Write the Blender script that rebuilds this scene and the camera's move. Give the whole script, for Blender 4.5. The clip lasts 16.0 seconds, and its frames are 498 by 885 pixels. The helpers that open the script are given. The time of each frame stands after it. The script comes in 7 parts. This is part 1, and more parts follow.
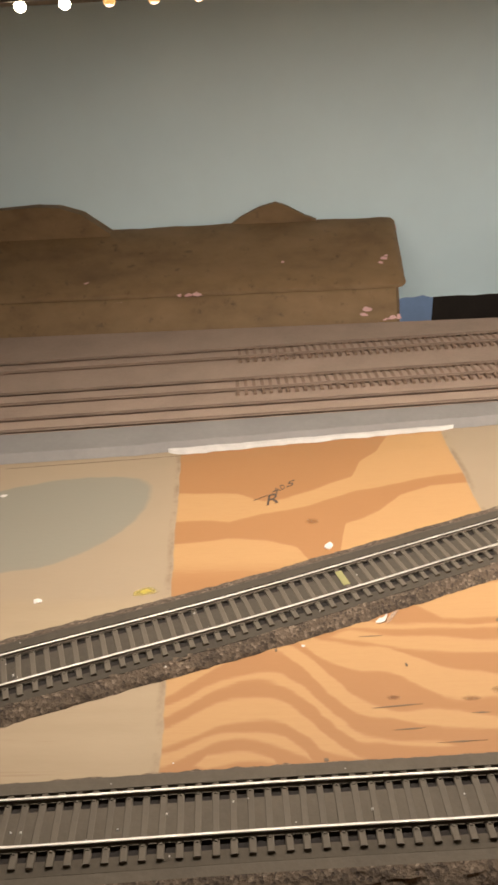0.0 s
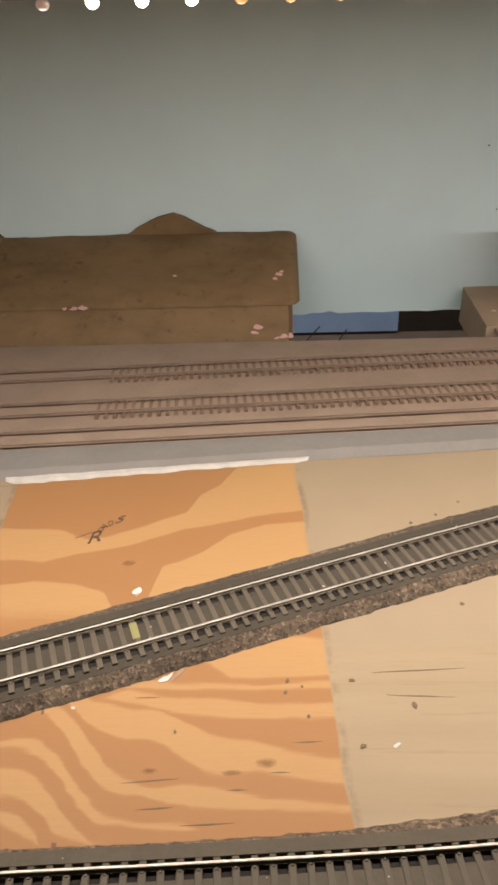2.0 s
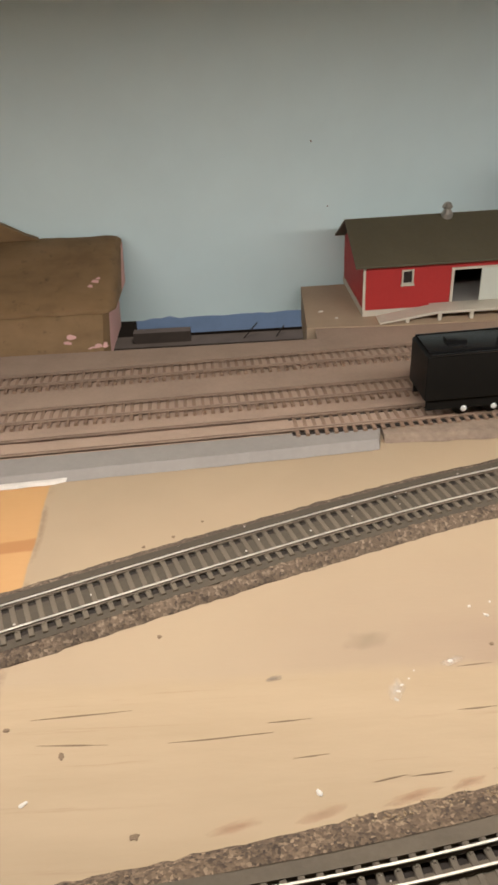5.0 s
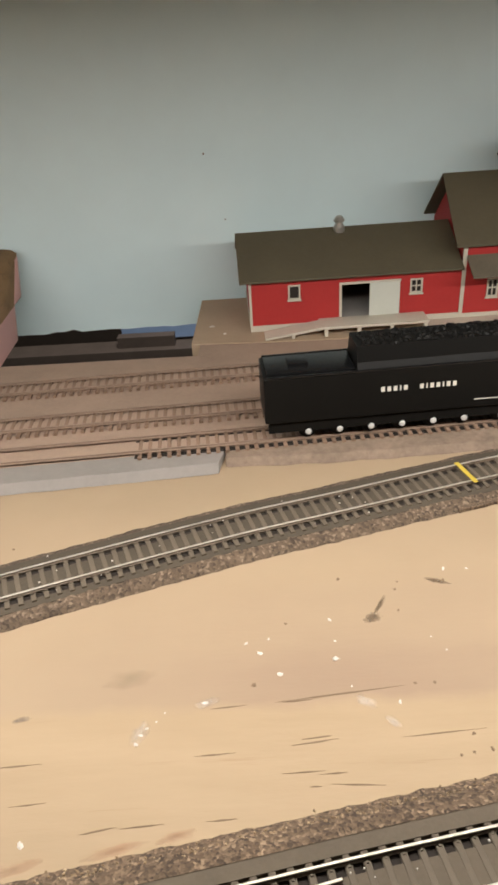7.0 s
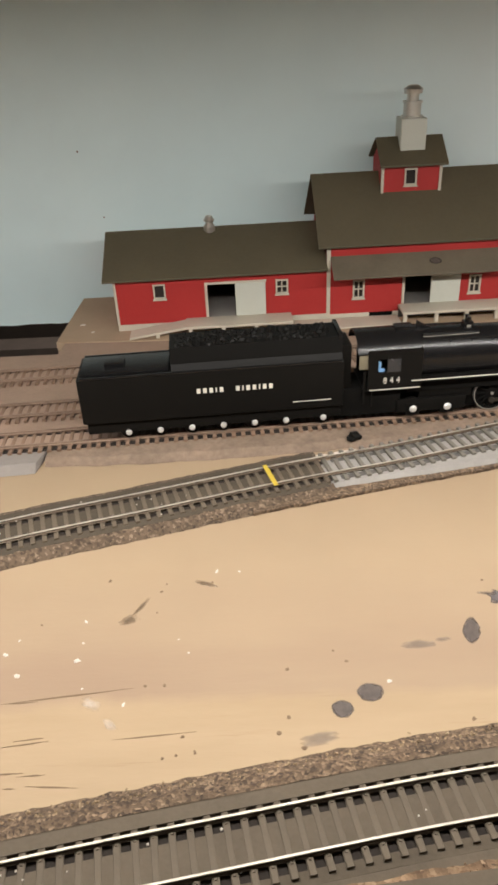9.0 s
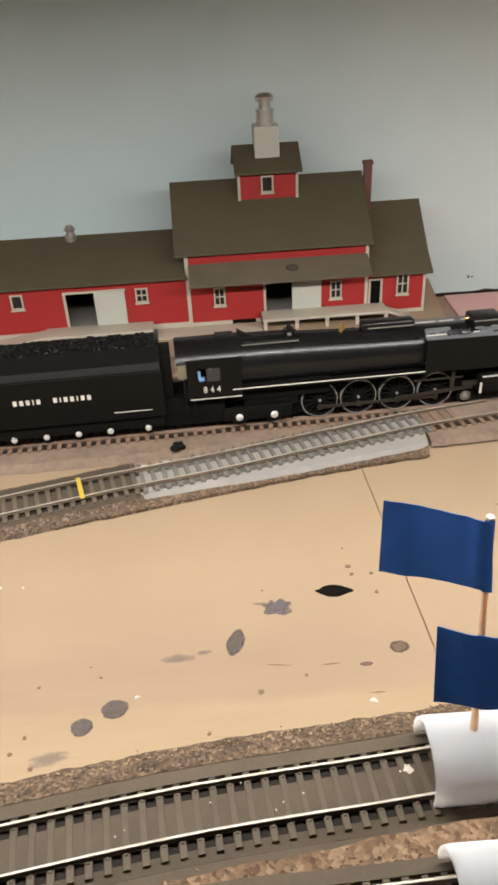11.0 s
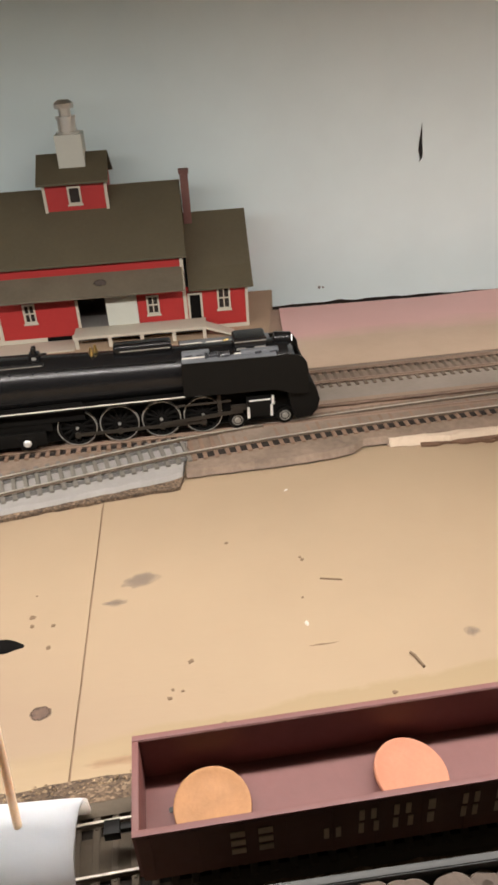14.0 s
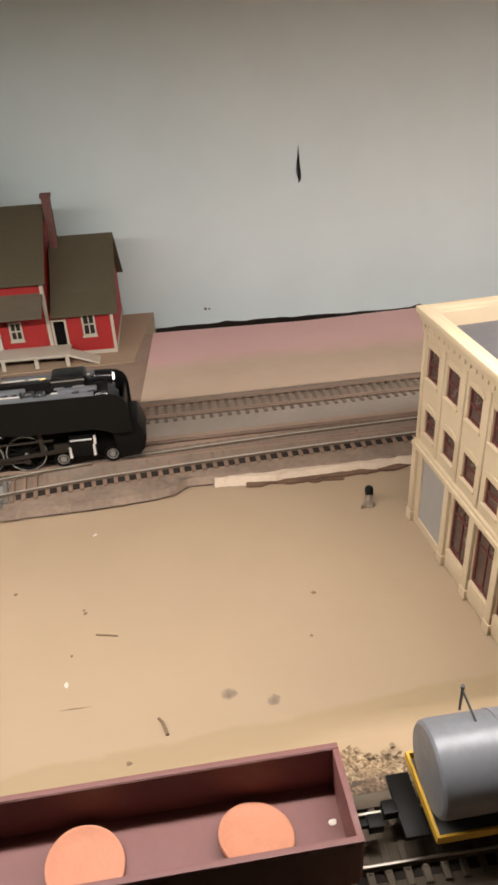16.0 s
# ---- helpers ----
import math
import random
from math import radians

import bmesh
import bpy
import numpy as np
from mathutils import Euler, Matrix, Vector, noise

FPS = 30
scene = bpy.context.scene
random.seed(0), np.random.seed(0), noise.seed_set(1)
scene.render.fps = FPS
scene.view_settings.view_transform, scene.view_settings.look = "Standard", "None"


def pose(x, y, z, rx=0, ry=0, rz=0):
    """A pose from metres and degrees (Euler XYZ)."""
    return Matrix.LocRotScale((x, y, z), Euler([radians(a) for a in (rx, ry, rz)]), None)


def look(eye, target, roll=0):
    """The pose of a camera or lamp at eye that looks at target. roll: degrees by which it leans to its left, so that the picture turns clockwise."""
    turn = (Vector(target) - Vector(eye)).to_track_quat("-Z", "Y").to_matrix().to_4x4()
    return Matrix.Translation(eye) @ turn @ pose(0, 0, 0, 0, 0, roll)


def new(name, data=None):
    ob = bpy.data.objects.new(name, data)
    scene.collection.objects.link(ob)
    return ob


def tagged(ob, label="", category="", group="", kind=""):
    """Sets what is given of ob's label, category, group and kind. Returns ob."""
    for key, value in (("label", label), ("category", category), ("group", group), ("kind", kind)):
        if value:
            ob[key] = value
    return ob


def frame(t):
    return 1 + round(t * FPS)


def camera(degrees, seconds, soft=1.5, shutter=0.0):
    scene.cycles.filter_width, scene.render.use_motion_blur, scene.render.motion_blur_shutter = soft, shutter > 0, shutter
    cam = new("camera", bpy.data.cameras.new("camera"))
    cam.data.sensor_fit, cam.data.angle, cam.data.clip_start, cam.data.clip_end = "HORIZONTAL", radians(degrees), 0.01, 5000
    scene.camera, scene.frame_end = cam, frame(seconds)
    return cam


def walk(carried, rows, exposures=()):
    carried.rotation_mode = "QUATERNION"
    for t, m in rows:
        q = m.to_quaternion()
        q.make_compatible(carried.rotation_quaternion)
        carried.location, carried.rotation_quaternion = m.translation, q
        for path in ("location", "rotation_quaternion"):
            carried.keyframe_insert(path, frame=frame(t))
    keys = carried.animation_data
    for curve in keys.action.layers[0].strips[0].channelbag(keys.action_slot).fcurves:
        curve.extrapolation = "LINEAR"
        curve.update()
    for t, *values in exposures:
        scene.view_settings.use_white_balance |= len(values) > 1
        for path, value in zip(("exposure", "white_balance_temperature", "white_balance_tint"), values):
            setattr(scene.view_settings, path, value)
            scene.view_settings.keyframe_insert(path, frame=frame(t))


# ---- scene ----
cam = camera(37.5, 16.0, soft=3.0)
PATH = [
    (0, (0.05, -0.531, 0.241), (-0.029, 1.194, -0.769), -3.3),
    (0.5, (0.075, -0.522, 0.241), (-0.009, 1.204, -0.766), -2.8),
    (1, (0.096, -0.514, 0.242), (0.031, 1.214, -0.763), -1.5),
    (1.5, (0.118, -0.506, 0.242), (0.061, 1.215, -0.776), -1.5),
    (2, (0.139, -0.5, 0.244), (0.091, 1.222, -0.773), -1.8),
    (2.5, (0.16, -0.494, 0.244), (0.13, 1.23, -0.769), -2.0),
    (3, (0.183, -0.489, 0.241), (0.157, 1.233, -0.775), -2.7),
    (3.5, (0.207, -0.485, 0.243), (0.188, 1.234, -0.78), -3.0),
    (4, (0.23, -0.48, 0.241), (0.23, 1.234, -0.79), -3.2),
    (4.2, (0.238, -0.479, 0.24), (0.247, 1.233, -0.793), -3.1),
    (6.3, (0.344, -0.467, 0.24), (0.341, 1.251, -0.784), -3.4),
    (6.5, (0.356, -0.465, 0.24), (0.343, 1.252, -0.785), -3.8),
    (7, (0.381, -0.464, 0.242), (0.35, 1.252, -0.784), -3.6),
    (7.5, (0.408, -0.463, 0.241), (0.362, 1.257, -0.779), -3.7),
    (8, (0.433, -0.462, 0.239), (0.4, 1.254, -0.788), -3.0),
    (8.2, (0.444, -0.463, 0.242), (0.416, 1.246, -0.796), -2.7),
    (10.3, (0.552, -0.465, 0.238), (0.557, 1.244, -0.801), -3.4),
    (10.5, (0.56, -0.464, 0.238), (0.579, 1.245, -0.801), -3.1),
    (11, (0.585, -0.463, 0.238), (0.621, 1.251, -0.792), -3.0),
    (11.5, (0.61, -0.46, 0.235), (0.662, 1.259, -0.785), -3.1),
    (12, (0.635, -0.456, 0.234), (0.685, 1.262, -0.789), -3.5),
    (12.5, (0.659, -0.452, 0.231), (0.707, 1.264, -0.796), -3.8),
    (13, (0.683, -0.447, 0.23), (0.736, 1.267, -0.8), -3.7),
    (13.5, (0.707, -0.443, 0.23), (0.755, 1.273, -0.797), -3.8),
    (14, (0.731, -0.437, 0.231), (0.775, 1.278, -0.798), -3.6),
    (14.5, (0.756, -0.431, 0.232), (0.799, 1.276, -0.81), -3.2),
    (15, (0.78, -0.426, 0.235), (0.837, 1.269, -0.824), -2.7),
    (15.5, (0.806, -0.425, 0.24), (0.859, 1.273, -0.816), -3.2),
    (16, (0.831, -0.423, 0.244), (0.899, 1.284, -0.796), -3.3),
]
walk(cam, [(t, look(eye, target, roll)) for t, eye, target, roll in PATH],
     exposures=((0, 0.08, 6850, 11), (1, 0.0, 6850, 11), (2.5, -0.10, 6700, 11), (4, -0.06, 6500, 10), (6.5, 0.1, 6500, 9), (8, 0.08, 6500, 9), (12, 0.1, 6450, 9.5), (13, 0.10, 6480, 11),
                (13.5, 0.17, 6520, 11.5), (14, 0.12, 6520, 11.5), (15, 0.12, 6520, 11.5), (15.5, 0.20, 6500, 12), (16, 0.0, 6550, 12.5)))

# ---------- light and exposure ----------
world = bpy.data.worlds.new("room_light")
world.use_nodes = True
scene.world = world
world.node_tree.nodes["Background"].inputs[0].default_value = (1.0, 0.79, 0.55, 1)
world.node_tree.nodes["Background"].inputs[1].default_value = 0.036
scene.view_settings.exposure = 0.0

LED_Y, LED_Z = -0.230, 0.2468
lamp_data = bpy.data.lights.new("led_light", "AREA")
lamp_data.shape, lamp_data.size, lamp_data.size_y = "RECTANGLE", 2.11, 0.008
lamp_data.spread = radians(176.5)
lamp_data.energy, lamp_data.color = 7.15, (1.0, 0.945, 0.888)
led_lamp = new("led_light", lamp_data)
led_lamp.matrix_world = pose(0.885, LED_Y + 0.0066, LED_Z - 0.0014, 5.0, 0, 2.0)

# ---------- materials ----------
def _nodes(name):
    m = bpy.data.materials.new(name)
    m.use_nodes = True
    nt = m.node_tree
    return m, nt, nt.nodes["Principled BSDF"]


def _noise(nt, scale, detail=6, rough=0.6, coord="Object", stretch=None, distort=0.0):
    tc = nt.nodes.new("ShaderNodeTexCoord")
    src = tc.outputs[coord]
    if stretch:
        mp = nt.nodes.new("ShaderNodeMapping")
        mp.inputs["Scale"].default_value = stretch
        nt.links.new(src, mp.inputs["Vector"])
        src = mp.outputs["Vector"]
    n = nt.nodes.new("ShaderNodeTexNoise")
    n.inputs["Scale"].default_value, n.inputs["Detail"].default_value = scale, detail
    n.inputs["Roughness"].default_value, n.inputs["Distortion"].default_value = rough, distort
    nt.links.new(src, n.inputs["Vector"])
    return n.outputs["Fac"]


def _ramp(nt, fac, stops, mode="LINEAR"):
    r = nt.nodes.new("ShaderNodeValToRGB")
    r.color_ramp.interpolation = mode
    el = r.color_ramp.elements
    while len(el) < len(stops):
        el.new(0.5)
    for e, (p, c) in zip(el, stops):
        e.position, e.color = p, (*c, 1)
    nt.links.new(fac, r.inputs["Fac"])
    return r.outputs["Color"]


def _mix(nt, fac, a, b, kind="MIX"):
    m = nt.nodes.new("ShaderNodeMix")
    m.data_type, m.blend_type = "RGBA", kind
    for sock, v in ((m.inputs["Factor"], fac), (m.inputs["A"], a), (m.inputs["B"], b)):
        if isinstance(v, bpy.types.NodeSocket):
            nt.links.new(v, sock)
        elif isinstance(v, (int, float)):
            sock.default_value = v
        else:
            sock.default_value = (*v, 1)
    return m.outputs["Result"]


def _math(nt, op, a, b=0.0, clamp=False):
    m = nt.nodes.new("ShaderNodeMath")
    m.operation, m.use_clamp = op, clamp
    for sock, v in ((m.inputs[0], a), (m.inputs[1], b)):
        if isinstance(v, bpy.types.NodeSocket):
            nt.links.new(v, sock)
        else:
            sock.default_value = v
    return m.outputs[0]


def _bump(nt, bsdf, fac, strength, dist=0.0005):
    b = nt.nodes.new("ShaderNodeBump")
    b.inputs["Strength"].default_value, b.inputs["Distance"].default_value = strength, dist
    nt.links.new(fac, b.inputs["Height"])
    nt.links.new(b.outputs["Normal"], bsdf.inputs["Normal"])


def surface(name, col, rough=0.6, metal=0.0, var=0.25, big=14, fine=260, bump=0.15, spec=None, tint=None, random_tone=0.0, gloss=0.12):
    """A paint, plastic or metal with cloudy tone, fine grain and relief."""
    m, nt, bsdf = _nodes(name)
    dark = tuple(c * (1 - var) for c in col)
    lite = tuple(min(1, c * (1 + var * 0.6)) for c in col)
    c1 = _ramp(nt, _noise(nt, big, 5, 0.62), [(0.3, dark), (0.7, lite)])
    c2 = _ramp(nt, _noise(nt, fine, 4, 0.7), [(0.25, tuple(c * (1 - var * 0.8) for c in col)), (0.75, tint or lite)])
    out = _mix(nt, 0.4, c1, c2)
    if random_tone:
        info = nt.nodes.new("ShaderNodeObjectInfo")
        out = _mix(nt, _math(nt, "MULTIPLY", info.outputs["Random"], random_tone), out, tuple(c * 0.45 for c in col))
    nt.links.new(out, bsdf.inputs["Base Color"])
    bsdf.inputs["Metallic"].default_value = metal
    f = _noise(nt, fine * 0.6, 4, 0.6)
    rr = nt.nodes.new("ShaderNodeMapRange")
    rr.inputs["To Min"].default_value, rr.inputs["To Max"].default_value = max(0.03, rough - gloss), min(1, rough + gloss)
    nt.links.new(f, rr.inputs["Value"])
    nt.links.new(rr.outputs["Result"], bsdf.inputs["Roughness"])
    if spec is not None:
        bsdf.inputs["Specular IOR Level"].default_value = spec
    if bump:
        _bump(nt, bsdf, f, bump)
    return m


def speckled(name, stops, scale=420, rough=0.95, bump=0.9, base=60):
    """Cork, ballast or gravel: many small grains of several tones."""
    m, nt, bsdf = _nodes(name)
    tc = nt.nodes.new("ShaderNodeTexCoord")
    v = nt.nodes.new("ShaderNodeTexVoronoi")
    v.inputs["Scale"].default_value = scale
    wob = nt.nodes.new("ShaderNodeTexNoise")
    wob.inputs["Scale"].default_value, wob.inputs["Detail"].default_value = scale * 0.8, 3
    nt.links.new(tc.outputs["Object"], wob.inputs["Vector"])
    sway = nt.nodes.new("ShaderNodeVectorMath")
    sway.operation, sway.inputs["Scale"].default_value = "SCALE", 1.3 / scale
    nt.links.new(wob.outputs["Color"], sway.inputs[0])
    both = nt.nodes.new("ShaderNodeVectorMath")
    nt.links.new(tc.outputs["Object"], both.inputs[0])
    nt.links.new(sway.outputs[0], both.inputs[1])
    nt.links.new(both.outputs[0], v.inputs["Vector"])
    sep = nt.nodes.new("ShaderNodeSeparateColor")
    nt.links.new(v.outputs["Color"], sep.inputs["Color"])
    c = _ramp(nt, sep.outputs[0], stops)
    cloud = _ramp(nt, _noise(nt, base, 5, 0.6), [(0.3, (0.55, 0.55, 0.55)), (0.7, (1.1, 1.1, 1.1))])
    nt.links.new(_mix(nt, 1.0, c, cloud, "MULTIPLY"), bsdf.inputs["Base Color"])
    bsdf.inputs["Roughness"].default_value = rough
    _bump(nt, bsdf, _math(nt, "ADD", v.outputs["Distance"], _noise(nt, scale * 1.5, 3)), bump * 0.6, 0.0006)
    return m


def table_material():
    """Plywood: bare figured patch between masking lines, the rest rolled with tan latex over a paler primer."""
    m, nt, bsdf = _nodes("plywood_tan_paint")
    tc = nt.nodes.new("ShaderNodeTexCoord")
    sep = nt.nodes.new("ShaderNodeSeparateXYZ")
    nt.links.new(tc.outputs["Object"], sep.inputs["Vector"])
    x, y = sep.outputs[0], sep.outputs[1]
    wob = _math(nt, "MULTIPLY", _math(nt, "SUBTRACT", _noise(nt, 26, 4), 0.5), 0.006)
    xw = _math(nt, "ADD", x, wob)
    # bare patch: between two masked edges
    left = _math(nt, "ADD", _math(nt, "ADD", xw, 0.0205), _math(nt, "MULTIPLY", y, 0.062))
    right = _math(nt, "SUBTRACT", _math(nt, "SUBTRACT", 0.1515, _math(nt, "MULTIPLY", y, 0.044)), xw)
    inside = _math(nt, "MULTIPLY", _math(nt, "MULTIPLY", left, 1400.0, True), _math(nt, "MULTIPLY", right, 900.0, True))
    # figure of the veneer: arches falling to flat streaks in the near half, broad tongues in the far half
    sway = _math(nt, "SUBTRACT", _noise(nt, 17, 3, 0.5, stretch=(0.7, 1.8, 1)), 0.5)

    def curve(points, low=-0.26, high=-0.10, mode="LINEAR"):
        """The y of an edge as a line over x, both in metres."""
        xs = nt.nodes.new("ShaderNodeMapRange")
        xs.inputs["From Min"].default_value, xs.inputs["From Max"].default_value = -0.02, 0.18
        nt.links.new(x, xs.inputs["Value"])
        stops = [((px + 0.02) / 0.2, ((py - low) / (high - low),) * 3) for px, py in points]
        return _math(nt, "ADD", _math(nt, "MULTIPLY", _ramp(nt, xs.outputs["Result"], stops, mode), high - low), low)

    def pale_band(points):
        """A pale band of early wood: x, middle and half width, in millimetres."""
        mid = curve([(u * 0.001, v * 0.001) for u, v, h in points], -0.37, -0.25, "CARDINAL")
        half = curve([(u * 0.001, (h * 1.35 + 0.9 * min(1, h)) * 0.001) for u, v, h in points], 0.0, 0.02)
        off = _math(nt, "ABSOLUTE", _math(nt, "SUBTRACT", yn, mid))
        return _math(nt, "MULTIPLY", _math(nt, "SUBTRACT", half, off), 430.0, True)
    yn = _math(nt, "ADD", y, _math(nt, "MULTIPLY", sway, 0.006))
    yn = _math(nt, "ADD", yn, _math(nt, "MULTIPLY", _math(nt, "SUBTRACT", _noise(nt, 70, 4, 0.6, stretch=(0.5, 2.0, 1)), 0.5), 0.0045))
    streaks = (
            [(107, -274, 0), (122, -274, 6), (133, -272.5, 7), (146, -271, 8.5), (159, -271, 8)],
            [(55, -291, 0), (64, -289, 2), (79.5, -285, 3), (99.5, -287.5, 1.5), (119.5, -286.5, 1.5), (138, -287.3, 1.3), (159, -286.5, 1.7)],
            [(66, -294, 0), (79, -292.5, 2.5), (98.5, -296.5, 2.5), (117.5, -298, 4), (136, -299.5, 3.2), (159, -300, 3)],
            [(51, -290, 0), (56, -293.5, 2.5), (63.5, -299, 4), (77.5, -305, 6), (96.5, -308, 6), (113.5, -319, 7), (135, -322, 4.8), (159, -327, 4)])
    arches = (
            [(-1, -316.5, 6.5), (15, -308, 4), (31.5, -298.5, 3.5), (49, -299.5, 2.5), (63, -313.5, 4.5), (75.5, -328.5, 3.5), (93, -335, 2), (110, -337, 4), (133, -340, 2.3), (160, -342, 1.2)],
            [(1, -331.5, 2.5), (16, -322, 2), (32, -315.5, 1.5), (49, -317.5, 2.5), (62, -329.5, 2.5), (74.5, -343, 2), (87, -347, 1), (107.5, -349.5, 1.5), (116, -350.5, 0)],
            [(2.5, -343.5, 3.5), (17.5, -335.5, 4.5), (33, -330.5, 4.5), (49, -333, 4), (61.5, -345, 4), (74, -354, 1), (82, -355.5, 0)],
            [(4, -353.5, 2.5), (18, -346, 2), (33, -343.5, 1.5), (48.5, -347.5, 2.5), (57, -353, 1), (61, -356, 0)],
            [(13, -357, 0), (19, -355.5, 2.5), (34, -353, 2), (44, -355, 1), (48, -358, 0)])
    pale = None
    for points in streaks + arches:
        band = pale_band(points)
        pale = band if pale is None else _math(nt, "MAXIMUM", pale, band)
    band_near = _math(nt, "SUBTRACT", _math(nt, "MULTIPLY", pale, 1.6), 0.85)
    yw = _math(nt, "ADD", y, _math(nt, "MULTIPLY", sway, 0.012))
    tongue = curve([(-0.009, -0.176), (0.025, -0.180), (0.041, -0.187), (0.055, -0.184), (0.073, -0.176), (0.093, -0.164), (0.099, -0.149), (0.111, -0.137), (0.121, -0.119), (0.135, -0.102)])
    over = curve([(-0.001, -0.203), (0.022, -0.205), (0.040, -0.198), (0.066, -0.190), (0.094, -0.178), (0.129, -0.167), (0.157, -0.163)])
    under = curve([(-0.012, -0.224), (0.021, -0.220), (0.042, -0.224), (0.058, -0.230), (0.066, -0.243), (0.078, -0.243), (0.085, -0.212), (0.104, -0.202), (0.118, -0.186), (0.137, -0.176), (0.158, -0.174)])
    dark = _math(nt, "MULTIPLY", _math(nt, "SUBTRACT", yw, tongue), 500.0, True)
    stripe = _math(nt, "MULTIPLY", _math(nt, "MULTIPLY", _math(nt, "SUBTRACT", over, yw), 500.0, True), _math(nt, "MULTIPLY", _math(nt, "SUBTRACT", yw, under), 500.0, True))
    band_far = _math(nt, "SUBTRACT", 0.75, _math(nt, "MULTIPLY", _math(nt, "MAXIMUM", dark, stripe), 1.6))
    half = _math(nt, "MULTIPLY", _math(nt, "SUBTRACT", y, -0.255), 60.0, True)
    band = _mix(nt, half, band_near, band_far)
    fib = _noise(nt, 60, 6, 0.7, stretch=(1, 16, 1))
    bandv = _math(nt, "ADD", band, _math(nt, "MULTIPLY", _math(nt, "SUBTRACT", fib, 0.5), 1.2))
    wood = _ramp(nt, _math(nt, "MULTIPLY", _math(nt, "ADD", bandv, 1.0), 0.5),
                 [(0.10, (0.338, 0.164, 0.066)), (0.40, (0.362, 0.181, 0.074)), (0.62, (0.412, 0.227, 0.096)), (0.9, (0.450, 0.258, 0.111))])
    wood = _mix(nt, _math(nt, "MULTIPLY", _noise(nt, 260, 3, 0.7, stretch=(1, 9, 1)), 0.30), wood, (0.312, 0.156, 0.070))
    # paint
    tan = _ramp(nt, _noise(nt, 10, 5, 0.6), [(0.3, (0.298, 0.219, 0.142)), (0.7, (0.332, 0.244, 0.157))])
    tan = _mix(nt, _math(nt, "MULTIPLY", _noise(nt, 34, 5, 0.7), .36), tan, (0.352, 0.272, 0.187))
    # a second, pinker coat rolled along the lap edge beyond the bare patch
    lap = _math(nt, "MULTIPLY", _math(nt, "MULTIPLY", _math(nt, "SUBTRACT", -0.185, y), 18.0, True), _math(nt, "MULTIPLY", _math(nt, "SUBTRACT", x, 0.25), 8.0, True))
    lap = _math(nt, "MULTIPLY", lap, _math(nt, "MULTIPLY", _math(nt, "SUBTRACT", 0.74, x), 7.0, True))
    lap = _math(nt, "MULTIPLY", lap, _ramp(nt, _noise(nt, 13, 4, 0.6, stretch=(0.4, 1.6, 1)), [(0.35, (0.4, 0.4, 0.4)), (0.65, (1, 1, 1))]))
    tan = _mix(nt, lap, tan, (0.268, 0.190, 0.130))
    prim = _ramp(nt, _noise(nt, 26, 5, 0.65, stretch=(.35, 2.2, 1)), [(0.3, (0.316, 0.230, 0.142)), (0.72, (0.362, 0.267, 0.169))])
    prim = _mix(nt, _ramp(nt, _noise(nt, 55, 5, 0.75, stretch=(.12, 3.0, 1)), [(0.60, (0, 0, 0)), (0.70, (.5, .5, .5))]), prim, (0.258, 0.169, 0.100))
    edge = _math(nt, "ADD", y, _math(nt, "MULTIPLY", _math(nt, "SUBTRACT", _noise(nt, 30, 4), 0.5), 0.012))
    edge = _math(nt, "ADD", edge, _math(nt, "MULTIPLY", _math(nt, "MAXIMUM", _math(nt, "SUBTRACT", x, 0.63), 0.0), -0.14))
    paint = _mix(nt, _math(nt, "MULTIPLY", _math(nt, "SUBTRACT", -0.262, edge), 160.0, True), tan, prim)
    ochre = _math(nt, "MULTIPLY", _math(nt, "MULTIPLY", _math(nt, "SUBTRACT", -0.262, edge), 400.0, True), _math(nt, "MULTIPLY", _math(nt, "ADD", edge, 0.280), 130.0, True))
    ochre = _math(nt, "MULTIPLY", _math(nt, "MULTIPLY", ochre, _math(nt, "MULTIPLY", _math(nt, "SUBTRACT", x, 0.60), 9.0, True)), 0.75)
    paint = _mix(nt, ochre, paint, (0.272, 0.204, 0.117))
    # ochre grime where the paint was rolled thin beside the front roadbed
    paint = _mix(nt, _ramp(nt, _noise(nt, 170, 4, 0.8), [(0.70, (0, 0, 0)), (0.78, (0.35, 0.35, 0.35))]), paint, (0.36, 0.27, 0.18))
    # scuffed rims along the masked edges of the patch
    rim = _math(nt, "MINIMUM", _math(nt, "ABSOLUTE", _math(nt, "ADD", left, 0.001)), _math(nt, "ABSOLUTE", _math(nt, "ADD", right, 0.001)))
    rim = _math(nt, "MULTIPLY", _math(nt, "SUBTRACT", 0.0026, rim), 420.0, True)
    rim = _math(nt, "MULTIPLY", rim, _ramp(nt, _noise(nt, 48, 4, 0.7), [(0.45, (0, 0, 0)), (0.62, (0.75, 0.75, 0.75))]))
    paint = _mix(nt, rim, paint, (0.21, 0.145, 0.092))
    # left of the bare patch: grey-green drying puddle
    px = _math(nt, "ADD", _math(nt, "ADD", x, 0.091), _math(nt, "MULTIPLY", _math(nt, "ADD", y, 0.198), -0.35))
    px = _math(nt, "DIVIDE", px, 0.062)
    py = _math(nt, "DIVIDE", _math(nt, "ADD", _math(nt, "ADD", y, 0.200), _math(nt, "MULTIPLY", _math(nt, "ADD", x, 0.086), -0.12)), 0.043)
    pud = _math(nt, "ADD", _math(nt, "POWER", _math(nt, "ABSOLUTE", px), 2.6), _math(nt, "POWER", _math(nt, "ABSOLUTE", py), 2.6))
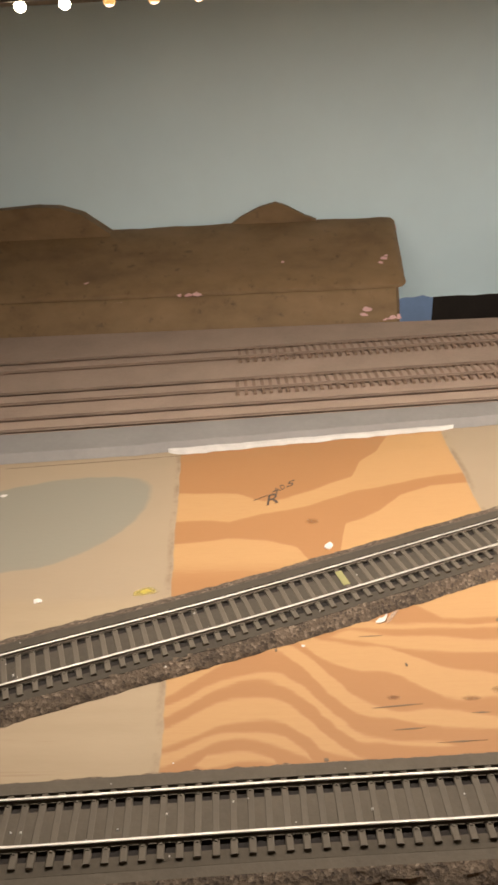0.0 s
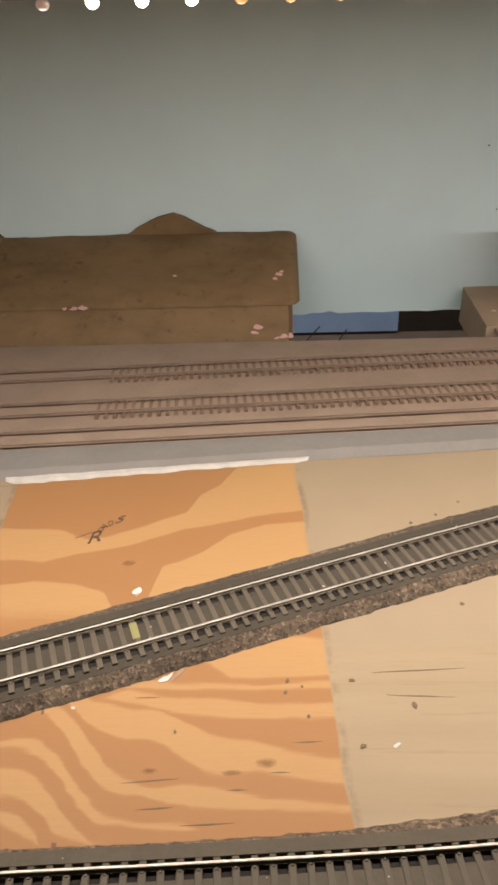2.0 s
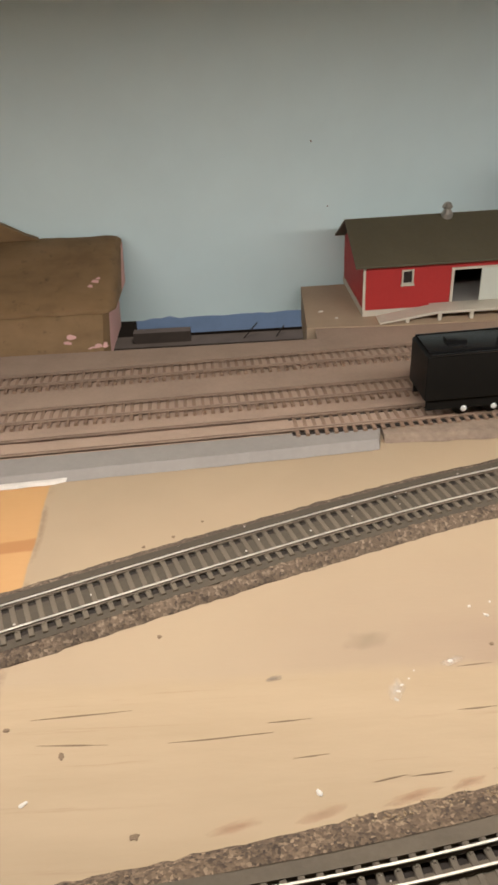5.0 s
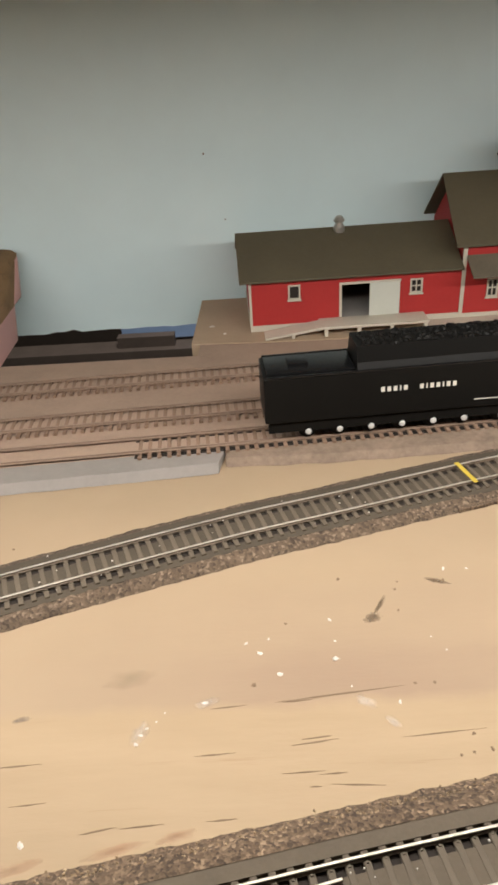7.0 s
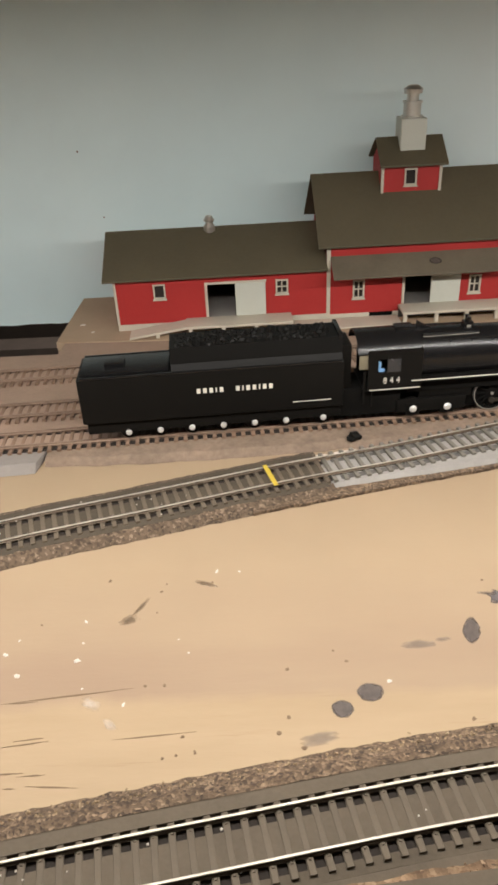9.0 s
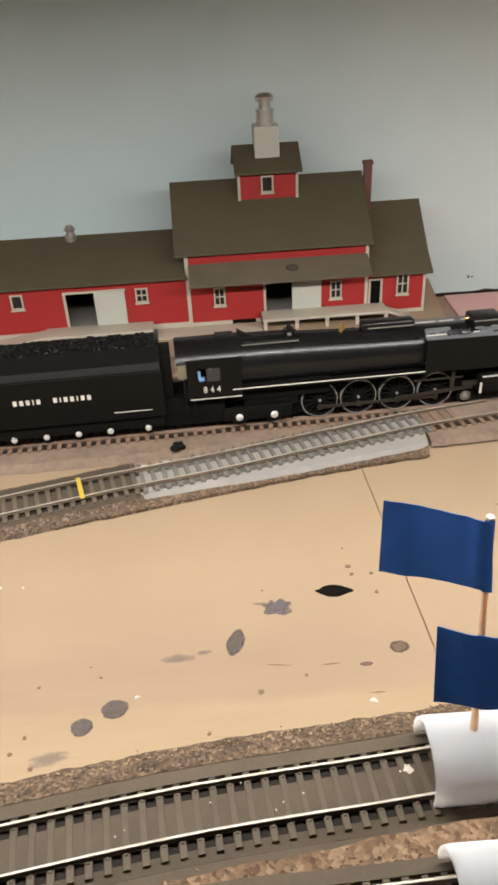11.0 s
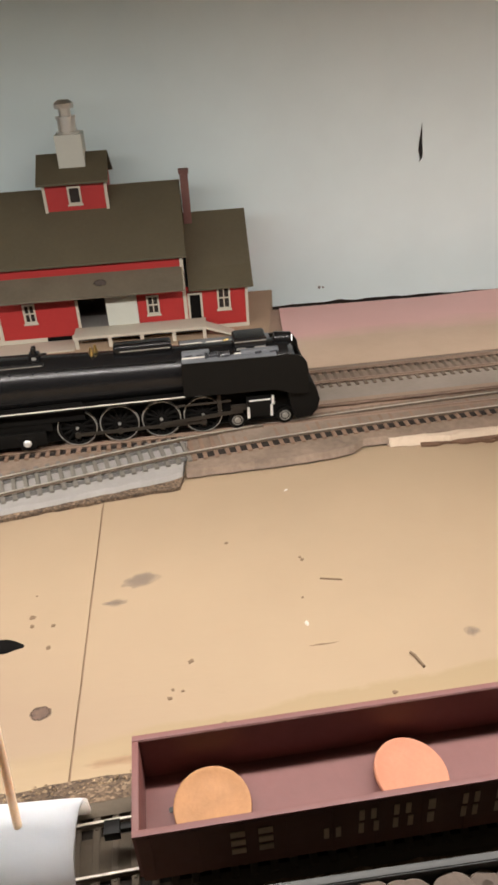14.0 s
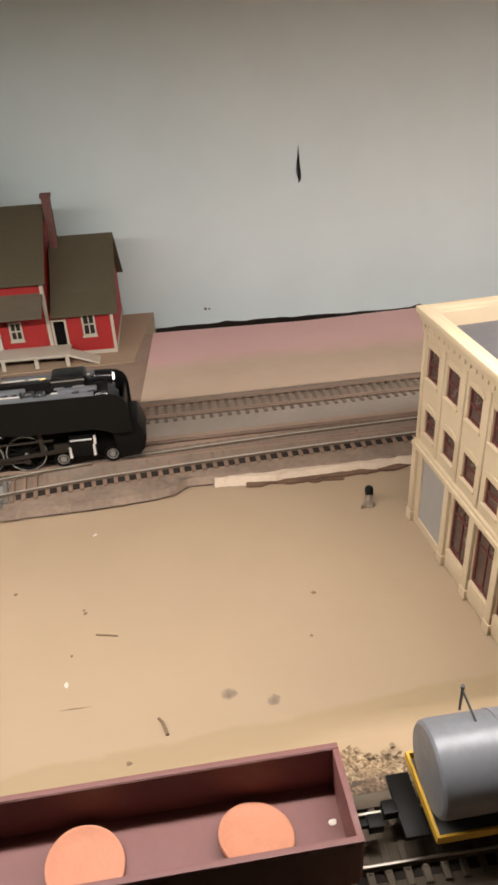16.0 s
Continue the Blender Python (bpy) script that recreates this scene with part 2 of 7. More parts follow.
    pud = _math(nt, "ADD", pud, _math(nt, "MULTIPLY", _math(nt, "SUBTRACT", _noise(nt, 24, 3), 0.5), 0.6))
    paint = _mix(nt, _math(nt, "MULTIPLY", _math(nt, "SUBTRACT", 1.0, pud), 9.0, True), paint, (0.232, 0.206, 0.156))
    nt.links.new(_mix(nt, inside, paint, wood), bsdf.inputs["Base Color"])
    bsdf.inputs["Roughness"].default_value = 0.6
    bsdf.inputs["Specular IOR Level"].default_value = 0.25
    _bump(nt, bsdf, _noise(nt, 240, 5, 0.65, stretch=(0.5, 2.0, 1)), 0.16, 0.0005)
    return m


def wall_material():
    """Flat sky paint: blue-green at one end, paler and greyer towards the other, with roller marks."""
    m, nt, bsdf = _nodes("backdrop_sky_paint")
    tc = nt.nodes.new("ShaderNodeTexCoord")
    sep = nt.nodes.new("ShaderNodeSeparateXYZ")
    nt.links.new(tc.outputs["Object"], sep.inputs["Vector"])
    along = nt.nodes.new("ShaderNodeMapRange")
    along.interpolation_type = "SMOOTHSTEP"
    along.inputs["From Min"].default_value, along.inputs["From Max"].default_value = 0.55, 1.05
    nt.links.new(_math(nt, "ADD", sep.outputs[0], _math(nt, "MULTIPLY", _noise(nt, 6, 4), 0.15)), along.inputs["Value"])
    col = _mix(nt, along.outputs["Result"], (0.715, 0.875, 0.900), (0.83, 0.930, 0.930))
    roller = _ramp(nt, _noise(nt, 14, 5, 0.6), [(0.3, (0.97, 0.97, 0.97)), (0.7, (1.02, 1.02, 1.02))])
    nt.links.new(_mix(nt, 1.0, col, roller, "MULTIPLY"), bsdf.inputs["Base Color"])
    bsdf.inputs["Roughness"].default_value = 0.5
    _bump(nt, bsdf, _noise(nt, 160, 4, 0.6), 0.06, 0.0004)
    return m


MAT_WALL = wall_material()
MAT_TABLE = table_material()
MAT_SLAB = surface("grey_road_paint", (0.228, 0.205, 0.186), 0.8, var=0.16, big=18, fine=300, bump=0.2)
MAT_PLASTER = surface("white_plaster", (0.66, 0.60, 0.53), 0.85, var=0.15, big=60, fine=500, bump=0.5)
MAT_FILLER = surface("rough_white_filler", (0.55, 0.505, 0.455), 0.85, var=0.25, big=90, fine=500, bump=0.6)
MAT_LIP = surface("dusty_tan_plaster", (0.50, 0.40, 0.30), 0.85, var=0.2, big=50, fine=500, bump=0.5)
MAT_SCENIC = surface("brown_ground_paint", (0.33, 0.235, 0.175), 0.85, var=0.22, big=22, fine=420, bump=0.35)
MAT_BASE = surface("tan_ground_paint", (0.40, 0.295, 0.20), 0.8, var=0.14, big=20, fine=400, bump=0.25)
MAT_PINK = surface("pink_foam_board", (0.64, 0.375, 0.34), 0.75, var=0.08, big=9, fine=380, bump=0.15)


def rock_material():
    """Brown latex brushed over foam: brush clouds, dark pits and pale rubbed spots."""
    m, nt, bsdf = _nodes("brown_painted_foam")
    col = _ramp(nt, _noise(nt, 30, 6, 0.65, stretch=(0.6, 1, 1.2)), [(0.28, (0.150, 0.086, 0.039)), (0.5, (0.218, 0.133, 0.060)), (0.75, (0.262, 0.160, 0.078))])
    col = _mix(nt, _ramp(nt, _noise(nt, 85, 5, 0.7), [(0.60, (0, 0, 0)), (0.70, (0.65, 0.65, 0.65))]), col, (0.075, 0.046, 0.024))
    col = _mix(nt, _ramp(nt, _noise(nt, 130, 4, 0.75), [(0.69, (0, 0, 0)), (0.74, (0.6, 0.6, 0.6))]), col, (0.36, 0.24, 0.17))
    nt.links.new(col, bsdf.inputs["Base Color"])
    bsdf.inputs["Roughness"].default_value = 0.75
    _bump(nt, bsdf, _noise(nt, 150, 6, 0.7), 0.5, 0.0008)
    return m


MAT_ROCK = rock_material()
MAT_LANE = surface("dusty_grey_lane", (0.30, 0.255, 0.215), 0.8, var=0.22, big=26, fine=320, bump=0.2)


def foam_ground_material():
    """Pink foam board, brushed with thin tan paint towards its front."""
    m, nt, bsdf = _nodes("half_painted_pink_foam")
    tc = nt.nodes.new("ShaderNodeTexCoord")
    sep = nt.nodes.new("ShaderNodeSeparateXYZ")
    nt.links.new(tc.outputs["Object"], sep.inputs["Vector"])
    edge = _math(nt, "ADD", sep.outputs[1], _math(nt, "MULTIPLY", _math(nt, "SUBTRACT", _noise(nt, 22, 5, 0.65, stretch=(0.5, 1.5, 1)), 0.5), 0.05))
    edge = _math(nt, "SUBTRACT", edge, _math(nt, "MULTIPLY", _math(nt, "SUBTRACT", sep.outputs[0], 0.85), 0.06))
    pink = _ramp(nt, _noise(nt, 9, 5), [(0.3, (0.66, 0.41, 0.385)), (0.7, (0.72, 0.455, 0.425))])
    tan = _ramp(nt, _noise(nt, 16, 5, 0.65), [(0.3, (0.50, 0.372, 0.268)), (0.7, (0.58, 0.44, 0.325))])
    nt.links.new(_mix(nt, _math(nt, "MULTIPLY", _math(nt, "SUBTRACT", edge, 0.083), 38.0, True), tan, pink), bsdf.inputs["Base Color"])
    bsdf.inputs["Roughness"].default_value = 0.75
    _bump(nt, bsdf, _noise(nt, 240, 4, 0.6), 0.15, 0.0005)
    return m


MAT_FOAMGROUND = foam_ground_material()
MAT_CORK = speckled("cork_shoulder", [(0.0, (0.058, 0.039, 0.026)), (0.3, (0.105, 0.070, 0.044)), (0.7, (0.160, 0.110, 0.069)), (0.92, (0.22, 0.152, 0.096)), (1.0, (0.31, 0.222, 0.142))], 860)
MAT_CORKDIM = speckled("dusty_cork_shoulder", [(0.0, (0.060, 0.041, 0.027)), (0.3, (0.108, 0.075, 0.049)), (0.8, (0.145, 0.102, 0.067)), (1.0, (0.25, 0.185, 0.128))], 760)
MAT_CORKBROWN = speckled("brown_cork_crumbs", [(0.0, (0.12, 0.072, 0.040)), (0.4, (0.21, 0.133, 0.077)), (0.75, (0.26, 0.168, 0.098)), (1.0, (0.34, 0.235, 0.145))], 520)
MAT_BROWNSHELF = surface("brown_painted_shelf", (0.190, 0.137, 0.100), 0.9, var=0.42, big=38, fine=240, bump=0.5, tint=(0.34, 0.255, 0.185))
MAT_BEDTOP = surface("grey_brown_roadbed", (0.098, 0.077, 0.053), 0.9, var=0.25, big=40, fine=600, bump=0.4)
MAT_TIE = surface("brown_plastic_tie", (0.116, 0.091, 0.063), 0.8, var=0.25, big=60, fine=700, bump=0.3, random_tone=0.22)
MAT_BEDDARK = surface("dark_brown_roadbed", (0.062, 0.048, 0.032), 0.9, var=0.25, big=40, fine=600, bump=0.4)
MAT_TIE_DIRT = surface("dirt_covered_tie", (0.175, 0.130, 0.096), 0.9, var=0.25, big=60, fine=700, bump=0.3, random_tone=0.3)
MAT_DIRT = surface("brown_track_dirt", (0.225, 0.172, 0.130), 0.9, var=0.3, big=70, fine=600, bump=0.4)
MAT_TIE_RUST = surface("rusty_plastic_tie", (0.24, 0.155, 0.105), 0.8, var=0.25, big=60, fine=700, bump=0.3, random_tone=0.3)
MAT_TIE_GREY = surface("grey_plastic_tie", (0.165, 0.150, 0.126), 0.75, var=0.2, big=60, fine=700, bump=0.3, random_tone=0.2)
MAT_GREYBED = surface("grey_plastic_roadbed", (0.285, 0.270, 0.252), 0.75, var=0.2, big=40, fine=500, bump=0.3)
MAT_RAIL = surface("worn_nickel_rail", (0.60, 0.55, 0.47), 0.45, metal=0.62, var=0.25, big=30, fine=600, bump=0.1)
MAT_RAILSIDE = surface("grimy_rail_web", (0.115, 0.083, 0.056), 0.6, metal=0.3, var=0.3, big=60, fine=600, bump=0.2)
MAT_RAIL_RUST = surface("dull_painted_rail", (0.30, 0.215, 0.16), 0.55, metal=0.3, var=0.25, big=40, fine=600, bump=0.2)
# Near-black tone for strips that stand in for shade in the tie gaps.
MAT_GAPSHADE = surface("rail_gap_shade", (0.016, 0.010, 0.006), 0.9, var=0.4, big=90, fine=700, bump=0.3)
MAT_SHELF = surface("pale_plywood_underside", (0.55, 0.44, 0.31), 0.8, var=0.12, big=8, fine=120)
MAT_DECKWOOD = surface("brown_plywood_underside", (0.30, 0.215, 0.135), 0.8, var=0.15, big=8, fine=120)
# Grey version of the same painted shade, for the switch ties.
MAT_GREYPIT = surface("grey_rail_gap_shade", (0.105, 0.098, 0.09), 0.9, var=0.4, big=90, fine=700, bump=0.3)
MAT_TORN = surface("brown_torn_glue", (0.13, 0.072, 0.042), 0.8, var=0.5, big=90, fine=500, bump=0.4)
MAT_SEAM = surface("brown_joint_filler", (0.22, 0.145, 0.09), 0.8)
MAT_VOID = surface("dark_benchwork", (0.012, 0.010, 0.009), 0.8, var=0.3)
MAT_LEDGE = surface("dusty_brown_ledge", (0.10, 0.075, 0.062), 0.8, var=0.3)
MAT_DARKGAP = surface("dark_stained_wood", (0.03, 0.02, 0.014), 0.8, var=0.3)

# ---------- mesh helpers ----------
def bm_box(bm, x0, x1, y0, y1, z0, z1, m=None):
    r = bmesh.ops.create_cube(bm, size=1.0)
    bmesh.ops.scale(bm, vec=(x1 - x0, y1 - y0, z1 - z0), verts=r["verts"])
    bmesh.ops.translate(bm, vec=((x0 + x1) / 2, (y0 + y1) / 2, (z0 + z1) / 2), verts=r["verts"])
    if m:
        bmesh.ops.transform(bm, matrix=m, verts=r["verts"])
    return r["verts"]


def bm_cyl(bm, p, q, r1, r2=None, seg=16, caps=True):
    p, q = Vector(p), Vector(q)
    d = q - p
    r = bmesh.ops.create_cone(bm, cap_ends=caps, segments=seg, radius1=r1, radius2=r1 if r2 is None else r2, depth=d.length)
    m = Matrix.Translation((p + q) / 2) @ d.to_track_quat("Z", "Y").to_matrix().to_4x4()
    bmesh.ops.transform(bm, matrix=m, verts=r["verts"])
    return r["verts"]


def bm_prism(bm, pts, lo, hi, axis="y"):
    """A polygon of two coordinates pushed along the third axis from lo to hi."""
    def at(a, b, c):
        return {"y": (a, c, b), "x": (c, a, b), "z": (a, b, c)}[axis]
    v0 = [bm.verts.new(at(a, b, lo)) for a, b in pts]
    v1 = [bm.verts.new(at(a, b, hi)) for a, b in pts]
    n = len(pts)
    bm.faces.new(v0)
    bm.faces.new(v1[::-1])
    for i in range(n):
        bm.faces.new((v0[i], v1[i], v1[(i + 1) % n], v0[(i + 1) % n]))
    bmesh.ops.recalc_face_normals(bm, faces=bm.faces)
    return v0 + v1


def bm_bevel(bm, width, seg=2, angle=30):
    ed = [e for e in bm.edges if len(e.link_faces) == 2 and e.calc_face_angle(0) > radians(angle)]
    if ed:
        bmesh.ops.bevel(bm, geom=ed, offset=width, segments=seg, profile=0.6, affect="EDGES", clamp_overlap=True)


def mesh_of(bm, name, mat, smooth=True):
    me = bpy.data.meshes.new(name)
    bmesh.ops.recalc_face_normals(bm, faces=bm.faces)
    bm.to_mesh(me)
    bm.free()
    me.materials.append(mat)
    if smooth:
        for p in me.polygons:
            p.use_smooth = True
        me.set_sharp_from_angle(angle=radians(35))
    return me


def part(name, bm, mat, parent=None, label="", smooth=True, m=None):
    ob = new(name, mesh_of(bm, name, mat, smooth))
    ob.parent = parent
    if m is not None:
        ob.matrix_basis = m
    if label:
        ob["label"] = label
    return ob


def thing(name, m, label, category, group="", kind=""):
    ob = new(name)
    ob.empty_display_size = 0.01
    ob.matrix_basis = m
    return tagged(ob, label, category, group, kind)


def boxes(*dims):
    bm = bmesh.new()
    for d in dims:
        bm_box(bm, *d)
    return bm


# ---------- lines of the plan ----------
def spline(points, step=0.004):
    """Points of a smooth line through the given ones, at even steps."""
    p = [Vector((a, b)) for a, b in points]
    p = [p[0] * 2 - p[1]] + p + [p[-1] * 2 - p[-2]]
    fine = []
    for i in range(1, len(p) - 2):
        for k in range(24):
            t = k / 24
            a, b, c, d = p[i - 1], p[i], p[i + 1], p[i + 2]
            fine.append(0.5 * (2 * b + (c - a) * t + (2 * a - 5 * b + 4 * c - d) * t * t + (3 * b - a - 3 * c + d) * t ** 3))
    fine.append(p[-2])
    out, left = [fine[0]], step
    for a, b in zip(fine, fine[1:]):
        seg = (b - a).length
        done = 0.0
        while seg - done >= left:
            done += left
            out.append(a + (b - a) * (done / seg))
            left = step
        left -= seg - done
    return out


def frames_on(line):
    """Each point of a line with its unit direction."""
    out = []
    for i, p in enumerate(line):
        d = (line[min(i + 1, len(line) - 1)] - line[max(i - 1, 0)]).normalized()
        out.append((p, d))
    return out


def sweep(bm, fr, section, wobble=0.0):
    """Sweeps a closed section of (left, up) pairs along frames."""
    rings = []
    for p, d in fr:
        n = Vector((-d.y, d.x))
        ring = []
        for s, z in section:
            w = 1 + (wobble * (noise.noise((p.x * 90, p.y * 90, s * 300)) if z < 0.003 else 0))
            q = p + n * (s * w)
            ring.append(bm.verts.new((q.x, q.y, z)))
        rings.append(ring)
    k = len(section)
    for a, b in zip(rings, rings[1:]):
        for i in range(k):
            bm.faces.new((a[i], a[(i + 1) % k], b[(i + 1) % k], b[i]))
    bm.faces.new(rings[0])
    bm.faces.new(rings[-1][::-1])
    return rings


def loco_y(x):
    return -0.0857 + 0.0687 * (x - 0.023)


FRONT = [(-0.55, -0.398), (-0.3, -0.3925), (-0.15, -0.3875), (-0.049, -0.383), (0.047, -0.3775), (0.12, -0.374), (0.211, -0.3685), (0.31, -0.358),
         (0.416, -0.3388), (0.47, -0.3295), (0.5565, -0.3155), (0.632, -0.308), (0.69, -0.302), (0.78, -0.295), (0.87, -0.2885), (1.0, -0.281), (1.3, -0.262)]
SIDING = [(0.40, -0.372), (0.47, -0.3645), (0.571, -0.3545), (0.62, -0.3525), (0.75, -0.3455), (0.9, -0.335), (1.3, -0.31)]
MIDDLE = [(-0.2, -0.362), (-0.0705, -0.315), (0.036, -0.278), (0.15, -0.234), (0.258, -0.1925), (0.36, -0.157), (0.4245, -0.1385), (0.5, -0.1165), (0.53, -0.1088)]
SWITCH = [(0.53, -0.1088), (0.574, -0.098), (0.641, -0.079), (0.706, -0.0615), (0.797, -0.0462), (0.948, -0.0295), (1.3, 0.0)]
MAIN = [(-0.6, loco_y(-0.6)), (0.0, loco_y(0.0)), (0.5, loco_y(0.5)), (1.3, loco_y(1.3))]
REAR_B = [(-0.6, loco_y(-0.6) + 0.041), (0.1, loco_y(0.1) + 0.041), (0.53, loco_y(0.53) + 0.042), (0.63, 0.0105)]
REAR_C = [(0.63, 0.0105), (0.70, 0.0125), (0.87, 0.0225), (1.3, 0.055)]
REAR_A = [(-0.6, loco_y(-0.6) + 0.098), (0.1, loco_y(0.1) + 0.098), (0.60, loco_y(0.60) + 0.096)]
RAIL_TOP = 0.0080


def bed(name, line, parent, top, half_near, half_far, z=0.0044, mat=None, shoulder=None, lo=0.0):
    """Cork strip: a flat top and two crumbly sloping shoulders; top and half_far may change with x."""
    fr = frames_on(line)
    far = half_far if callable(half_far) else (lambda x: half_far)
    slope = top if callable(top) else (lambda x: top)
    bm = bmesh.new()
    rings = []
    for p, d in fr:
        n = Vector((-d.y, d.x))
        ring = []
        for s, zz in ((-half_near, z), (far(p.x), z), (far(p.x) - 0.001, lo + 0.0002), (-half_near + 0.001, lo + 0.0002)):
            q = p + n * s
            ring.append(bm.verts.new((q.x, q.y, zz)))
        rings.append(ring)
    for a, b in zip(rings, rings[1:]):
        for i in range(4):
            bm.faces.new((a[i], a[(i + 1) % 4], b[(i + 1) % 4], b[i]))
    part(name, bm, mat or MAT_BEDTOP, parent, smooth=False)
    for s in (-1, 1):
        bm = bmesh.new()
        rings = []
        for p, d in fr:
            n = Vector((-d.y, d.x)) * s
            w = half_near if s < 0 else far(p.x)
            tp = 0.0075 if s < 0 and callable(top) else slope(p.x)
            ring = []
            for k in range(8):
                f = k / 7
                j = noise.noise((p.x * 170, p.y * 170, k * 3.1 + s))
                j2 = noise.noise((p.x * 420, p.y * 420, k * 5.7 + s))
                q = p + n * (w - 0.0006 + f * tp + (0.0010 * j + 0.0006 * j2) * (f > 0))
                ring.append(bm.verts.new((q.x, q.y, (z + 0.0001) * (1 - f ** 1.6) + lo * f + (0.0005 * j2 if 0 < k < 7 else 0) + 0.00015)))
            rings.append(ring)
        for a, b in zip(rings, rings[1:]):
            for i in range(7):
                bm.faces.new((a[i], a[i + 1], b[i + 1], b[i]))
        part("shoulder", bm, shoulder or (MAT_CORK if s > 0 and callable(top) else MAT_CORKDIM), parent, "speckled cork edge of the roadbed")


def rails(line, parent, mat, offs=(-0.0086, 0.0086), z=RAIL_TOP, height=0.0018):
    """Two rails with foot, web and head."""
    fr = frames_on(line)
    for o in offs:
        h, f, w = 0.00046, 0.0009, 0.00025
        foot = [(o - f, z - height), (o + f, z - height), (o + f, z - height + 0.0003), (o + w, z - height + 0.0006), (o + w, z - 0.00045),
                (o - w, z - 0.00045), (o - w, z - height + 0.0006), (o - f, z - height + 0.0003)]
        head = [(o + h, z - 0.0005), (o + h, z - 0.0001), (o + h * 0.6, z), (o - h * 0.6, z), (o - h, z - 0.0001), (o - h, z - 0.0005)]
        bm = bmesh.new()
        sweep(bm, fr, foot)
        rail = part("rail", bm, MAT_RAILSIDE if mat is MAT_RAIL else mat, parent)
        bm = bmesh.new()
        sweep(bm, fr, head)
        part("rail_head", bm, mat, rail)


TIE_MESH = {}


def ties(line, parent, mat, step=0.00605, length=0.030, z=0.0062, skip=None):
    """Cross ties, each an object of its own on one shared mesh."""
    if mat.name not in TIE_MESH:
        bm = bmesh.new()
        bm_prism(bm, [(-0.00125, -0.0019), (0.00125, -0.0019), (0.00125, -0.0003), (0.0009, 0), (-0.0009, 0), (-0.00125, -0.0003)], -length / 2, length / 2, "y")
        for s in (-1, 1):
            for o in (0.0072, 0.0101):
                bm_box(bm, -0.00042, 0.00042, s * o - 0.0004, s * o + 0.0004, 0, 0.0004)
        TIE_MESH[mat.name] = mesh_of(bm, "tie", mat, smooth=False)
    rnd = random.Random(len(line))
    for p, d in frames_on(spline(line, step)):
        if skip and skip(p.x):
            continue
        ob = new("tie", TIE_MESH[mat.name])
        ob.parent = parent
        ob.matrix_basis = pose(p.x, p.y, z + rnd.uniform(-0.0001, 0.0001), 0, 0, math.degrees(math.atan2(d.y, d.x)) + rnd.uniform(-0.8, 0.8))


def infill(line, parent, mat, z=0.00590):
    """Ballast packed between the rails, short of the rails themselves."""
    fr = frames_on(spline(line, 0.006))
    for a, b in ((-0.0074, 0.0045), (0.0112, 0.0160)) + (((-0.0172, -0.0130),) if mat in (MAT_BEDTOP, MAT_BEDDARK) else ()):
        bm = bmesh.new()
        low = 0.0045 if a < -0.015 else z + (0.0006 if a > 0.005 else 0.0)
        sweep(bm, fr, [(a, 0.0040), (b, 0.0040), (b, z - 0.0002 * (a < -0.015) + 0.0004 * (a > 0.005)), (a, low)])
        part("ballast", bm, mat, parent)


def track(name, line, label, mats, bedspec=None, skip=None, tie_step=0.00605, gap_shade=True):
    t = thing(name, Matrix(), label, "railway track", "model railway tracks")
    tie_mat, rail_mat, fill_mat = mats
    fine = spline(line, 0.003)
    if bedspec:
        bed("roadbed", fine, t, *bedspec)
    rails(spline(line, 0.008) + [Vector(line[-1])], t, rail_mat)
    infill(line, t, fill_mat)
    ties(line, t, tie_mat, tie_step, skip=skip)
    # Shade beside each rail is painted: dark strips lying low between the ties.
    if gap_shade:
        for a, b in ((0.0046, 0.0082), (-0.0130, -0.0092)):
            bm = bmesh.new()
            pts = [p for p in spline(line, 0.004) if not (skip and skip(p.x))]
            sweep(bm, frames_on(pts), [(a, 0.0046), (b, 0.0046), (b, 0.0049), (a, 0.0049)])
            part("rail_gap_strip", bm, MAT_GAPSHADE, t, "dark strip painted for the shaded gaps beside the rail")
    return t


# ---------- large structure ----------
def wall_y(x):
    return 0.212 + 0.035 * (x - 0.35)


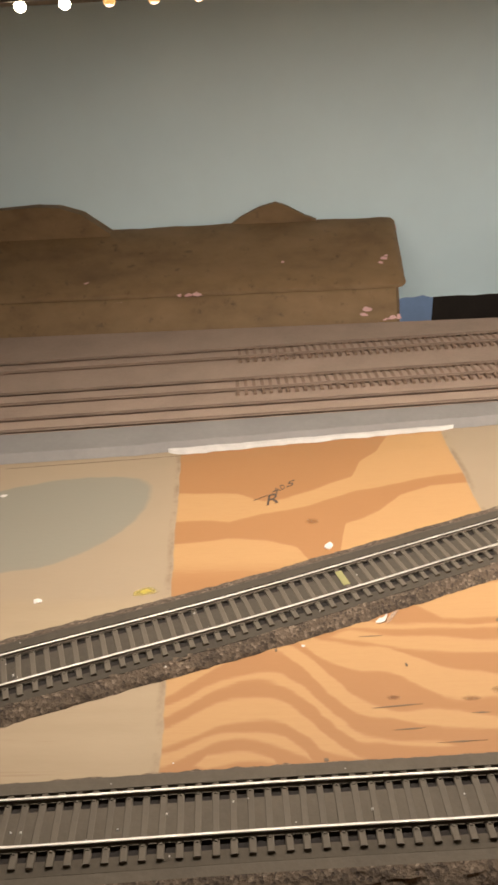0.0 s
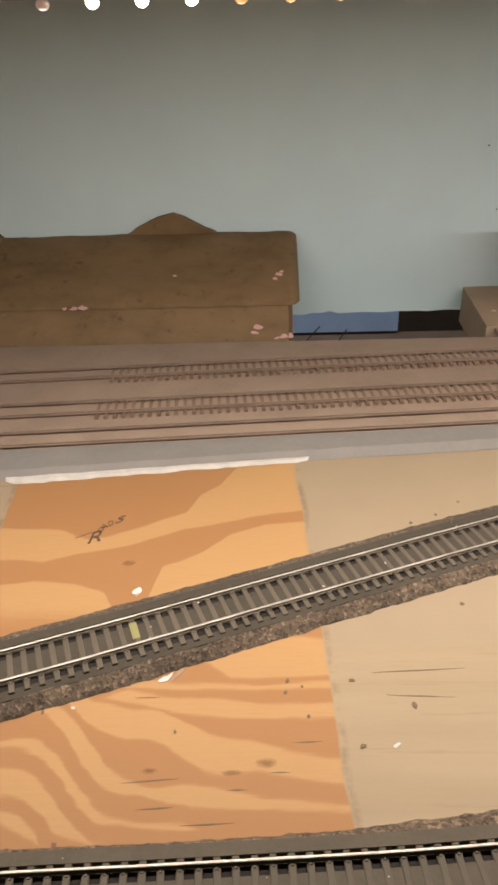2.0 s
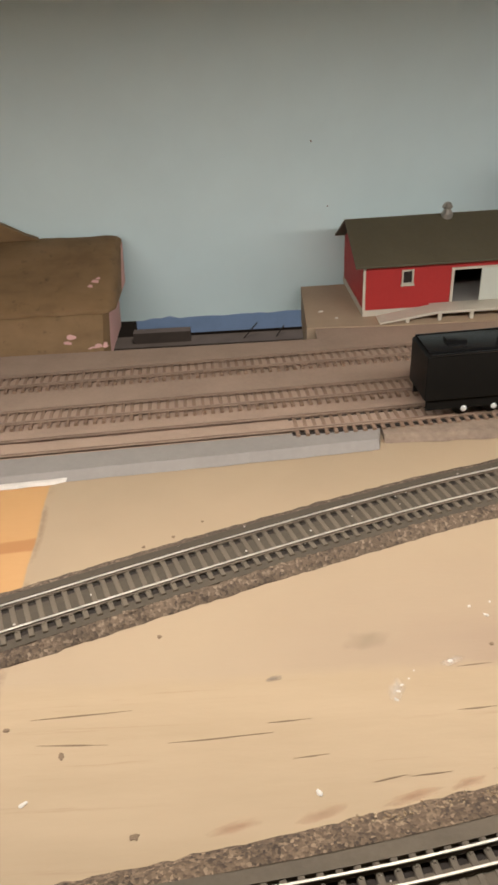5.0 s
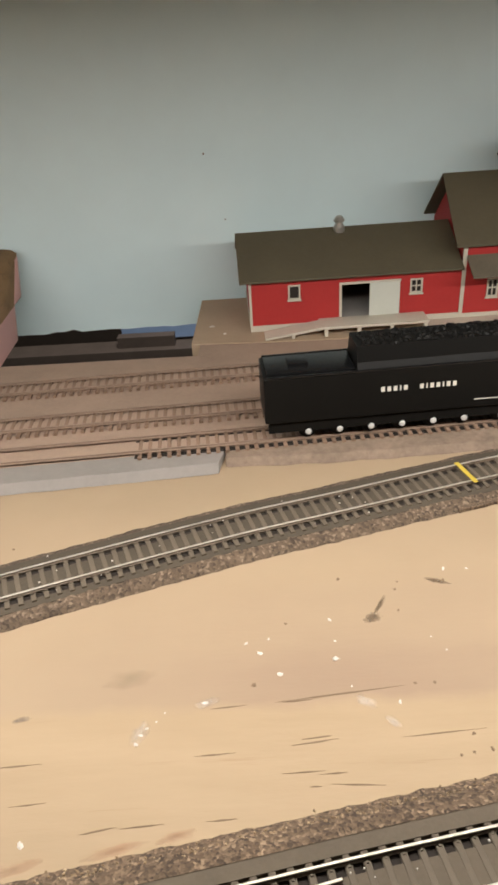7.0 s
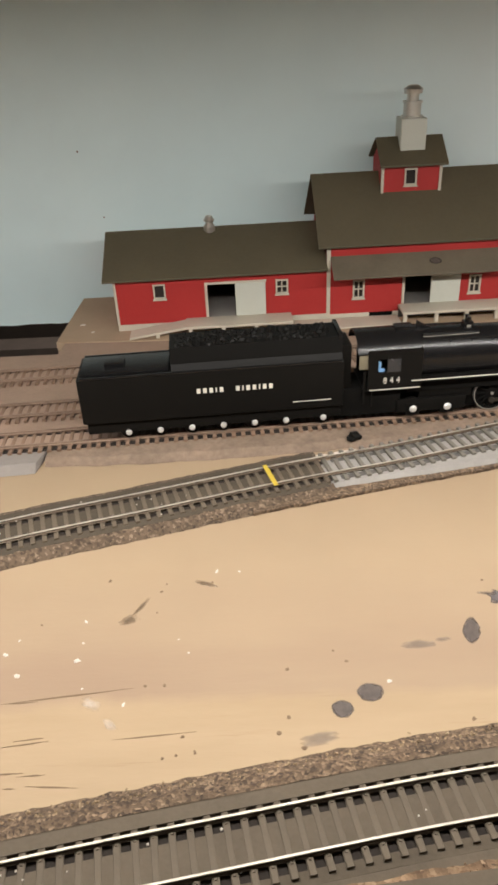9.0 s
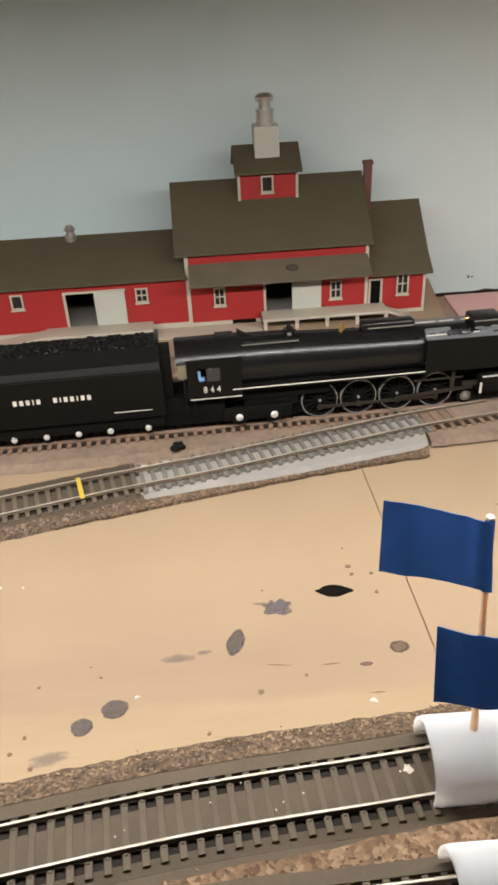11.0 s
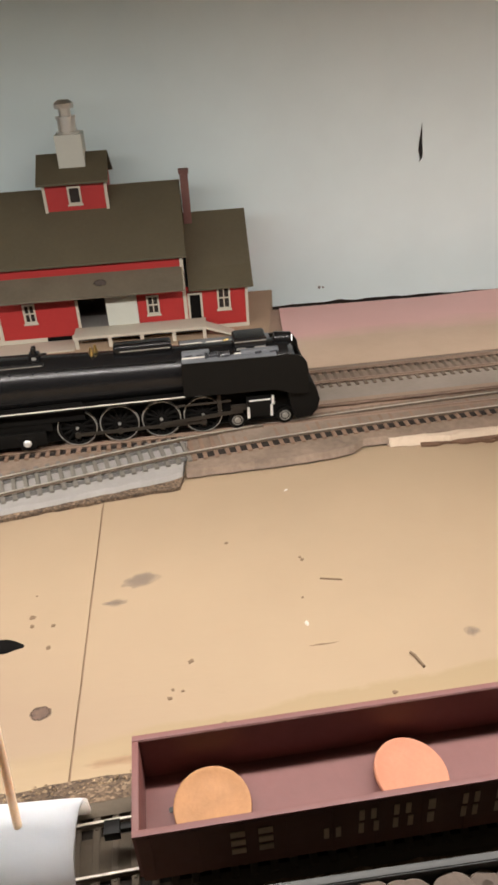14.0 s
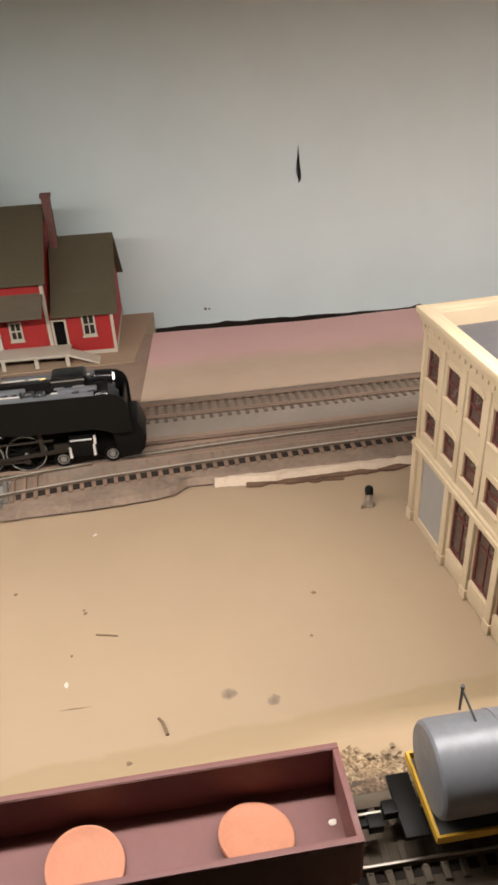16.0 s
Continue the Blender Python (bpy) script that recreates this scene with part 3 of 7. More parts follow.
def backdrop():
    """The painted backdrop behind the layout, its lower edge torn and uneven."""
    bm = bmesh.new()
    n = 260
    rings = []
    for i in range(n + 1):
        x = -0.75 + 2.3 * i / n
        low = -0.0235 + 0.0016 * noise.noise((x * 60, 0, 0)) + 0.0012 * noise.noise((x * 200, 3, 0))
        if abs((x * 7.3) % 1 - 0.5) < 0.02:
            low += 0.003
        if x > 0.6:
            low += 0.0042 + 0.0013 * max(0.0, 1 - abs(x - 0.85) / 0.14)
        y = wall_y(x)
        rings.append([bm.verts.new((x, y, low)), bm.verts.new((x, y, 0.30)), bm.verts.new((x, y + 0.006, 0.30)), bm.verts.new((x, y + 0.006, low))])
    for a, b in zip(rings, rings[1:]):
        for k in range(4):
            bm.faces.new((a[k], b[k], b[(k + 1) % 4], a[(k + 1) % 4]))
    bm.faces.new(rings[0])
    bm.faces.new(rings[-1][::-1])
    ob = part("backdrop_wall", bm, MAT_WALL)
    tagged(ob, "pale blue-grey painted backdrop wall with torn lower edge", "wall", kind="structure")
    scar = bmesh.new()
    pts = [(0.0, 0.0), (0.0022, 0.003), (0.0026, 0.008), (0.0016, 0.015), (0.0010, 0.024), (0.0004, 0.031), (-0.0002, 0.024), (-0.0012, 0.016), (-0.0014, 0.009), (0.0004, 0.003)]
    bm_prism(scar, pts, -0.0004, 0.0, "y")
    part("tear", scar, MAT_VOID, ob, "narrow dark tear in the backdrop", m=pose(0.9125, wall_y(0.9125) - 0.0002, 0.103))
    for x, z, r in ((0.345, 0.132, 0.0009), (0.36, 0.075, 0.0007), (0.8235, -0.0035, 0.0014), (0.8270, -0.0038, 0.0010)):
        d = bmesh.new()
        bm_cyl(d, (0, 0, 0), (0, -0.0003, 0), r, seg=8)
        part("speck", d, MAT_SLAB, ob, m=pose(x, wall_y(x), z))


backdrop()

table = thing("table_top", Matrix(), "plywood layout table with tan paint and a bare patch", "table top", kind="structure")


def board(x_left, x_right, top, mat, label="", name="board"):
    """A board of the table with slanting joint edges; each edge is its x at the back and at the front."""
    bm = bmesh.new()
    bm_prism(bm, [(x_left[0], 0.05), (x_right[0], 0.05), (x_right[1], -0.46), (x_left[1], -0.46)], -0.018 if mat is MAT_TABLE else -0.019, top, "z")
    part(name, bm, mat, table, label, smooth=False)


board((-0.8, -0.8), (0.6512, 0.6718), 0.0, MAT_TABLE)
board((0.6520, 0.6726), (1.6, 1.6), 0.0, MAT_TABLE)
board((0.642, 0.664), (0.662, 0.682), -0.0190 + 0.0184, MAT_SEAM, "brown filler in the board joint", "joist")


def slab(name, edge, back, z, mat, label, lo=0.0003, slope=0.0):
    """A sheet laid on the table: front edge and back edge as lines, thickness z; slope: how far its top edge falls back."""
    bm = bmesh.new()
    vs = bm_prism(bm, list(edge) + list(back)[::-1], lo, z, "z")
    for i, v in enumerate(vs[len(vs) // 2:][:len(edge)]):
        v.co.y += slope * (1 + (0.5 * noise.noise((v.co.x * 130, 4.0, z * 900)) if slope < 0.006 else 0.0))
    ob = part(name, bm, mat, smooth=False)
    return tagged(ob, label, name.replace("_", " "), kind="structure")


def ragged(points, amp, freq, step=0.003, seed=0.0):
    return [(p.x + amp * 0.3 * noise.noise((p.x * freq, seed, 2)), p.y + amp * noise.noise((p.x * freq, seed, 0)) + amp * 0.5 * noise.noise((p.x * freq * 3, seed, 1)))
            for p in spline(points, step)]


# rear deck, higher than the board, in brown scenery paint
slab("rear_deck", [(-0.8, loco_y(-0.8) - 0.012), (0.34, loco_y(0.34) - 0.012), (0.70, -0.040), (1.6, 0.015)],
     [(-0.8, 0.069), (0.335, 0.072), (0.34, 0.19), (0.60, 0.16), (0.78, 0.158), (0.90, 0.161), (1.0, 0.172), (1.6, 0.19)], 0.0042, MAT_SCENIC,
     "brown painted scenery deck behind the main track")
slab("road_strip", ragged([(-0.8, -0.175), (-0.127, -0.137), (-0.012, -0.128), (0.15, -0.112), (0.26, -0.103), (0.357, -0.0945)], 0.0008, 60),
     [(-0.8, loco_y(-0.8) - 0.010), (0.359, loco_y(0.359) - 0.010)], 0.0046, MAT_SLAB, "smooth grey painted road strip beside the main track", slope=0.006)
slab("plaster_seam", ragged([(-0.026, -0.1225), (-0.013, -0.1320), (0.024, -0.1280), (0.081, -0.1214), (0.128, -0.1160), (0.150, -0.1138), (0.163, -0.1110), (0.171, -0.1065)], 0.0016, 60, seed=4),
     [(-0.012, -0.1190), (0.022, -0.1190), (0.080, -0.1145), (0.128, -0.1095), (0.157, -0.1070)], 0.0018, MAT_FILLER, "white filler along the edge of the road strip", slope=0.0015)
slab("track_shelf", ragged([(0.3595, -0.0875), (0.414, -0.0889), (0.448, -0.0876), (0.482, -0.0864), (0.522, -0.0838), (0.545, -0.0815), (0.565, -0.0815), (0.62, -0.0735), (0.69, -0.0555)], 0.0014, 60, seed=7),
     [(0.3595, loco_y(0.36) - 0.006), (0.69, loco_y(0.69) - 0.006)], 0.0046, MAT_BROWNSHELF, "brown painted cork shelf under the main track", slope=0.004)
slab("grey_switch_base", ragged([(0.526, -0.1275), (0.56, -0.1215), (0.61, -0.1125), (0.66, -0.1010), (0.694, -0.0925), (0.7035, -0.087)], 0.0006, 60, seed=2),
     [(0.526, -0.102), (0.56, -0.090), (0.62, -0.072), (0.7035, -0.052)], 0.0048, MAT_GREYBED, "grey plastic roadbed under the track switch", slope=0.0035)
slab("foam_shelf", ragged([(0.7035, -0.0885), (0.76, -0.0835), (0.797, -0.0775), (0.808, -0.069), (0.822, -0.0655), (0.87, -0.0655), (1.6, -0.018)], 0.0012, 70, seed=9),
     [(0.7035, -0.038), (1.6, 0.03)], 0.0050, MAT_BROWNSHELF, "brown painted foam shelf with broken edge", lo=0.0016, slope=0.003)
slab("plaster_edge", ragged([(0.824, -0.0705), (0.87, -0.0705), (0.93, -0.0655), (1.6, -0.020)], 0.0020, 80, seed=5),
     [(0.82, -0.058), (0.93, -0.052), (1.6, -0.01)], 0.0042, MAT_LIP, "pale plaster lip along the broken foam edge", slope=0.004)
slab("torn_edge", ragged([(0.842, -0.0715), (0.87, -0.0732), (0.90, -0.0722), (0.93, -0.0672), (1.6, -0.0220)], 0.0030, 75, seed=15),
     [(0.842, -0.066), (0.95, -0.060), (1.6, -0.015)], 0.0016, MAT_TORN, "brown torn glue line below the plaster lip")
slab("foam_ground", [(0.775, 0.033), (0.93, 0.046), (1.6, 0.085)], [(0.779, 0.157), (0.908, 0.160), (1.007, 0.171), (1.6, 0.19)], 0.0056, MAT_FOAMGROUND,
     "pink foam board, its front half painted tan, behind the tracks", lo=-0.03)
slab("grey_lane", ragged([(0.69, -0.0245), (0.80, -0.0165), (0.92, -0.0085), (1.6, 0.036)], 0.0012, 50, seed=31), [(0.69, 0.0005), (0.92, 0.0155), (1.6, 0.062)], 0.0054, MAT_LANE,
     "dusty grey painted lane between the main and rear tracks")
slab("station_base", [(0.329, 0.094), (0.40, 0.090), (0.55, 0.088), (0.766, 0.1045)], [(0.3335, 0.1965), (0.777, 0.2065)], 0.0050, MAT_BASE,
     "tan cardboard base under the railway station", lo=-0.03)
back = part("void_floor", boxes((-2.5, 3.2, -2.0, 2.3, -1.1, -1.05)), MAT_VOID, smooth=False)
tagged(back, "dark floor below the bench behind the backdrop", "floor", kind="structure")
room_wall = part("room_wall", boxes((-2.5, 3.2, 2.3, 2.35, -1.1, 1.6)), MAT_DARKGAP, smooth=False)
tagged(room_wall, "dark room wall beyond the backdrop", "wall", kind="structure")
upper = part("upper_deck", boxes((-0.8, 1.7, -0.300, 0.30, 0.2555, 0.274)), MAT_DECKWOOD, smooth=False)
tagged(upper, "underside of the upper shelf above the layout", "shelf", kind="structure")

slab("cork_strip", ragged([(0.486, -0.1455), (0.574, -0.1235), (0.639, -0.1085), (0.702, -0.0975)], 0.0012, 90, seed=21),
     [(0.486, -0.128), (0.56, -0.118), (0.62, -0.106), (0.702, -0.086)], 0.0022, MAT_CORK, "speckled cork strip along the grey switch base")

# ---------- tracks ----------
def widen(x, a, b):
    f = min(1.0, max(0.0, (x - 0.12) / 0.22))
    return a + (b - a) * f * f * (3 - 2 * f)


spec_front = (lambda x: widen(x, 0.005, 0.0125), 0.0215, lambda x: widen(x, 0.0160, 0.0185))
spec_mid = (0.0075, 0.0165, 0.0190)
MATS = (MAT_TIE, MAT_RAIL, MAT_BEDTOP)
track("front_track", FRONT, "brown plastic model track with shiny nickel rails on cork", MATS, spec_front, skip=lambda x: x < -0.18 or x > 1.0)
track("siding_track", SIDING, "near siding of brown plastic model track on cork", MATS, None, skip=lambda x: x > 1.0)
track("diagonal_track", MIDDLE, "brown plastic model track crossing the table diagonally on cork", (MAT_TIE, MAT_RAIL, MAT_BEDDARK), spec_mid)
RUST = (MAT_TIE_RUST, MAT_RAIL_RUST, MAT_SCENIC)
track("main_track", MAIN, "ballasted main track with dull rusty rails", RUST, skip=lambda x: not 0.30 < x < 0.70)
track("rear_track", REAR_B, "rusty rear track half buried in brown scenery", RUST, skip=lambda x: x < 0.02, gap_shade=False)
track("rear_track", REAR_C, "rear track buried in brown dirt beyond the station", (MAT_TIE_DIRT, MAT_RAIL_RUST, MAT_DIRT), gap_shade=False)
track("rear_track", REAR_A, "rusty rear track in front of the station", RUST, skip=lambda x: x < 0.02, gap_shade=False)
switch = thing("track_switch", Matrix(), "grey plastic track switch joining the main track", "railway track", "model railway tracks")
rails(spline(SWITCH, 0.006), switch, MAT_RAIL)
ties(SWITCH[:4], switch, MAT_TIE_GREY, 0.0066)
ties(SWITCH[3:], switch, MAT_TIE_RUST, 0.0066)
bm = bmesh.new()
sweep(bm, frames_on([p for p in spline(SWITCH, 0.004) if p.x > 0.72]), [(-0.0072, 0.0046), (0.0150, 0.0046), (0.0150, 0.0060), (0.0070, 0.0063), (-0.0072, 0.0061)])
part("track_dirt", bm, MAT_DIRT, switch, "tan dirt packed over the ties")
# Dark strip paints the shaded tie gaps on the near side.
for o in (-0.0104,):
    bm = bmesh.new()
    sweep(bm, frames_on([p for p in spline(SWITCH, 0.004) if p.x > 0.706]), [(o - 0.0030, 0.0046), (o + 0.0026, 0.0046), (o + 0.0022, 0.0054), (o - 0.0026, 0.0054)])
    part("rail_gap_strip", bm, MAT_GAPSHADE, switch, "dark strip painted for the shaded gaps beside the rail")
# Grey strips paint the shaded tie gaps of the grey part.
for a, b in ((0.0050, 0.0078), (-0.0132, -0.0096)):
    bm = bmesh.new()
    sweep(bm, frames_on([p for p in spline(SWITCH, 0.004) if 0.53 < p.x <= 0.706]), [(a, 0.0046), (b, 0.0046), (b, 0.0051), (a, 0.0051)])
    part("rail_gap_strip", bm, MAT_GREYPIT, switch, "grey strip painted for the shaded gaps beside the rail")
fascia = part("upper_shelf_rail", boxes((-0.9, 1.75, -0.2305, -0.2195, 0.2555, 0.290)), MAT_SHELF, smooth=False)
tagged(fascia, "wooden shelf rail that carries the light strip", "shelf rail", kind="structure")

# ---------- materials of the things ----------
MAT_RED = surface("barn_red_plastic", (0.40, 0.024, 0.022), 0.6, var=0.10, big=30, fine=500, bump=0.1)
MAT_CREAM = surface("cream_trim_paint", (0.545, 0.50, 0.41), 0.65, var=0.10, big=40, fine=500, bump=0.15)
MAT_DOORWHITE = surface("off_white_door_paint", (0.55, 0.565, 0.50), 0.65, var=0.06, big=40, fine=500, bump=0.1)
MAT_ROOF = surface("olive_brown_roof_paper", (0.098, 0.082, 0.048), 0.75, var=0.16, big=24, fine=450, bump=0.2)
MAT_PORCH = surface("pale_porch_roof_paper", (0.140, 0.118, 0.082), 0.8, var=0.25, big=36, fine=450, bump=0.2)
MAT_SILVER = surface("dull_silver_metal", (0.62, 0.60, 0.55), 0.34, metal=0.85, var=0.15, big=60, fine=500, bump=0.1)
MAT_BRICK = surface("brick_red_chimney", (0.165, 0.074, 0.062), 0.8, var=0.2, big=80, fine=600, bump=0.3)
MAT_DOCKSHADE = surface("under_dock_shade", (0.05, 0.045, 0.04), 0.8, var=0.2)
MAT_GLASSY = surface("dark_window_glaze", (0.035, 0.03, 0.028), 0.15, var=0.2, bump=0.0)
MAT_FLOORING = surface("grey_floor_board", (0.36, 0.34, 0.31), 0.7, var=0.1, big=50)
MAT_BLACK = surface("satin_black_paint", (0.007, 0.007, 0.0074), 0.25, var=0.2, big=40, fine=500, bump=0.0, gloss=0.04, spec=0.36)
MAT_BLACKSIDE = surface("flat_black_paint", (0.006, 0.0057, 0.0052), 0.45, var=0.2, big=40, fine=500, bump=0.0, spec=0.13, gloss=0.03)
MAT_GUNMETAL = surface("graphite_smokebox", (0.045, 0.047, 0.052), 0.24, metal=0.3, var=0.2, big=60, fine=500, bump=0.1)
# Lighter graphite: the highlight along the walkway's top edge is in the colour.
MAT_WALKWAY = surface("highlit_graphite_walkway", (0.17, 0.18, 0.195), 0.42, metal=0.25, var=0.25, big=60, fine=500, bump=0.1)
MAT_COALBLACK = surface("dead_flat_black", (0.006, 0.0056, 0.005), 0.85, var=0.2, big=60, fine=500, bump=0.0, spec=0.08)
MAT_ROD = surface("oily_brown_rod", (0.040, 0.033, 0.026), 0.5, metal=0.3, var=0.25, big=60, fine=500, bump=0.0, spec=0.3)
MAT_WHITELINE = surface("white_stripe_paint", (0.66, 0.63, 0.56), 0.5, var=0.06)
MAT_TYRE = surface("bare_steel_tyre", (0.40, 0.385, 0.35), 0.42, metal=0.6, var=0.15)
MAT_CHROME = surface("bright_chrome", (0.86, 0.86, 0.84), 0.33, metal=0.55, var=0.05, bump=0.0)
MAT_NUT = surface("dull_nickel_nut", (0.42, 0.37, 0.31), 0.4, metal=0.7, var=0.3, big=200, fine=700, bump=0.2)
MAT_BRASS = surface("polished_brass", (0.62, 0.46, 0.18), 0.33, metal=1.0, var=0.1, bump=0.0)
MAT_BLUE = surface("blue_figure_plastic", (0.22, 0.44, 0.74), 0.5, var=0.1)
MAT_BEIGE = surface("beige_curtain", (0.17, 0.15, 0.10), 0.85, var=0.15)
MAT_MAROON = surface("maroon_car_paint", (0.160, 0.062, 0.056), 0.55, var=0.14, big=30, fine=420, bump=0.12)
# Darker copy of the maroon: the shade on the sides is put into it.
MAT_MAROONDK = surface("shaded_maroon_side", (0.125, 0.052, 0.040), 0.65, var=0.22, big=40, fine=420, bump=0.15)
MAT_LETTER = surface("faded_white_lettering", (0.60, 0.48, 0.36), 0.7, var=0.3)
MAT_COPPER = surface("copper_coin", (0.47, 0.195, 0.112), 0.65, metal=0.1, var=0.14, big=90, fine=700, bump=0.25)
MAT_COPPER_OLD = surface("aged_copper_coin", (0.40, 0.20, 0.085), 0.65, metal=0.1, var=0.25, big=110, fine=700, bump=0.3)
MAT_GREYCAR = surface("dark_grey_car_paint", (0.056, 0.058, 0.056), 0.55, var=0.2, big=40, fine=420, bump=0.15)
MAT_SCRAP = surface("dull_pinkish_metal_scrap", (0.118, 0.089, 0.070), 0.85, metal=0.0, var=0.25, big=90, fine=700, bump=0.4)
MAT_FOAM = surface("white_foam", (0.78, 0.775, 0.765), 0.9, var=0.04, big=60, fine=900, bump=0.06)
MAT_DOWEL = surface("pale_wood_dowel", (0.74, 0.54, 0.38), 0.85, var=0.2, big=60, fine=600, bump=0.3, spec=0.15)
MAT_FLAG = surface("royal_blue_tape", (0.030, 0.100, 0.33), 0.65, var=0.14, big=70, fine=500, bump=0.15, spec=0.2)
dowel = MAT_DOWEL.node_tree.nodes["Principled BSDF"]
dowel.inputs["Subsurface Weight"].default_value = 0.8
dowel.inputs["Subsurface Scale"].default_value = 0.004
dowel.inputs["Subsurface Radius"].default_value = (1.0, 0.85, 0.7)
foam = MAT_FOAM.node_tree.nodes["Principled BSDF"]
foam.inputs["Subsurface Weight"].default_value = 1.0
foam.inputs["Subsurface Scale"].default_value = 0.03
foam.inputs["Subsurface Radius"].default_value = (1.0, 0.9, 0.8)
foam.inputs["Specular IOR Level"].default_value = 0.1


def add_glow_through(m, share):
    """Thin tape lets some light through from its far side."""
    nt = m.node_tree
    b = nt.nodes["Principled BSDF"]
    tr, mx = nt.nodes.new("ShaderNodeBsdfTranslucent"), nt.nodes.new("ShaderNodeMixShader")
    thin = nt.nodes.new("ShaderNodeGamma")
    thin.inputs["Gamma"].default_value = 0.5
    nt.links.new(b.inputs["Base Color"].links[0].from_socket, thin.inputs["Color"])
    nt.links.new(thin.outputs[0], tr.inputs["Color"])
    mx.inputs[0].default_value = share
    nt.links.new(b.outputs[0], mx.inputs[1])
    nt.links.new(tr.outputs[0], mx.inputs[2])
    nt.links.new(mx.outputs[0], nt.nodes["Material Output"].inputs["Surface"])


add_glow_through(MAT_FLAG, 0.44)
MAT_TANK = surface("silver_grey_tank_paint", (0.185, 0.195, 0.215), 0.42, metal=0.2, var=0.32, big=40, fine=400, bump=0.06)
MAT_YELLOW = surface("yellow_sill_paint", (0.56, 0.34, 0.03), 0.55, var=0.14)
MAT_YTAPE = surface("yellow_tape", (0.50, 0.37, 0.05), 0.5, var=0.1)
MAT_IVORY = surface("ivory_plastic_masonry", (0.50, 0.405, 0.27), 0.65, var=0.08, big=30, fine=420, bump=0.12)
MAT_ROOFGREY = surface("dark_grey_flat_roof", (0.105, 0.10, 0.105), 0.8, var=0.25, big=30, fine=400, bump=0.2)
MAT_GARAGE = surface("grey_painted_door", (0.30, 0.285, 0.26), 0.7, var=0.1)
MAT_DKRED = surface("dark_red_window_frame", (0.10, 0.018, 0.016), 0.5, var=0.15)
MAT_PANE = surface("dusky_window_film", (0.075, 0.045, 0.036), 0.25, var=0.3, big=60, bump=0.0)
MAT_GRAVEL = speckled("tan_gravel", [(0.0, (0.16, 0.105, 0.062)), (0.4, (0.31, 0.22, 0.13)), (0.75, (0.38, 0.275, 0.165)), (1.0, (0.47, 0.36, 0.23))], 700)
MAT_INK = surface("grey_pencil_marks", (0.075, 0.053, 0.04), 0.6, var=0.2)


def smudge(name, col, strength, soft, ragged_by=1.5):
    """A thin dried film that fades out unevenly towards its rim."""
    m, nt, bsdf = _nodes(name)
    tc = nt.nodes.new("ShaderNodeTexCoord")
    flat = nt.nodes.new("ShaderNodeVectorMath")
    flat.operation, flat.inputs[1].default_value = "MULTIPLY", (1, 1, 0)
    nt.links.new(tc.outputs["Object"], flat.inputs[0])
    size = nt.nodes.new("ShaderNodeVectorMath")
    size.operation = "LENGTH"
    nt.links.new(flat.outputs[0], size.inputs[0])
    info = nt.nodes.new("ShaderNodeObjectInfo")
    n = nt.nodes.new("ShaderNodeTexNoise")
    n.noise_dimensions = "4D"
    n.inputs["Scale"].default_value, n.inputs["Detail"].default_value = 1.7, 5
    nt.links.new(flat.outputs[0], n.inputs["Vector"])
    nt.links.new(_math(nt, "MULTIPLY", info.outputs["Random"], 40.0), n.inputs["W"])
    fade = _math(nt, "ADD", _math(nt, "SUBTRACT", 1.05, size.outputs["Value"]), _math(nt, "MULTIPLY", _math(nt, "SUBTRACT", n.outputs["Fac"], 0.5), ragged_by))
    nt.links.new(_math(nt, "MULTIPLY", _math(nt, "MULTIPLY", fade, soft, True), strength), bsdf.inputs["Alpha"])
    nt.links.new(_ramp(nt, n.outputs["Fac"], [(0.3, tuple(v * 0.7 for v in col)), (0.7, tuple(v * 1.2 for v in col))]), bsdf.inputs["Base Color"])
    bsdf.inputs["Roughness"].default_value = 0.6
    return m


MAT_SPOT = smudge("dark_grey_dried_paint", (0.105, 0.084, 0.073), 0.80, 3.4, 0.6)
MAT_BROWNSPOT = smudge("brown_dried_paint", (0.125, 0.078, 0.055), 0.85, 3.4, 0.6)
MAT_SLATE = smudge("slate_blue_paint_smear", (0.12, 0.105, 0.105), 0.75, 1.5, 2.2)
MAT_SPOTBLACK = surface("black_dried_paint", (0.022, 0.02, 0.019), 0.35, var=0.3, big=120)
MAT_SPOTINK = smudge("black_dried_puddle", (0.006, 0.0055, 0.005), 1.0, 9.0, 0.4)
MAT_SPOTINK.node_tree.nodes["Principled BSDF"].inputs["Specular IOR Level"].default_value = 0.05
MAT_SMEAR = smudge("thin_grey_smear", (0.22, 0.18, 0.155), 0.25, 1.6)
MAT_RUSTY = smudge("orange_rust_smear", (0.42, 0.18, 0.09), 0.18, 1.0)
MAT_MUD = smudge("brown_mud_smudge", (0.17, 0.118, 0.074), 0.42, 1.4)
MAT_KNOT = smudge("brown_knot_in_plywood", (0.28, 0.125, 0.050), 0.20, 1.4, 1.0)
MAT_STAIN = smudge("faint_greenish_stain", (0.20, 0.165, 0.105), 0.09, 1.0)
MAT_DUST = smudge("white_plaster_dust", (0.60, 0.52, 0.43), 0.30, 1.0)
MAT_YSMEAR = smudge("yellow_paint_smear", (0.55, 0.42, 0.08), 0.55, 1.5)
MAT_TWIG = surface("brown_debris", (0.16, 0.105, 0.06), 0.8, var=0.3)
MAT_CHIP = surface("white_paint_chip", (0.54, 0.49, 0.43), 0.7, var=0.06)
MAT_BLUETARP = surface("blue_plastic_sheet", (0.30, 0.43, 0.68), 0.5, var=0.15, big=6, fine=40)


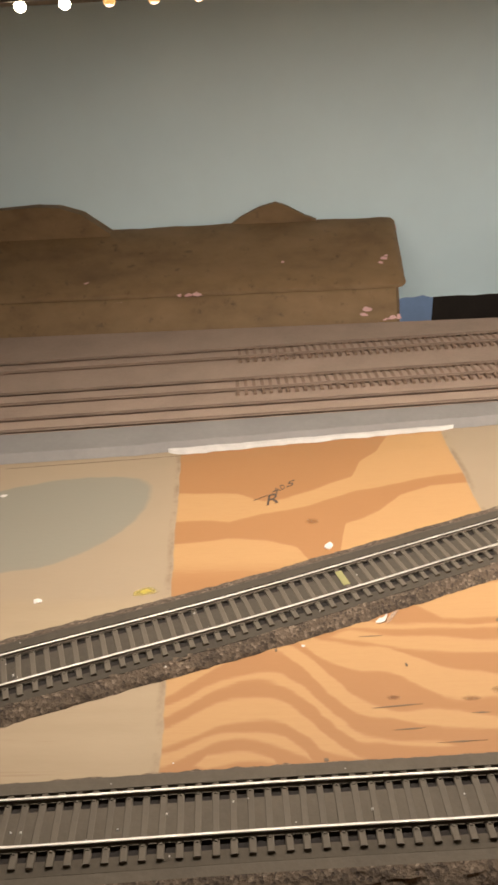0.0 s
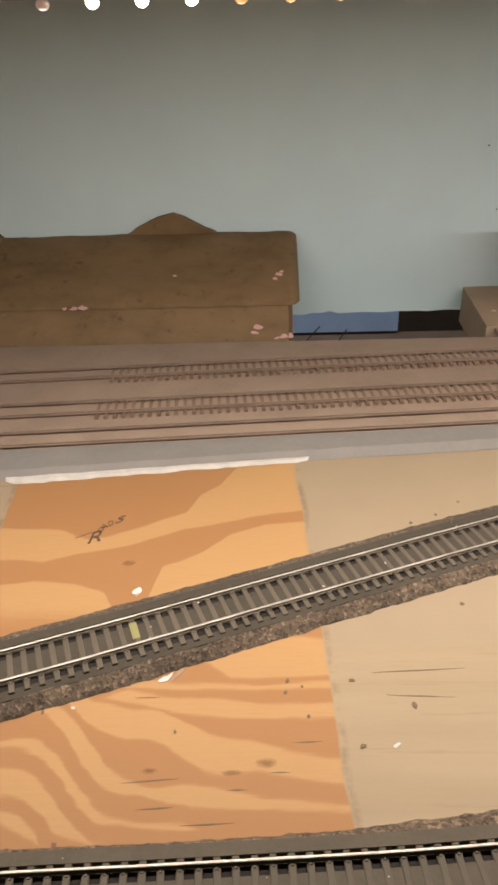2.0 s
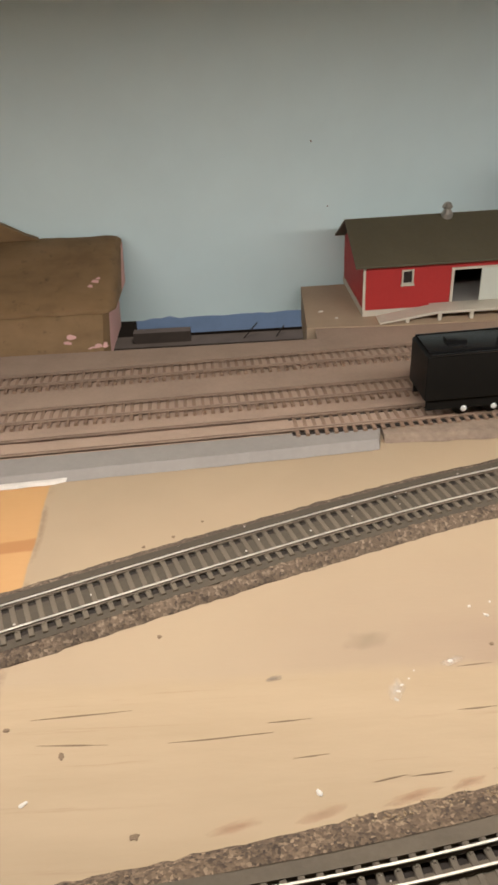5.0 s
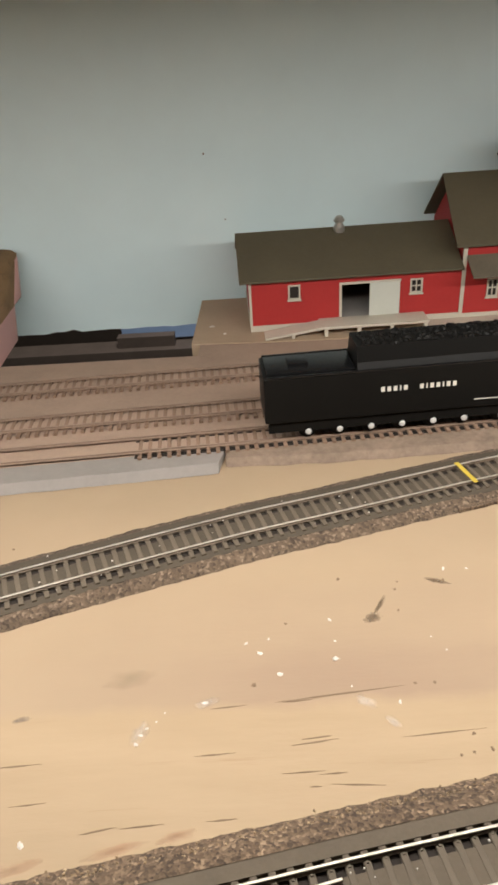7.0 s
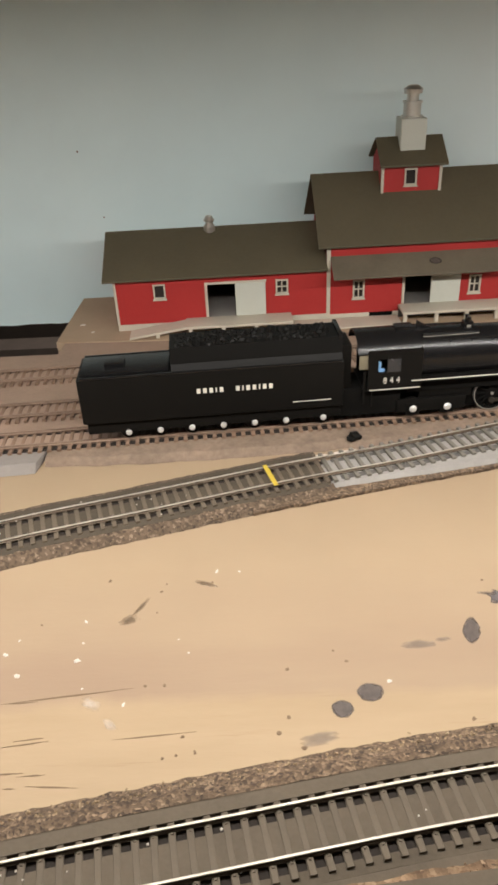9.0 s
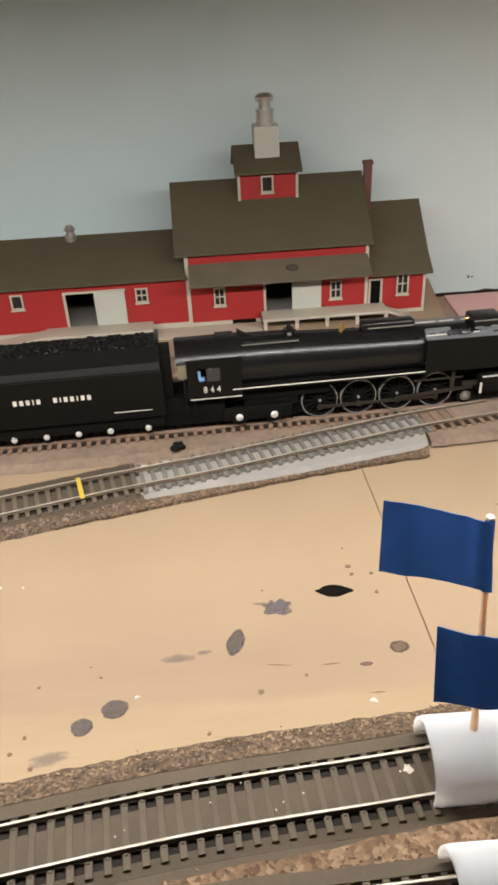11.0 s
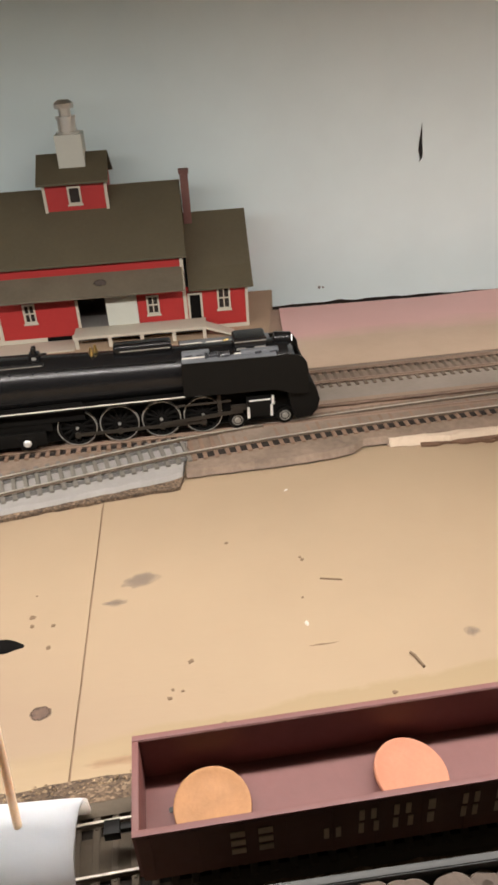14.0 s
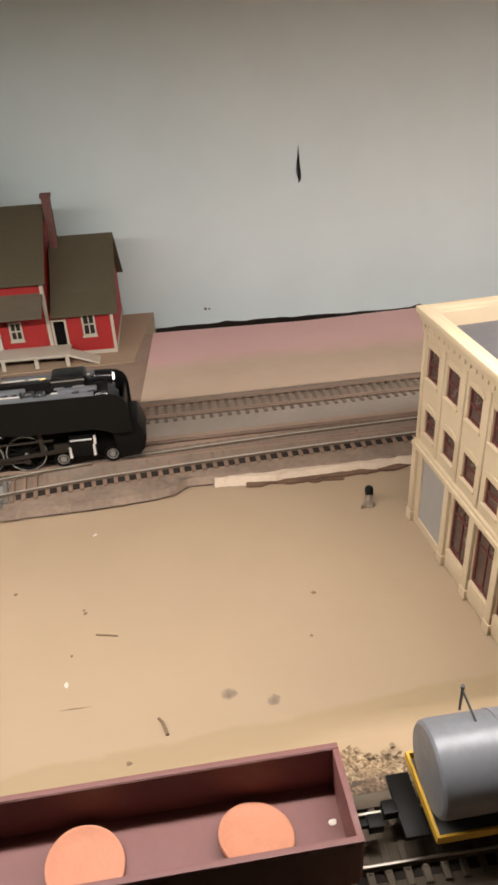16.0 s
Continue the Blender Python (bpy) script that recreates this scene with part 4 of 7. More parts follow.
def emitter(name, col, strength):
    m, nt, bsdf = _nodes(name)
    bsdf.inputs["Base Color"].default_value = (0.8, 0.8, 0.8, 1)
    bsdf.inputs["Emission Color"].default_value = (*col, 1)
    bsdf.inputs["Emission Strength"].default_value = strength
    return m


MAT_FADED = surface("faded_yellow_tape", (0.27, 0.245, 0.095), 0.7, var=0.25)
MAT_LEDW = emitter("warm_white_led", (1.0, 0.86, 0.62), 14.0)
MAT_LEDO = emitter("amber_led", (1.0, 0.46, 0.12), 1.0)
MAT_LEDP = emitter("dim_pink_led", (0.9, 0.55, 0.45), 0.22)
MAT_HEADLIGHT = emitter("headlight_lens", (1.0, 0.96, 0.88), 2.2)

K = 0.001  # plan numbers of the models below are in millimetres


def mmbox(bm, *d):
    return bm_box(bm, *[v * K for v in d])


def mmboxes(*dims, bevel=0.0):
    bm = bmesh.new()
    for d in dims:
        mmbox(bm, *d)
    if bevel:
        bm_bevel(bm, bevel * K)
    return bm


def mmcyl(bm, p, q, r1, r2=None, seg=16):
    return bm_cyl(bm, [v * K for v in p], [v * K for v in q], r1 * K, None if r2 is None else r2 * K, seg)


def holed_wall(bm, u0, u1, w0, w1, v0, v1, holes):
    """One wall sheet in the u-w plane with rectangular openings through it."""
    us = sorted({u0, u1, *[h[i] for h in holes for i in (0, 1)]})
    ws = sorted({w0, w1, *[h[i] for h in holes for i in (2, 3)]})
    grid = {(a, c): bm.verts.new((a * K, v0 * K, c * K)) for a in us for c in ws}
    faces = []
    for a, b in zip(us, us[1:]):
        for c, d in zip(ws, ws[1:]):
            cu, cw = (a + b) / 2, (c + d) / 2
            if not any(h[0] < cu < h[1] and h[2] < cw < h[3] for h in holes):
                faces.append(bm.faces.new((grid[a, c], grid[b, c], grid[b, d], grid[a, d])))
    ext = bmesh.ops.extrude_face_region(bm, geom=faces, use_keep_orig=True)
    bmesh.ops.translate(bm, vec=(0, (v1 - v0) * K, 0), verts=[g for g in ext["geom"] if isinstance(g, bmesh.types.BMVert)])


def frame_ring(u0, u1, w0, w1, v0, v1, t):
    return mmboxes((u0, u1, v0, v1, w1 - t, w1), (u0, u1, v0, v1, w0, w0 + t), (u0, u0 + t, v0, v1, w0 + t, w1 - t), (u1 - t, u1, v0, v1, w0 + t, w1 - t))


def station_window(parent, u0, u1, w0, w1, rows, cols, v=0.0):
    win = part("window", frame_ring(u0, u1, w0, w1, v - 1.0, v + 1.0, 1.3), MAT_CREAM, parent, "cream framed window")
    bars = []
    a, b, c, d = u0 + 1.3, u1 - 1.3, w0 + 1.3, w1 - 1.3
    for i in range(1, cols):
        x = a + (b - a) * i / cols
        bars.append((x - 0.4, x + 0.4, v - 0.6, v + 0.4, c, d))
    for i in range(1, rows):
        z = c + (d - c) * i / rows
        bars.append((a, b, v - 0.6, v + 0.4, z - 0.4, z + 0.4))
    if bars:
        part("muntin", mmboxes(*bars), MAT_CREAM, win)
    part("pane", mmboxes((a, b, v + 0.5, v + 0.8, c, d)), MAT_GLASSY, win)
    part("sill", mmboxes((u0 - 0.7, u1 + 0.7, v - 1.8, v + 0.2, w0 - 1.0, w0 - 0.02)), MAT_CREAM, win)


def gable_roof(bm, u0, u1, v_f, w_e, v_r, w_r, v_b, t=1.6, kink=None):
    """Two roof planes with thickness, as a section pushed along u."""
    top = [(v_f, w_e), (v_r, w_r), (v_b, w_e)]
    if kink:
        top.insert(1, kink)
    low = [(v, w - t) for v, w in top[::-1]]
    bm_prism(bm, [(v * K, w * K) for v, w in top + low], u0 * K, u1 * K, "x")


def gable_end(bm, u, v0, v1, w0, w_e, v_r, w_r, t=1.2):
    bm_prism(bm, [(v * K, w * K) for v, w in ((v0, w0), (v1, w0), (v1, w_e), (v_r, w_r), (v0, w_e))], u * K, (u + t) * K, "x")


def railway_station():
    st = thing("railway_station", pose(0.377, 0.1125, 0.0, 0, 0, 2.0), "red and cream model railway station with olive-brown roofs", "station building")
    # freight wing
    holes_f = [(33.9, 42.9, 31.6, 43.2), (77.5, 101, 12.5, 41.0), (134.3, 143.5, 30.2, 41.8)]
    bm = bmesh.new()
    holed_wall(bm, 1.8, 176.0, 10.2, 50.0, 0.0, 1.3, holes_f)
    part("front_wall", bm, MAT_RED, st, "barn-red freight house wall", smooth=False)
    bm = bmesh.new()
    gable_end(bm, 1.8, 1.3, 92, 10.2, 49.0, 50, 72.0)
    part("end_wall", bm, MAT_RED, st, smooth=False)
    part("rear_wall", mmboxes((3.1, 176, 91, 92.2, 10.2, 50)), MAT_RED, st, smooth=False)
    part("plinth", mmboxes((1.2, 176.5, -0.5, 92.5, 5.0, 10.2)), MAT_CREAM, st, "cream stone plinth", smooth=False)
    part("floor", mmboxes((3, 175, 1.4, 90, 10.4, 11.6)), MAT_FLOORING, st, smooth=False)
    bm = bmesh.new()
    gable_roof(bm, -6.5, 176, -5.5, 49.8, 50, 75.0, 97)
    part("roof", bm, MAT_ROOF, st, smooth=False)
    part("corner_board", mmboxes((1.0, 3.0, -0.6, 1.5, 10.2, 49)), MAT_CREAM, st)
    station_window(st, 33.2, 43.2, 31.0, 43.6, 1, 1)
    station_window(st, 133.7, 144.0, 29.8, 42.2, 2, 2)
    part("door_frame", mmboxes((75.3, 77.5, -1.0, 1.4, 12.0, 42.8), (77.5, 126, -1.0, 1.4, 41.0, 42.8)), MAT_CREAM, st)
    part("sliding_door", mmboxes((100.3, 125.2, -1.6, -0.4, 12.2, 41.0)), MAT_DOORWHITE, st, "off-white sliding freight door, half open")
    v = bmesh.new()
    mmcyl(v, (82, 47, 70.5), (82, 47, 75.5), 5.0)
    mmcyl(v, (82, 47, 75.5), (82, 47, 79.0), 5.0, 2.9)
    mmcyl(v, (82, 47, 79.0), (82, 47, 81.0), 2.9, 4.9)
    mmcyl(v, (82, 47, 81.0), (82, 47, 84.5), 4.9, 2.6)
    part("roof_vent", v, MAT_SILVER, st, "silver ridge ventilator")
    # main house
    holes_m = [(198.4, 206.6, 22.5, 37.2), (240.8, 263, 11.5, 38.5), (295.0, 303.8, 21.8, 36.2)]
    bm = bmesh.new()
    holed_wall(bm, 177.5, 325.5, 9.0, 67.5, 0.0, 1.3, holes_m)
    part("front_wall", bm, MAT_RED, st, "barn-red station house wall", smooth=False)
    bm = bmesh.new()
    gable_end(bm, 177.5, 1.3, 97, 9.0, 66.5, 50, 110.0)
    part("end_wall", bm, MAT_RED, st, smooth=False)
    bm = bmesh.new()
    gable_end(bm, 324.3, 1.3, 97, 9.0, 66.5, 50, 110.0)
    part("end_wall", bm, MAT_RED, st, smooth=False)
    part("plinth", mmboxes((176.6, 212, -0.7, 97, 2.0, 9.0), (232, 326.4, -0.7, 97, 2.0, 9.0), (212, 232, 3, 97, 2.0, 9.0)), MAT_CREAM, st, "cream plinth with a dark cellar opening", smooth=False)
    part("platform", mmboxes((146.5, 235.5, -23, -0.9, 5.0, 6.0), bevel=0.2), MAT_CREAM, st, "low cream platform slab")
    part("cellar_hatch", mmboxes((212.2, 231.8, 0.6, 2.9, 2.5, 8.9)), MAT_COALBLACK, st, "dark cellar hatch")
    part("floor", mmboxes((179, 324, 1.4, 95, 9.5, 10.6)), MAT_FLOORING, st, smooth=False)
    bm = bmesh.new()
    gable_roof(bm, 168.5, 329.0, -5.0, 67.8, 50, 113.0, 102)
    part("roof", bm, MAT_ROOF, st, smooth=False)
    bm = bmesh.new()
    bm_prism(bm, [(v * K, w * K) for v, w in ((0.0, 58.4), (-21, 46.8), (-21, 45.4), (0.0, 56.8))], 178.6 * K, 325.0 * K, "x")
    part("porch_roof", bm, MAT_PORCH, st, "paler porch roof", smooth=False)
    spot = bmesh.new()
    bm_cyl(spot, (0, 0, 0), (0, 0, 0.00025), 1.2, seg=24)
    part("roof_stain", spot, MAT_SPOT, st, m=Matrix.Translation((262 * K, -9.5 * K, 53.3 * K)) @ Matrix.Rotation(radians(28.9), 4, "X") @ Matrix.Diagonal((0.0050, 0.0034, 1, 1)))
    part("corner_board", mmboxes((175.8, 178.8, -0.9, 1.5, 0.5, 67.0)), MAT_CREAM, st)
    part("corner_board", mmboxes((323.6, 326.2, -0.9, 1.5, 5.0, 66.0)), MAT_CREAM, st)
    station_window(st, 197.6, 207.2, 22.0, 37.8, 2, 2)
    station_window(st, 294.4, 304.4, 21.2, 36.8, 2, 2)
    part("door_frame", mmboxes((238.8, 240.8, -1.0, 1.4, 10.8, 40.0), (240.8, 287.5, -1.0, 1.4, 38.5, 40.2)), MAT_CREAM, st)
    part("sliding_door", mmboxes((262.6, 287.0, -1.6, -0.4, 10.6, 38.5)), MAT_DOORWHITE, st, "off-white sliding door, half open")
    # right wing
    holes_r = [(328.6, 337.0, 9.0, 34.6), (351.2, 360.4, 21.4, 38.8)]
    bm = bmesh.new()
    holed_wall(bm, 326.3, 374.5, 8.0, 41.0, 0.0, 1.3, holes_r)
    part("front_wall", bm, MAT_RED, st, smooth=False)
    bm = bmesh.new()
    gable_end(bm, 373.3, 1.3, 92, 8.0, 40.0, 50, 84.0)
    part("end_wall", bm, MAT_RED, st, smooth=False)
    part("plinth", mmboxes((326.4, 375.2, -0.6, 92, 2.0, 8.0)), MAT_CREAM, st, smooth=False)
    bm = bmesh.new()
    gable_roof(bm, 328.5, 379.5, -5.5, 40.6, 50, 87.0, 96, kink=(12, 52.5))
    part("roof", bm, MAT_ROOF, st, smooth=False)
    part("corner_board", mmboxes((373.0, 375.2, -0.8, 1.4, 8.0, 40.0)), MAT_CREAM, st)
    station_window(st, 350.6, 361.0, 20.8, 39.4, 2, 2)
    part("door_frame", mmboxes((327.0, 328.6, -0.9, 1.4, 8.2, 36.0), (337.0, 338.6, -0.9, 1.4, 8.2, 36.0), (328.6, 337.0, -0.9, 1.4, 34.6, 36.0)), MAT_CREAM, st)
    part("door", mmboxes((328.7, 336.9, 0.6, 1.2, 8.4, 34.5)), MAT_COALBLACK, st, "dark station door")
    # tower
    bm = bmesh.new()
    holed_wall(bm, 224.6, 272.6, 90.0, 122.0, 33.0, 34.2, [(243.6, 252.2, 104.2, 116.4)])
    part("tower_wall", bm, MAT_RED, st, smooth=False)
    bm = bmesh.new()
    gable_end(bm, 224.6, 34.2, 71, 90.0, 120.5, 50, 135.5)
    gable_end(bm, 271.4, 34.2, 71, 90.0, 120.5, 50, 135.5)
    mmbox(bm, 225.8, 271.4, 70, 71, 90, 120.5)
    part("tower_wall", bm, MAT_RED, st, smooth=False)
    bm = bmesh.new()
    gable_roof(bm, 221.3, 275.8, 24.5, 121.2, 50, 138.8, 75.5)
    part("tower_roof", bm, MAT_ROOF, st, smooth=False)
    part("corner_board", mmboxes((223.8, 226.0, 32.2, 34.4, 98, 121)), MAT_CREAM, st)
    part("corner_board", mmboxes((271.2, 273.4, 32.2, 34.4, 98, 121)), MAT_CREAM, st)
    station_window(st, 242.8, 253.0, 103.6, 117.0, 1, 1, v=33.0)
    part("tower_box", mmboxes((239.2, 259.2, 37, 58, 124, 153.0), bevel=0.3), MAT_DOORWHITE, st, "cream box chimney on the tower ridge")
    v = bmesh.new()
    mmcyl(v, (249, 47, 153), (249, 47, 154.4), 8.8, seg=24)
    mmcyl(v, (249, 47, 154.4), (249, 47, 163.5), 6.9, seg=24)
    mmcyl(v, (249, 47, 163.5), (249, 47, 165.0), 7.6, seg=24)
    mmcyl(v, (249, 47, 165.0), (249, 47, 170.5), 4.6, seg=24)
    mmcyl(v, (249, 47, 170.5), (249, 47, 173.8), 7.0, 7.4, seg=24)
    mmcyl(v, (249, 47, 173.8), (249, 47, 176.2), 7.4, 4.0, seg=24)
    part("tower_vent", v, MAT_SILVER, st, "silver metal ventilator")
    part("chimney", mmboxes((329.8, 336.2, 42, 48, 72, 118.5), (329.0, 337.0, 41.2, 48.8, 118.5, 121.5), bevel=0.25), MAT_BRICK, st, "brick-red chimney")
    # loading docks
    d = thing("loading_dock", pose(0.377, 0.1125, 0.0, 0, 0, 2.0), "cream wooden loading dock with a ramp before the station", "loading dock")
    part("deck", mmboxes((58, 146, -21, -0.8, 11.2, 13.4), bevel=0.2), MAT_CREAM, d)
    bm = bmesh.new()
    bm_prism(bm, [(u * K, w * K) for u, w in ((12, 5.1), (58, 11.2), (58, 13.4), (12, 6.6))], -21 * K, -4 * K, "y")
    part("ramp", bm, MAT_CREAM, d, smooth=False)
    for u in (35, 62, 89, 116, 143.5):
        part("post", mmboxes((u - 1.4, u + 1.4, -20.5, -17.7, 5.0, 11.2 if u > 50 else 8.2)), MAT_CREAM, d)
    d2 = thing("loading_dock", pose(0.377, 0.1125, 0.0, 0, 0, 2.0), "cream wooden platform with steps down to the track", "loading dock")
    part("deck", mmboxes((236, 340, -21, -0.9, 13.0, 15.2), bevel=0.2), MAT_CREAM, d2)
    bm = bmesh.new()
    bm_prism(bm, [(u * K, w * K) for u, w in ((340, 13.0), (362, 4.8), (362, 6.4), (340, 15.2))], -21 * K, -9 * K, "y")
    part("ramp", bm, MAT_CREAM, d2, smooth=False)
    for u in (238, 264, 289, 314, 338):
        part("post", mmboxes((u - 1.4, u + 1.4, -20.5, -17.7, 4.5, 13.0)), MAT_CREAM, d2)
    # Dark panel put in for the shade between the posts under the deck.
    part("fascia", mmboxes((236, 340, -4, -2.8, 5.0, 13.0)), MAT_DOCKSHADE, d2)


def mountain():
    mt = thing("foam_mountain", Matrix(), "brown painted foam mountain block with pink foam showing through", "mountain")

    def block(name, sec, x0, x1, mat, seed, round_end=0.0):
        bm = bmesh.new()
        rings = []
        n = int((x1 - x0) / 0.004)
        for i in range(n + 1):
            x = x0 + (x1 - x0) * i / n
            shrink = 0.0
            if round_end and x1 - x < round_end:
                f = 1 - (x1 - x) / round_end
                shrink = 1 - math.sqrt(max(0.0, 1 - f * f))
            ring = []
            for k, (y, z) in enumerate(sec):
                j = 0.0011 * noise.noise((x * 30, k * 2.3, seed)) + 0.0006 * noise.noise((x * 110, k * 3.7, seed))
                ring.append(bm.verts.new((x + 0.6 * j, y + j + shrink * 0.010 * (k < len(sec) - 2), z + j * 0.7 - shrink * 0.004 * (z > 0.03))))
            rings.append(ring)
        kk = len(sec)
        for a, b in zip(rings, rings[1:]):
            for i in range(kk):
                bm.faces.new((a[i], a[(i + 1) % kk], b[(i + 1) % kk], b[i]))
        bm.faces.new(rings[0])
        bm.faces.new(rings[-1][::-1])
        return part(name, bm, mat, mt)

    upper_sec = [(0.1050, 0.0235), (0.1055, 0.0265), (0.1130, 0.0325), (0.1240, 0.0375), (0.135, 0.0415), (0.150, 0.0485), (0.168, 0.0565), (0.186, 0.0632), (0.195, 0.064), (0.182, 0.0235)]
    lower_sec = [(0.0865, -0.012), (0.0890, 0.0), (0.0945, 0.008), (0.1000, 0.0155), (0.1070, 0.0232), (0.182, 0.0232), (0.166, -0.012)]
    block("upper_slab", upper_sec, -0.60, 0.170, MAT_ROCK, 1.0, 0.012)
    block("lower_slab", lower_sec, -0.60, 0.1635, MAT_ROCK, 4.0, 0.002)
    bm = bmesh.new()
    bm_prism(bm, [(0.0985, -0.012), (0.1035, 0.002), (0.1115, 0.014), (0.117, 0.0215), (0.180, 0.0222), (0.165, -0.012)], 0.150, 0.1640, "x")
    bm_bevel(bm, 0.0008, 2)
    part("cut_end", bm, MAT_PINK, mt, "bare pink foam end of the lower slab")
    bm = bmesh.new()
    bm_prism(bm, [(0.158, 0.0245), (0.181, 0.0245), (0.194, 0.058), (0.186, 0.056), (0.172, 0.040)], 0.150, 0.1708, "x")
    bm_bevel(bm, 0.0008, 2)
    part("cut_end", bm, MAT_PINK, mt, "strip of bare pink foam on the upper slab")
    # two flat ridges behind the block
    for pts in ([(0.004, 0.050), (0.008, 0.0615), (0.022, 0.0705), (0.040, 0.0790), (0.0555, 0.0825), (0.066, 0.0788), (0.084, 0.0690), (0.0945, 0.0650), (0.099, 0.050)],
                [(-0.50, 0.050), (-0.49, 0.066), (-0.36, 0.083), (-0.25, 0.0882), (-0.172, 0.0915), (-0.150, 0.0895), (-0.130, 0.0825), (-0.106, 0.0640), (-0.100, 0.050)]):
        line = []
        for (a, b), (c, d) in zip(pts, pts[1:]):
            for k in range(5):
                f = k / 5
                line.append((a + (c - a) * f, b + (d - b) * f + 0.0005 * noise.noise((a * 300 + k * 2.1, b * 200, 5))))
        line.append(pts[-1])
        bm = bmesh.new()
        bm_prism(bm, line, 0.1925 if line[0][0] > -0.1 else 0.1800, 0.199, "y")
        part("ridge", bm, MAT_ROCK, mt, "flat brown ridge cut-out", smooth=False)
    # chipped paint
    for x, y, z, r in ((0.152, 0.1338, 0.0412, 0.0032), (0.1485, 0.1285, 0.0394, 0.0022), (0.155, 0.1375, 0.0430, 0.0016), (0.133, 0.0940, 0.0085, 0.0034), (0.130, 0.0915, 0.0045, 0.0026),
                       (0.158, 0.0902, 0.0015, 0.0040), (0.150, 0.0895, 0.0005, 0.0026), (-0.026, 0.1042, 0.0250, 0.0030), (-0.018, 0.1042, 0.0252, 0.0034), (-0.034, 0.1042, 0.0250, 0.0022), (-0.12, 0.118, 0.0350, 0.0018), (0.06, 0.135, 0.0420, 0.0012)):
        bm = bmesh.new()
        bmesh.ops.create_icosphere(bm, subdivisions=2, radius=r)
        rnd = random.Random(int(x * 9999))
        for v in bm.verts:
            f = 1 + 1.1 * noise.noise(v.co / r * 1.1 + Vector((x * 99, z * 80, 0)))
            v.co = Vector((v.co.x * f * 1.1, v.co.y * 0.12, v.co.z * f * 0.62))
        part("paint_chip", bm, MAT_PINK, mt, m=pose(x, y + 0.0002, z, -45, 0, rnd.uniform(-20, 20)))


# ---------- locomotive and tender ----------
def label_text(txt, size, mat, parent, m, thick=0.00012, name="lettering", spacing=1.0, thin=0.0, slant=0.0):
    cu = bpy.data.curves.new(name, "FONT")
    cu.body, cu.size, cu.extrude, cu.space_character = txt, size, thick, spacing
    cu.offset, cu.shear = thin, slant
    tmp = bpy.data.objects.new("tmp", cu)
    scene.collection.objects.link(tmp)
    me = bpy.data.meshes.new_from_object(tmp.evaluated_get(bpy.context.evaluated_depsgraph_get()))
    bpy.data.objects.remove(tmp)
    me.materials.clear()
    me.materials.append(mat)
    ob = new(name, me)
    ob.parent, ob.matrix_basis = parent, m
    return ob


def spoked_wheel(parent, u, side, z, r, name="driving_wheel", spokes=14, tyre=True):
    """A spoked wheel with steel tyre, hub and crank boss."""
    y0 = side * 8.6
    bm = bmesh.new()
    star = []
    for k in range(spokes):
        a = 2 * math.pi * k / spokes
        half = math.pi / spokes
        for da, q in ((-0.055, 0.87), (0.055, 0.87), (half * 0.8, 0.26), (half * 1.2, 0.26)):
            star.append(((u + r * q * math.cos(a + da)) * K, (z + r * q * math.sin(a + da)) * K))
    bm_prism(bm, star, (y0 - 0.8) * K, (y0 + 0.8) * K, "y")
    w = part(name, bm, MAT_COALBLACK, parent)
    seg = 40
    for nm, ro, ri, half, mat in (("tyre", r, r * 0.955, 1.3, MAT_TYRE), ("rim", r * 0.955, r * 0.83, 1.05, MAT_COALBLACK)):
        t = bmesh.new()
        ring = []
        for k in range(seg):
            a = 2 * math.pi * k / seg
            c, s = math.cos(a), math.sin(a)
            ring.append([t.verts.new(((u + c * q) * K, (y0 + h) * K, (z + s * q) * K)) for q, h in ((ro, -half), (ro, half), (ri, half), (ri, -half))])
        for a, b in zip(ring, ring[1:] + ring[:1]):
            for i in range(4):
                t.faces.new((a[i], a[(i + 1) % 4], b[(i + 1) % 4], b[i]))
        part(nm, t, mat, w, "bright steel tyre" if nm == "tyre" else "")
    h = bmesh.new()
    mmcyl(h, (u, y0 + side * 1.2, z), (u, y0 + side * 2.0, z), 0.9, seg=12)
    part("axle_end", h, MAT_TYRE, w)
    return w


def disc_wheel(parent, u, v, z, r, name="wheel"):
    bm = bmesh.new()
    for s in (-1, 1):
        mmcyl(bm, (u, s * v - 1.2, z), (u, s * v + 1.2, z), r, seg=24)
        mmcyl(bm, (u, s * v + s * 1.2, z), (u, s * v + s * 1.5, z), r * 0.8, r * 0.7, seg=24)
    mmcyl(bm, (u, -v, z), (u, v, z), 1.2, seg=10)
    return part(name, bm, MAT_BLACKSIDE, parent)


LOCO_X = 0.639
LOCO_POSE = pose(LOCO_X, loco_y(LOCO_X), 0.0, 0, 0, 3.93)


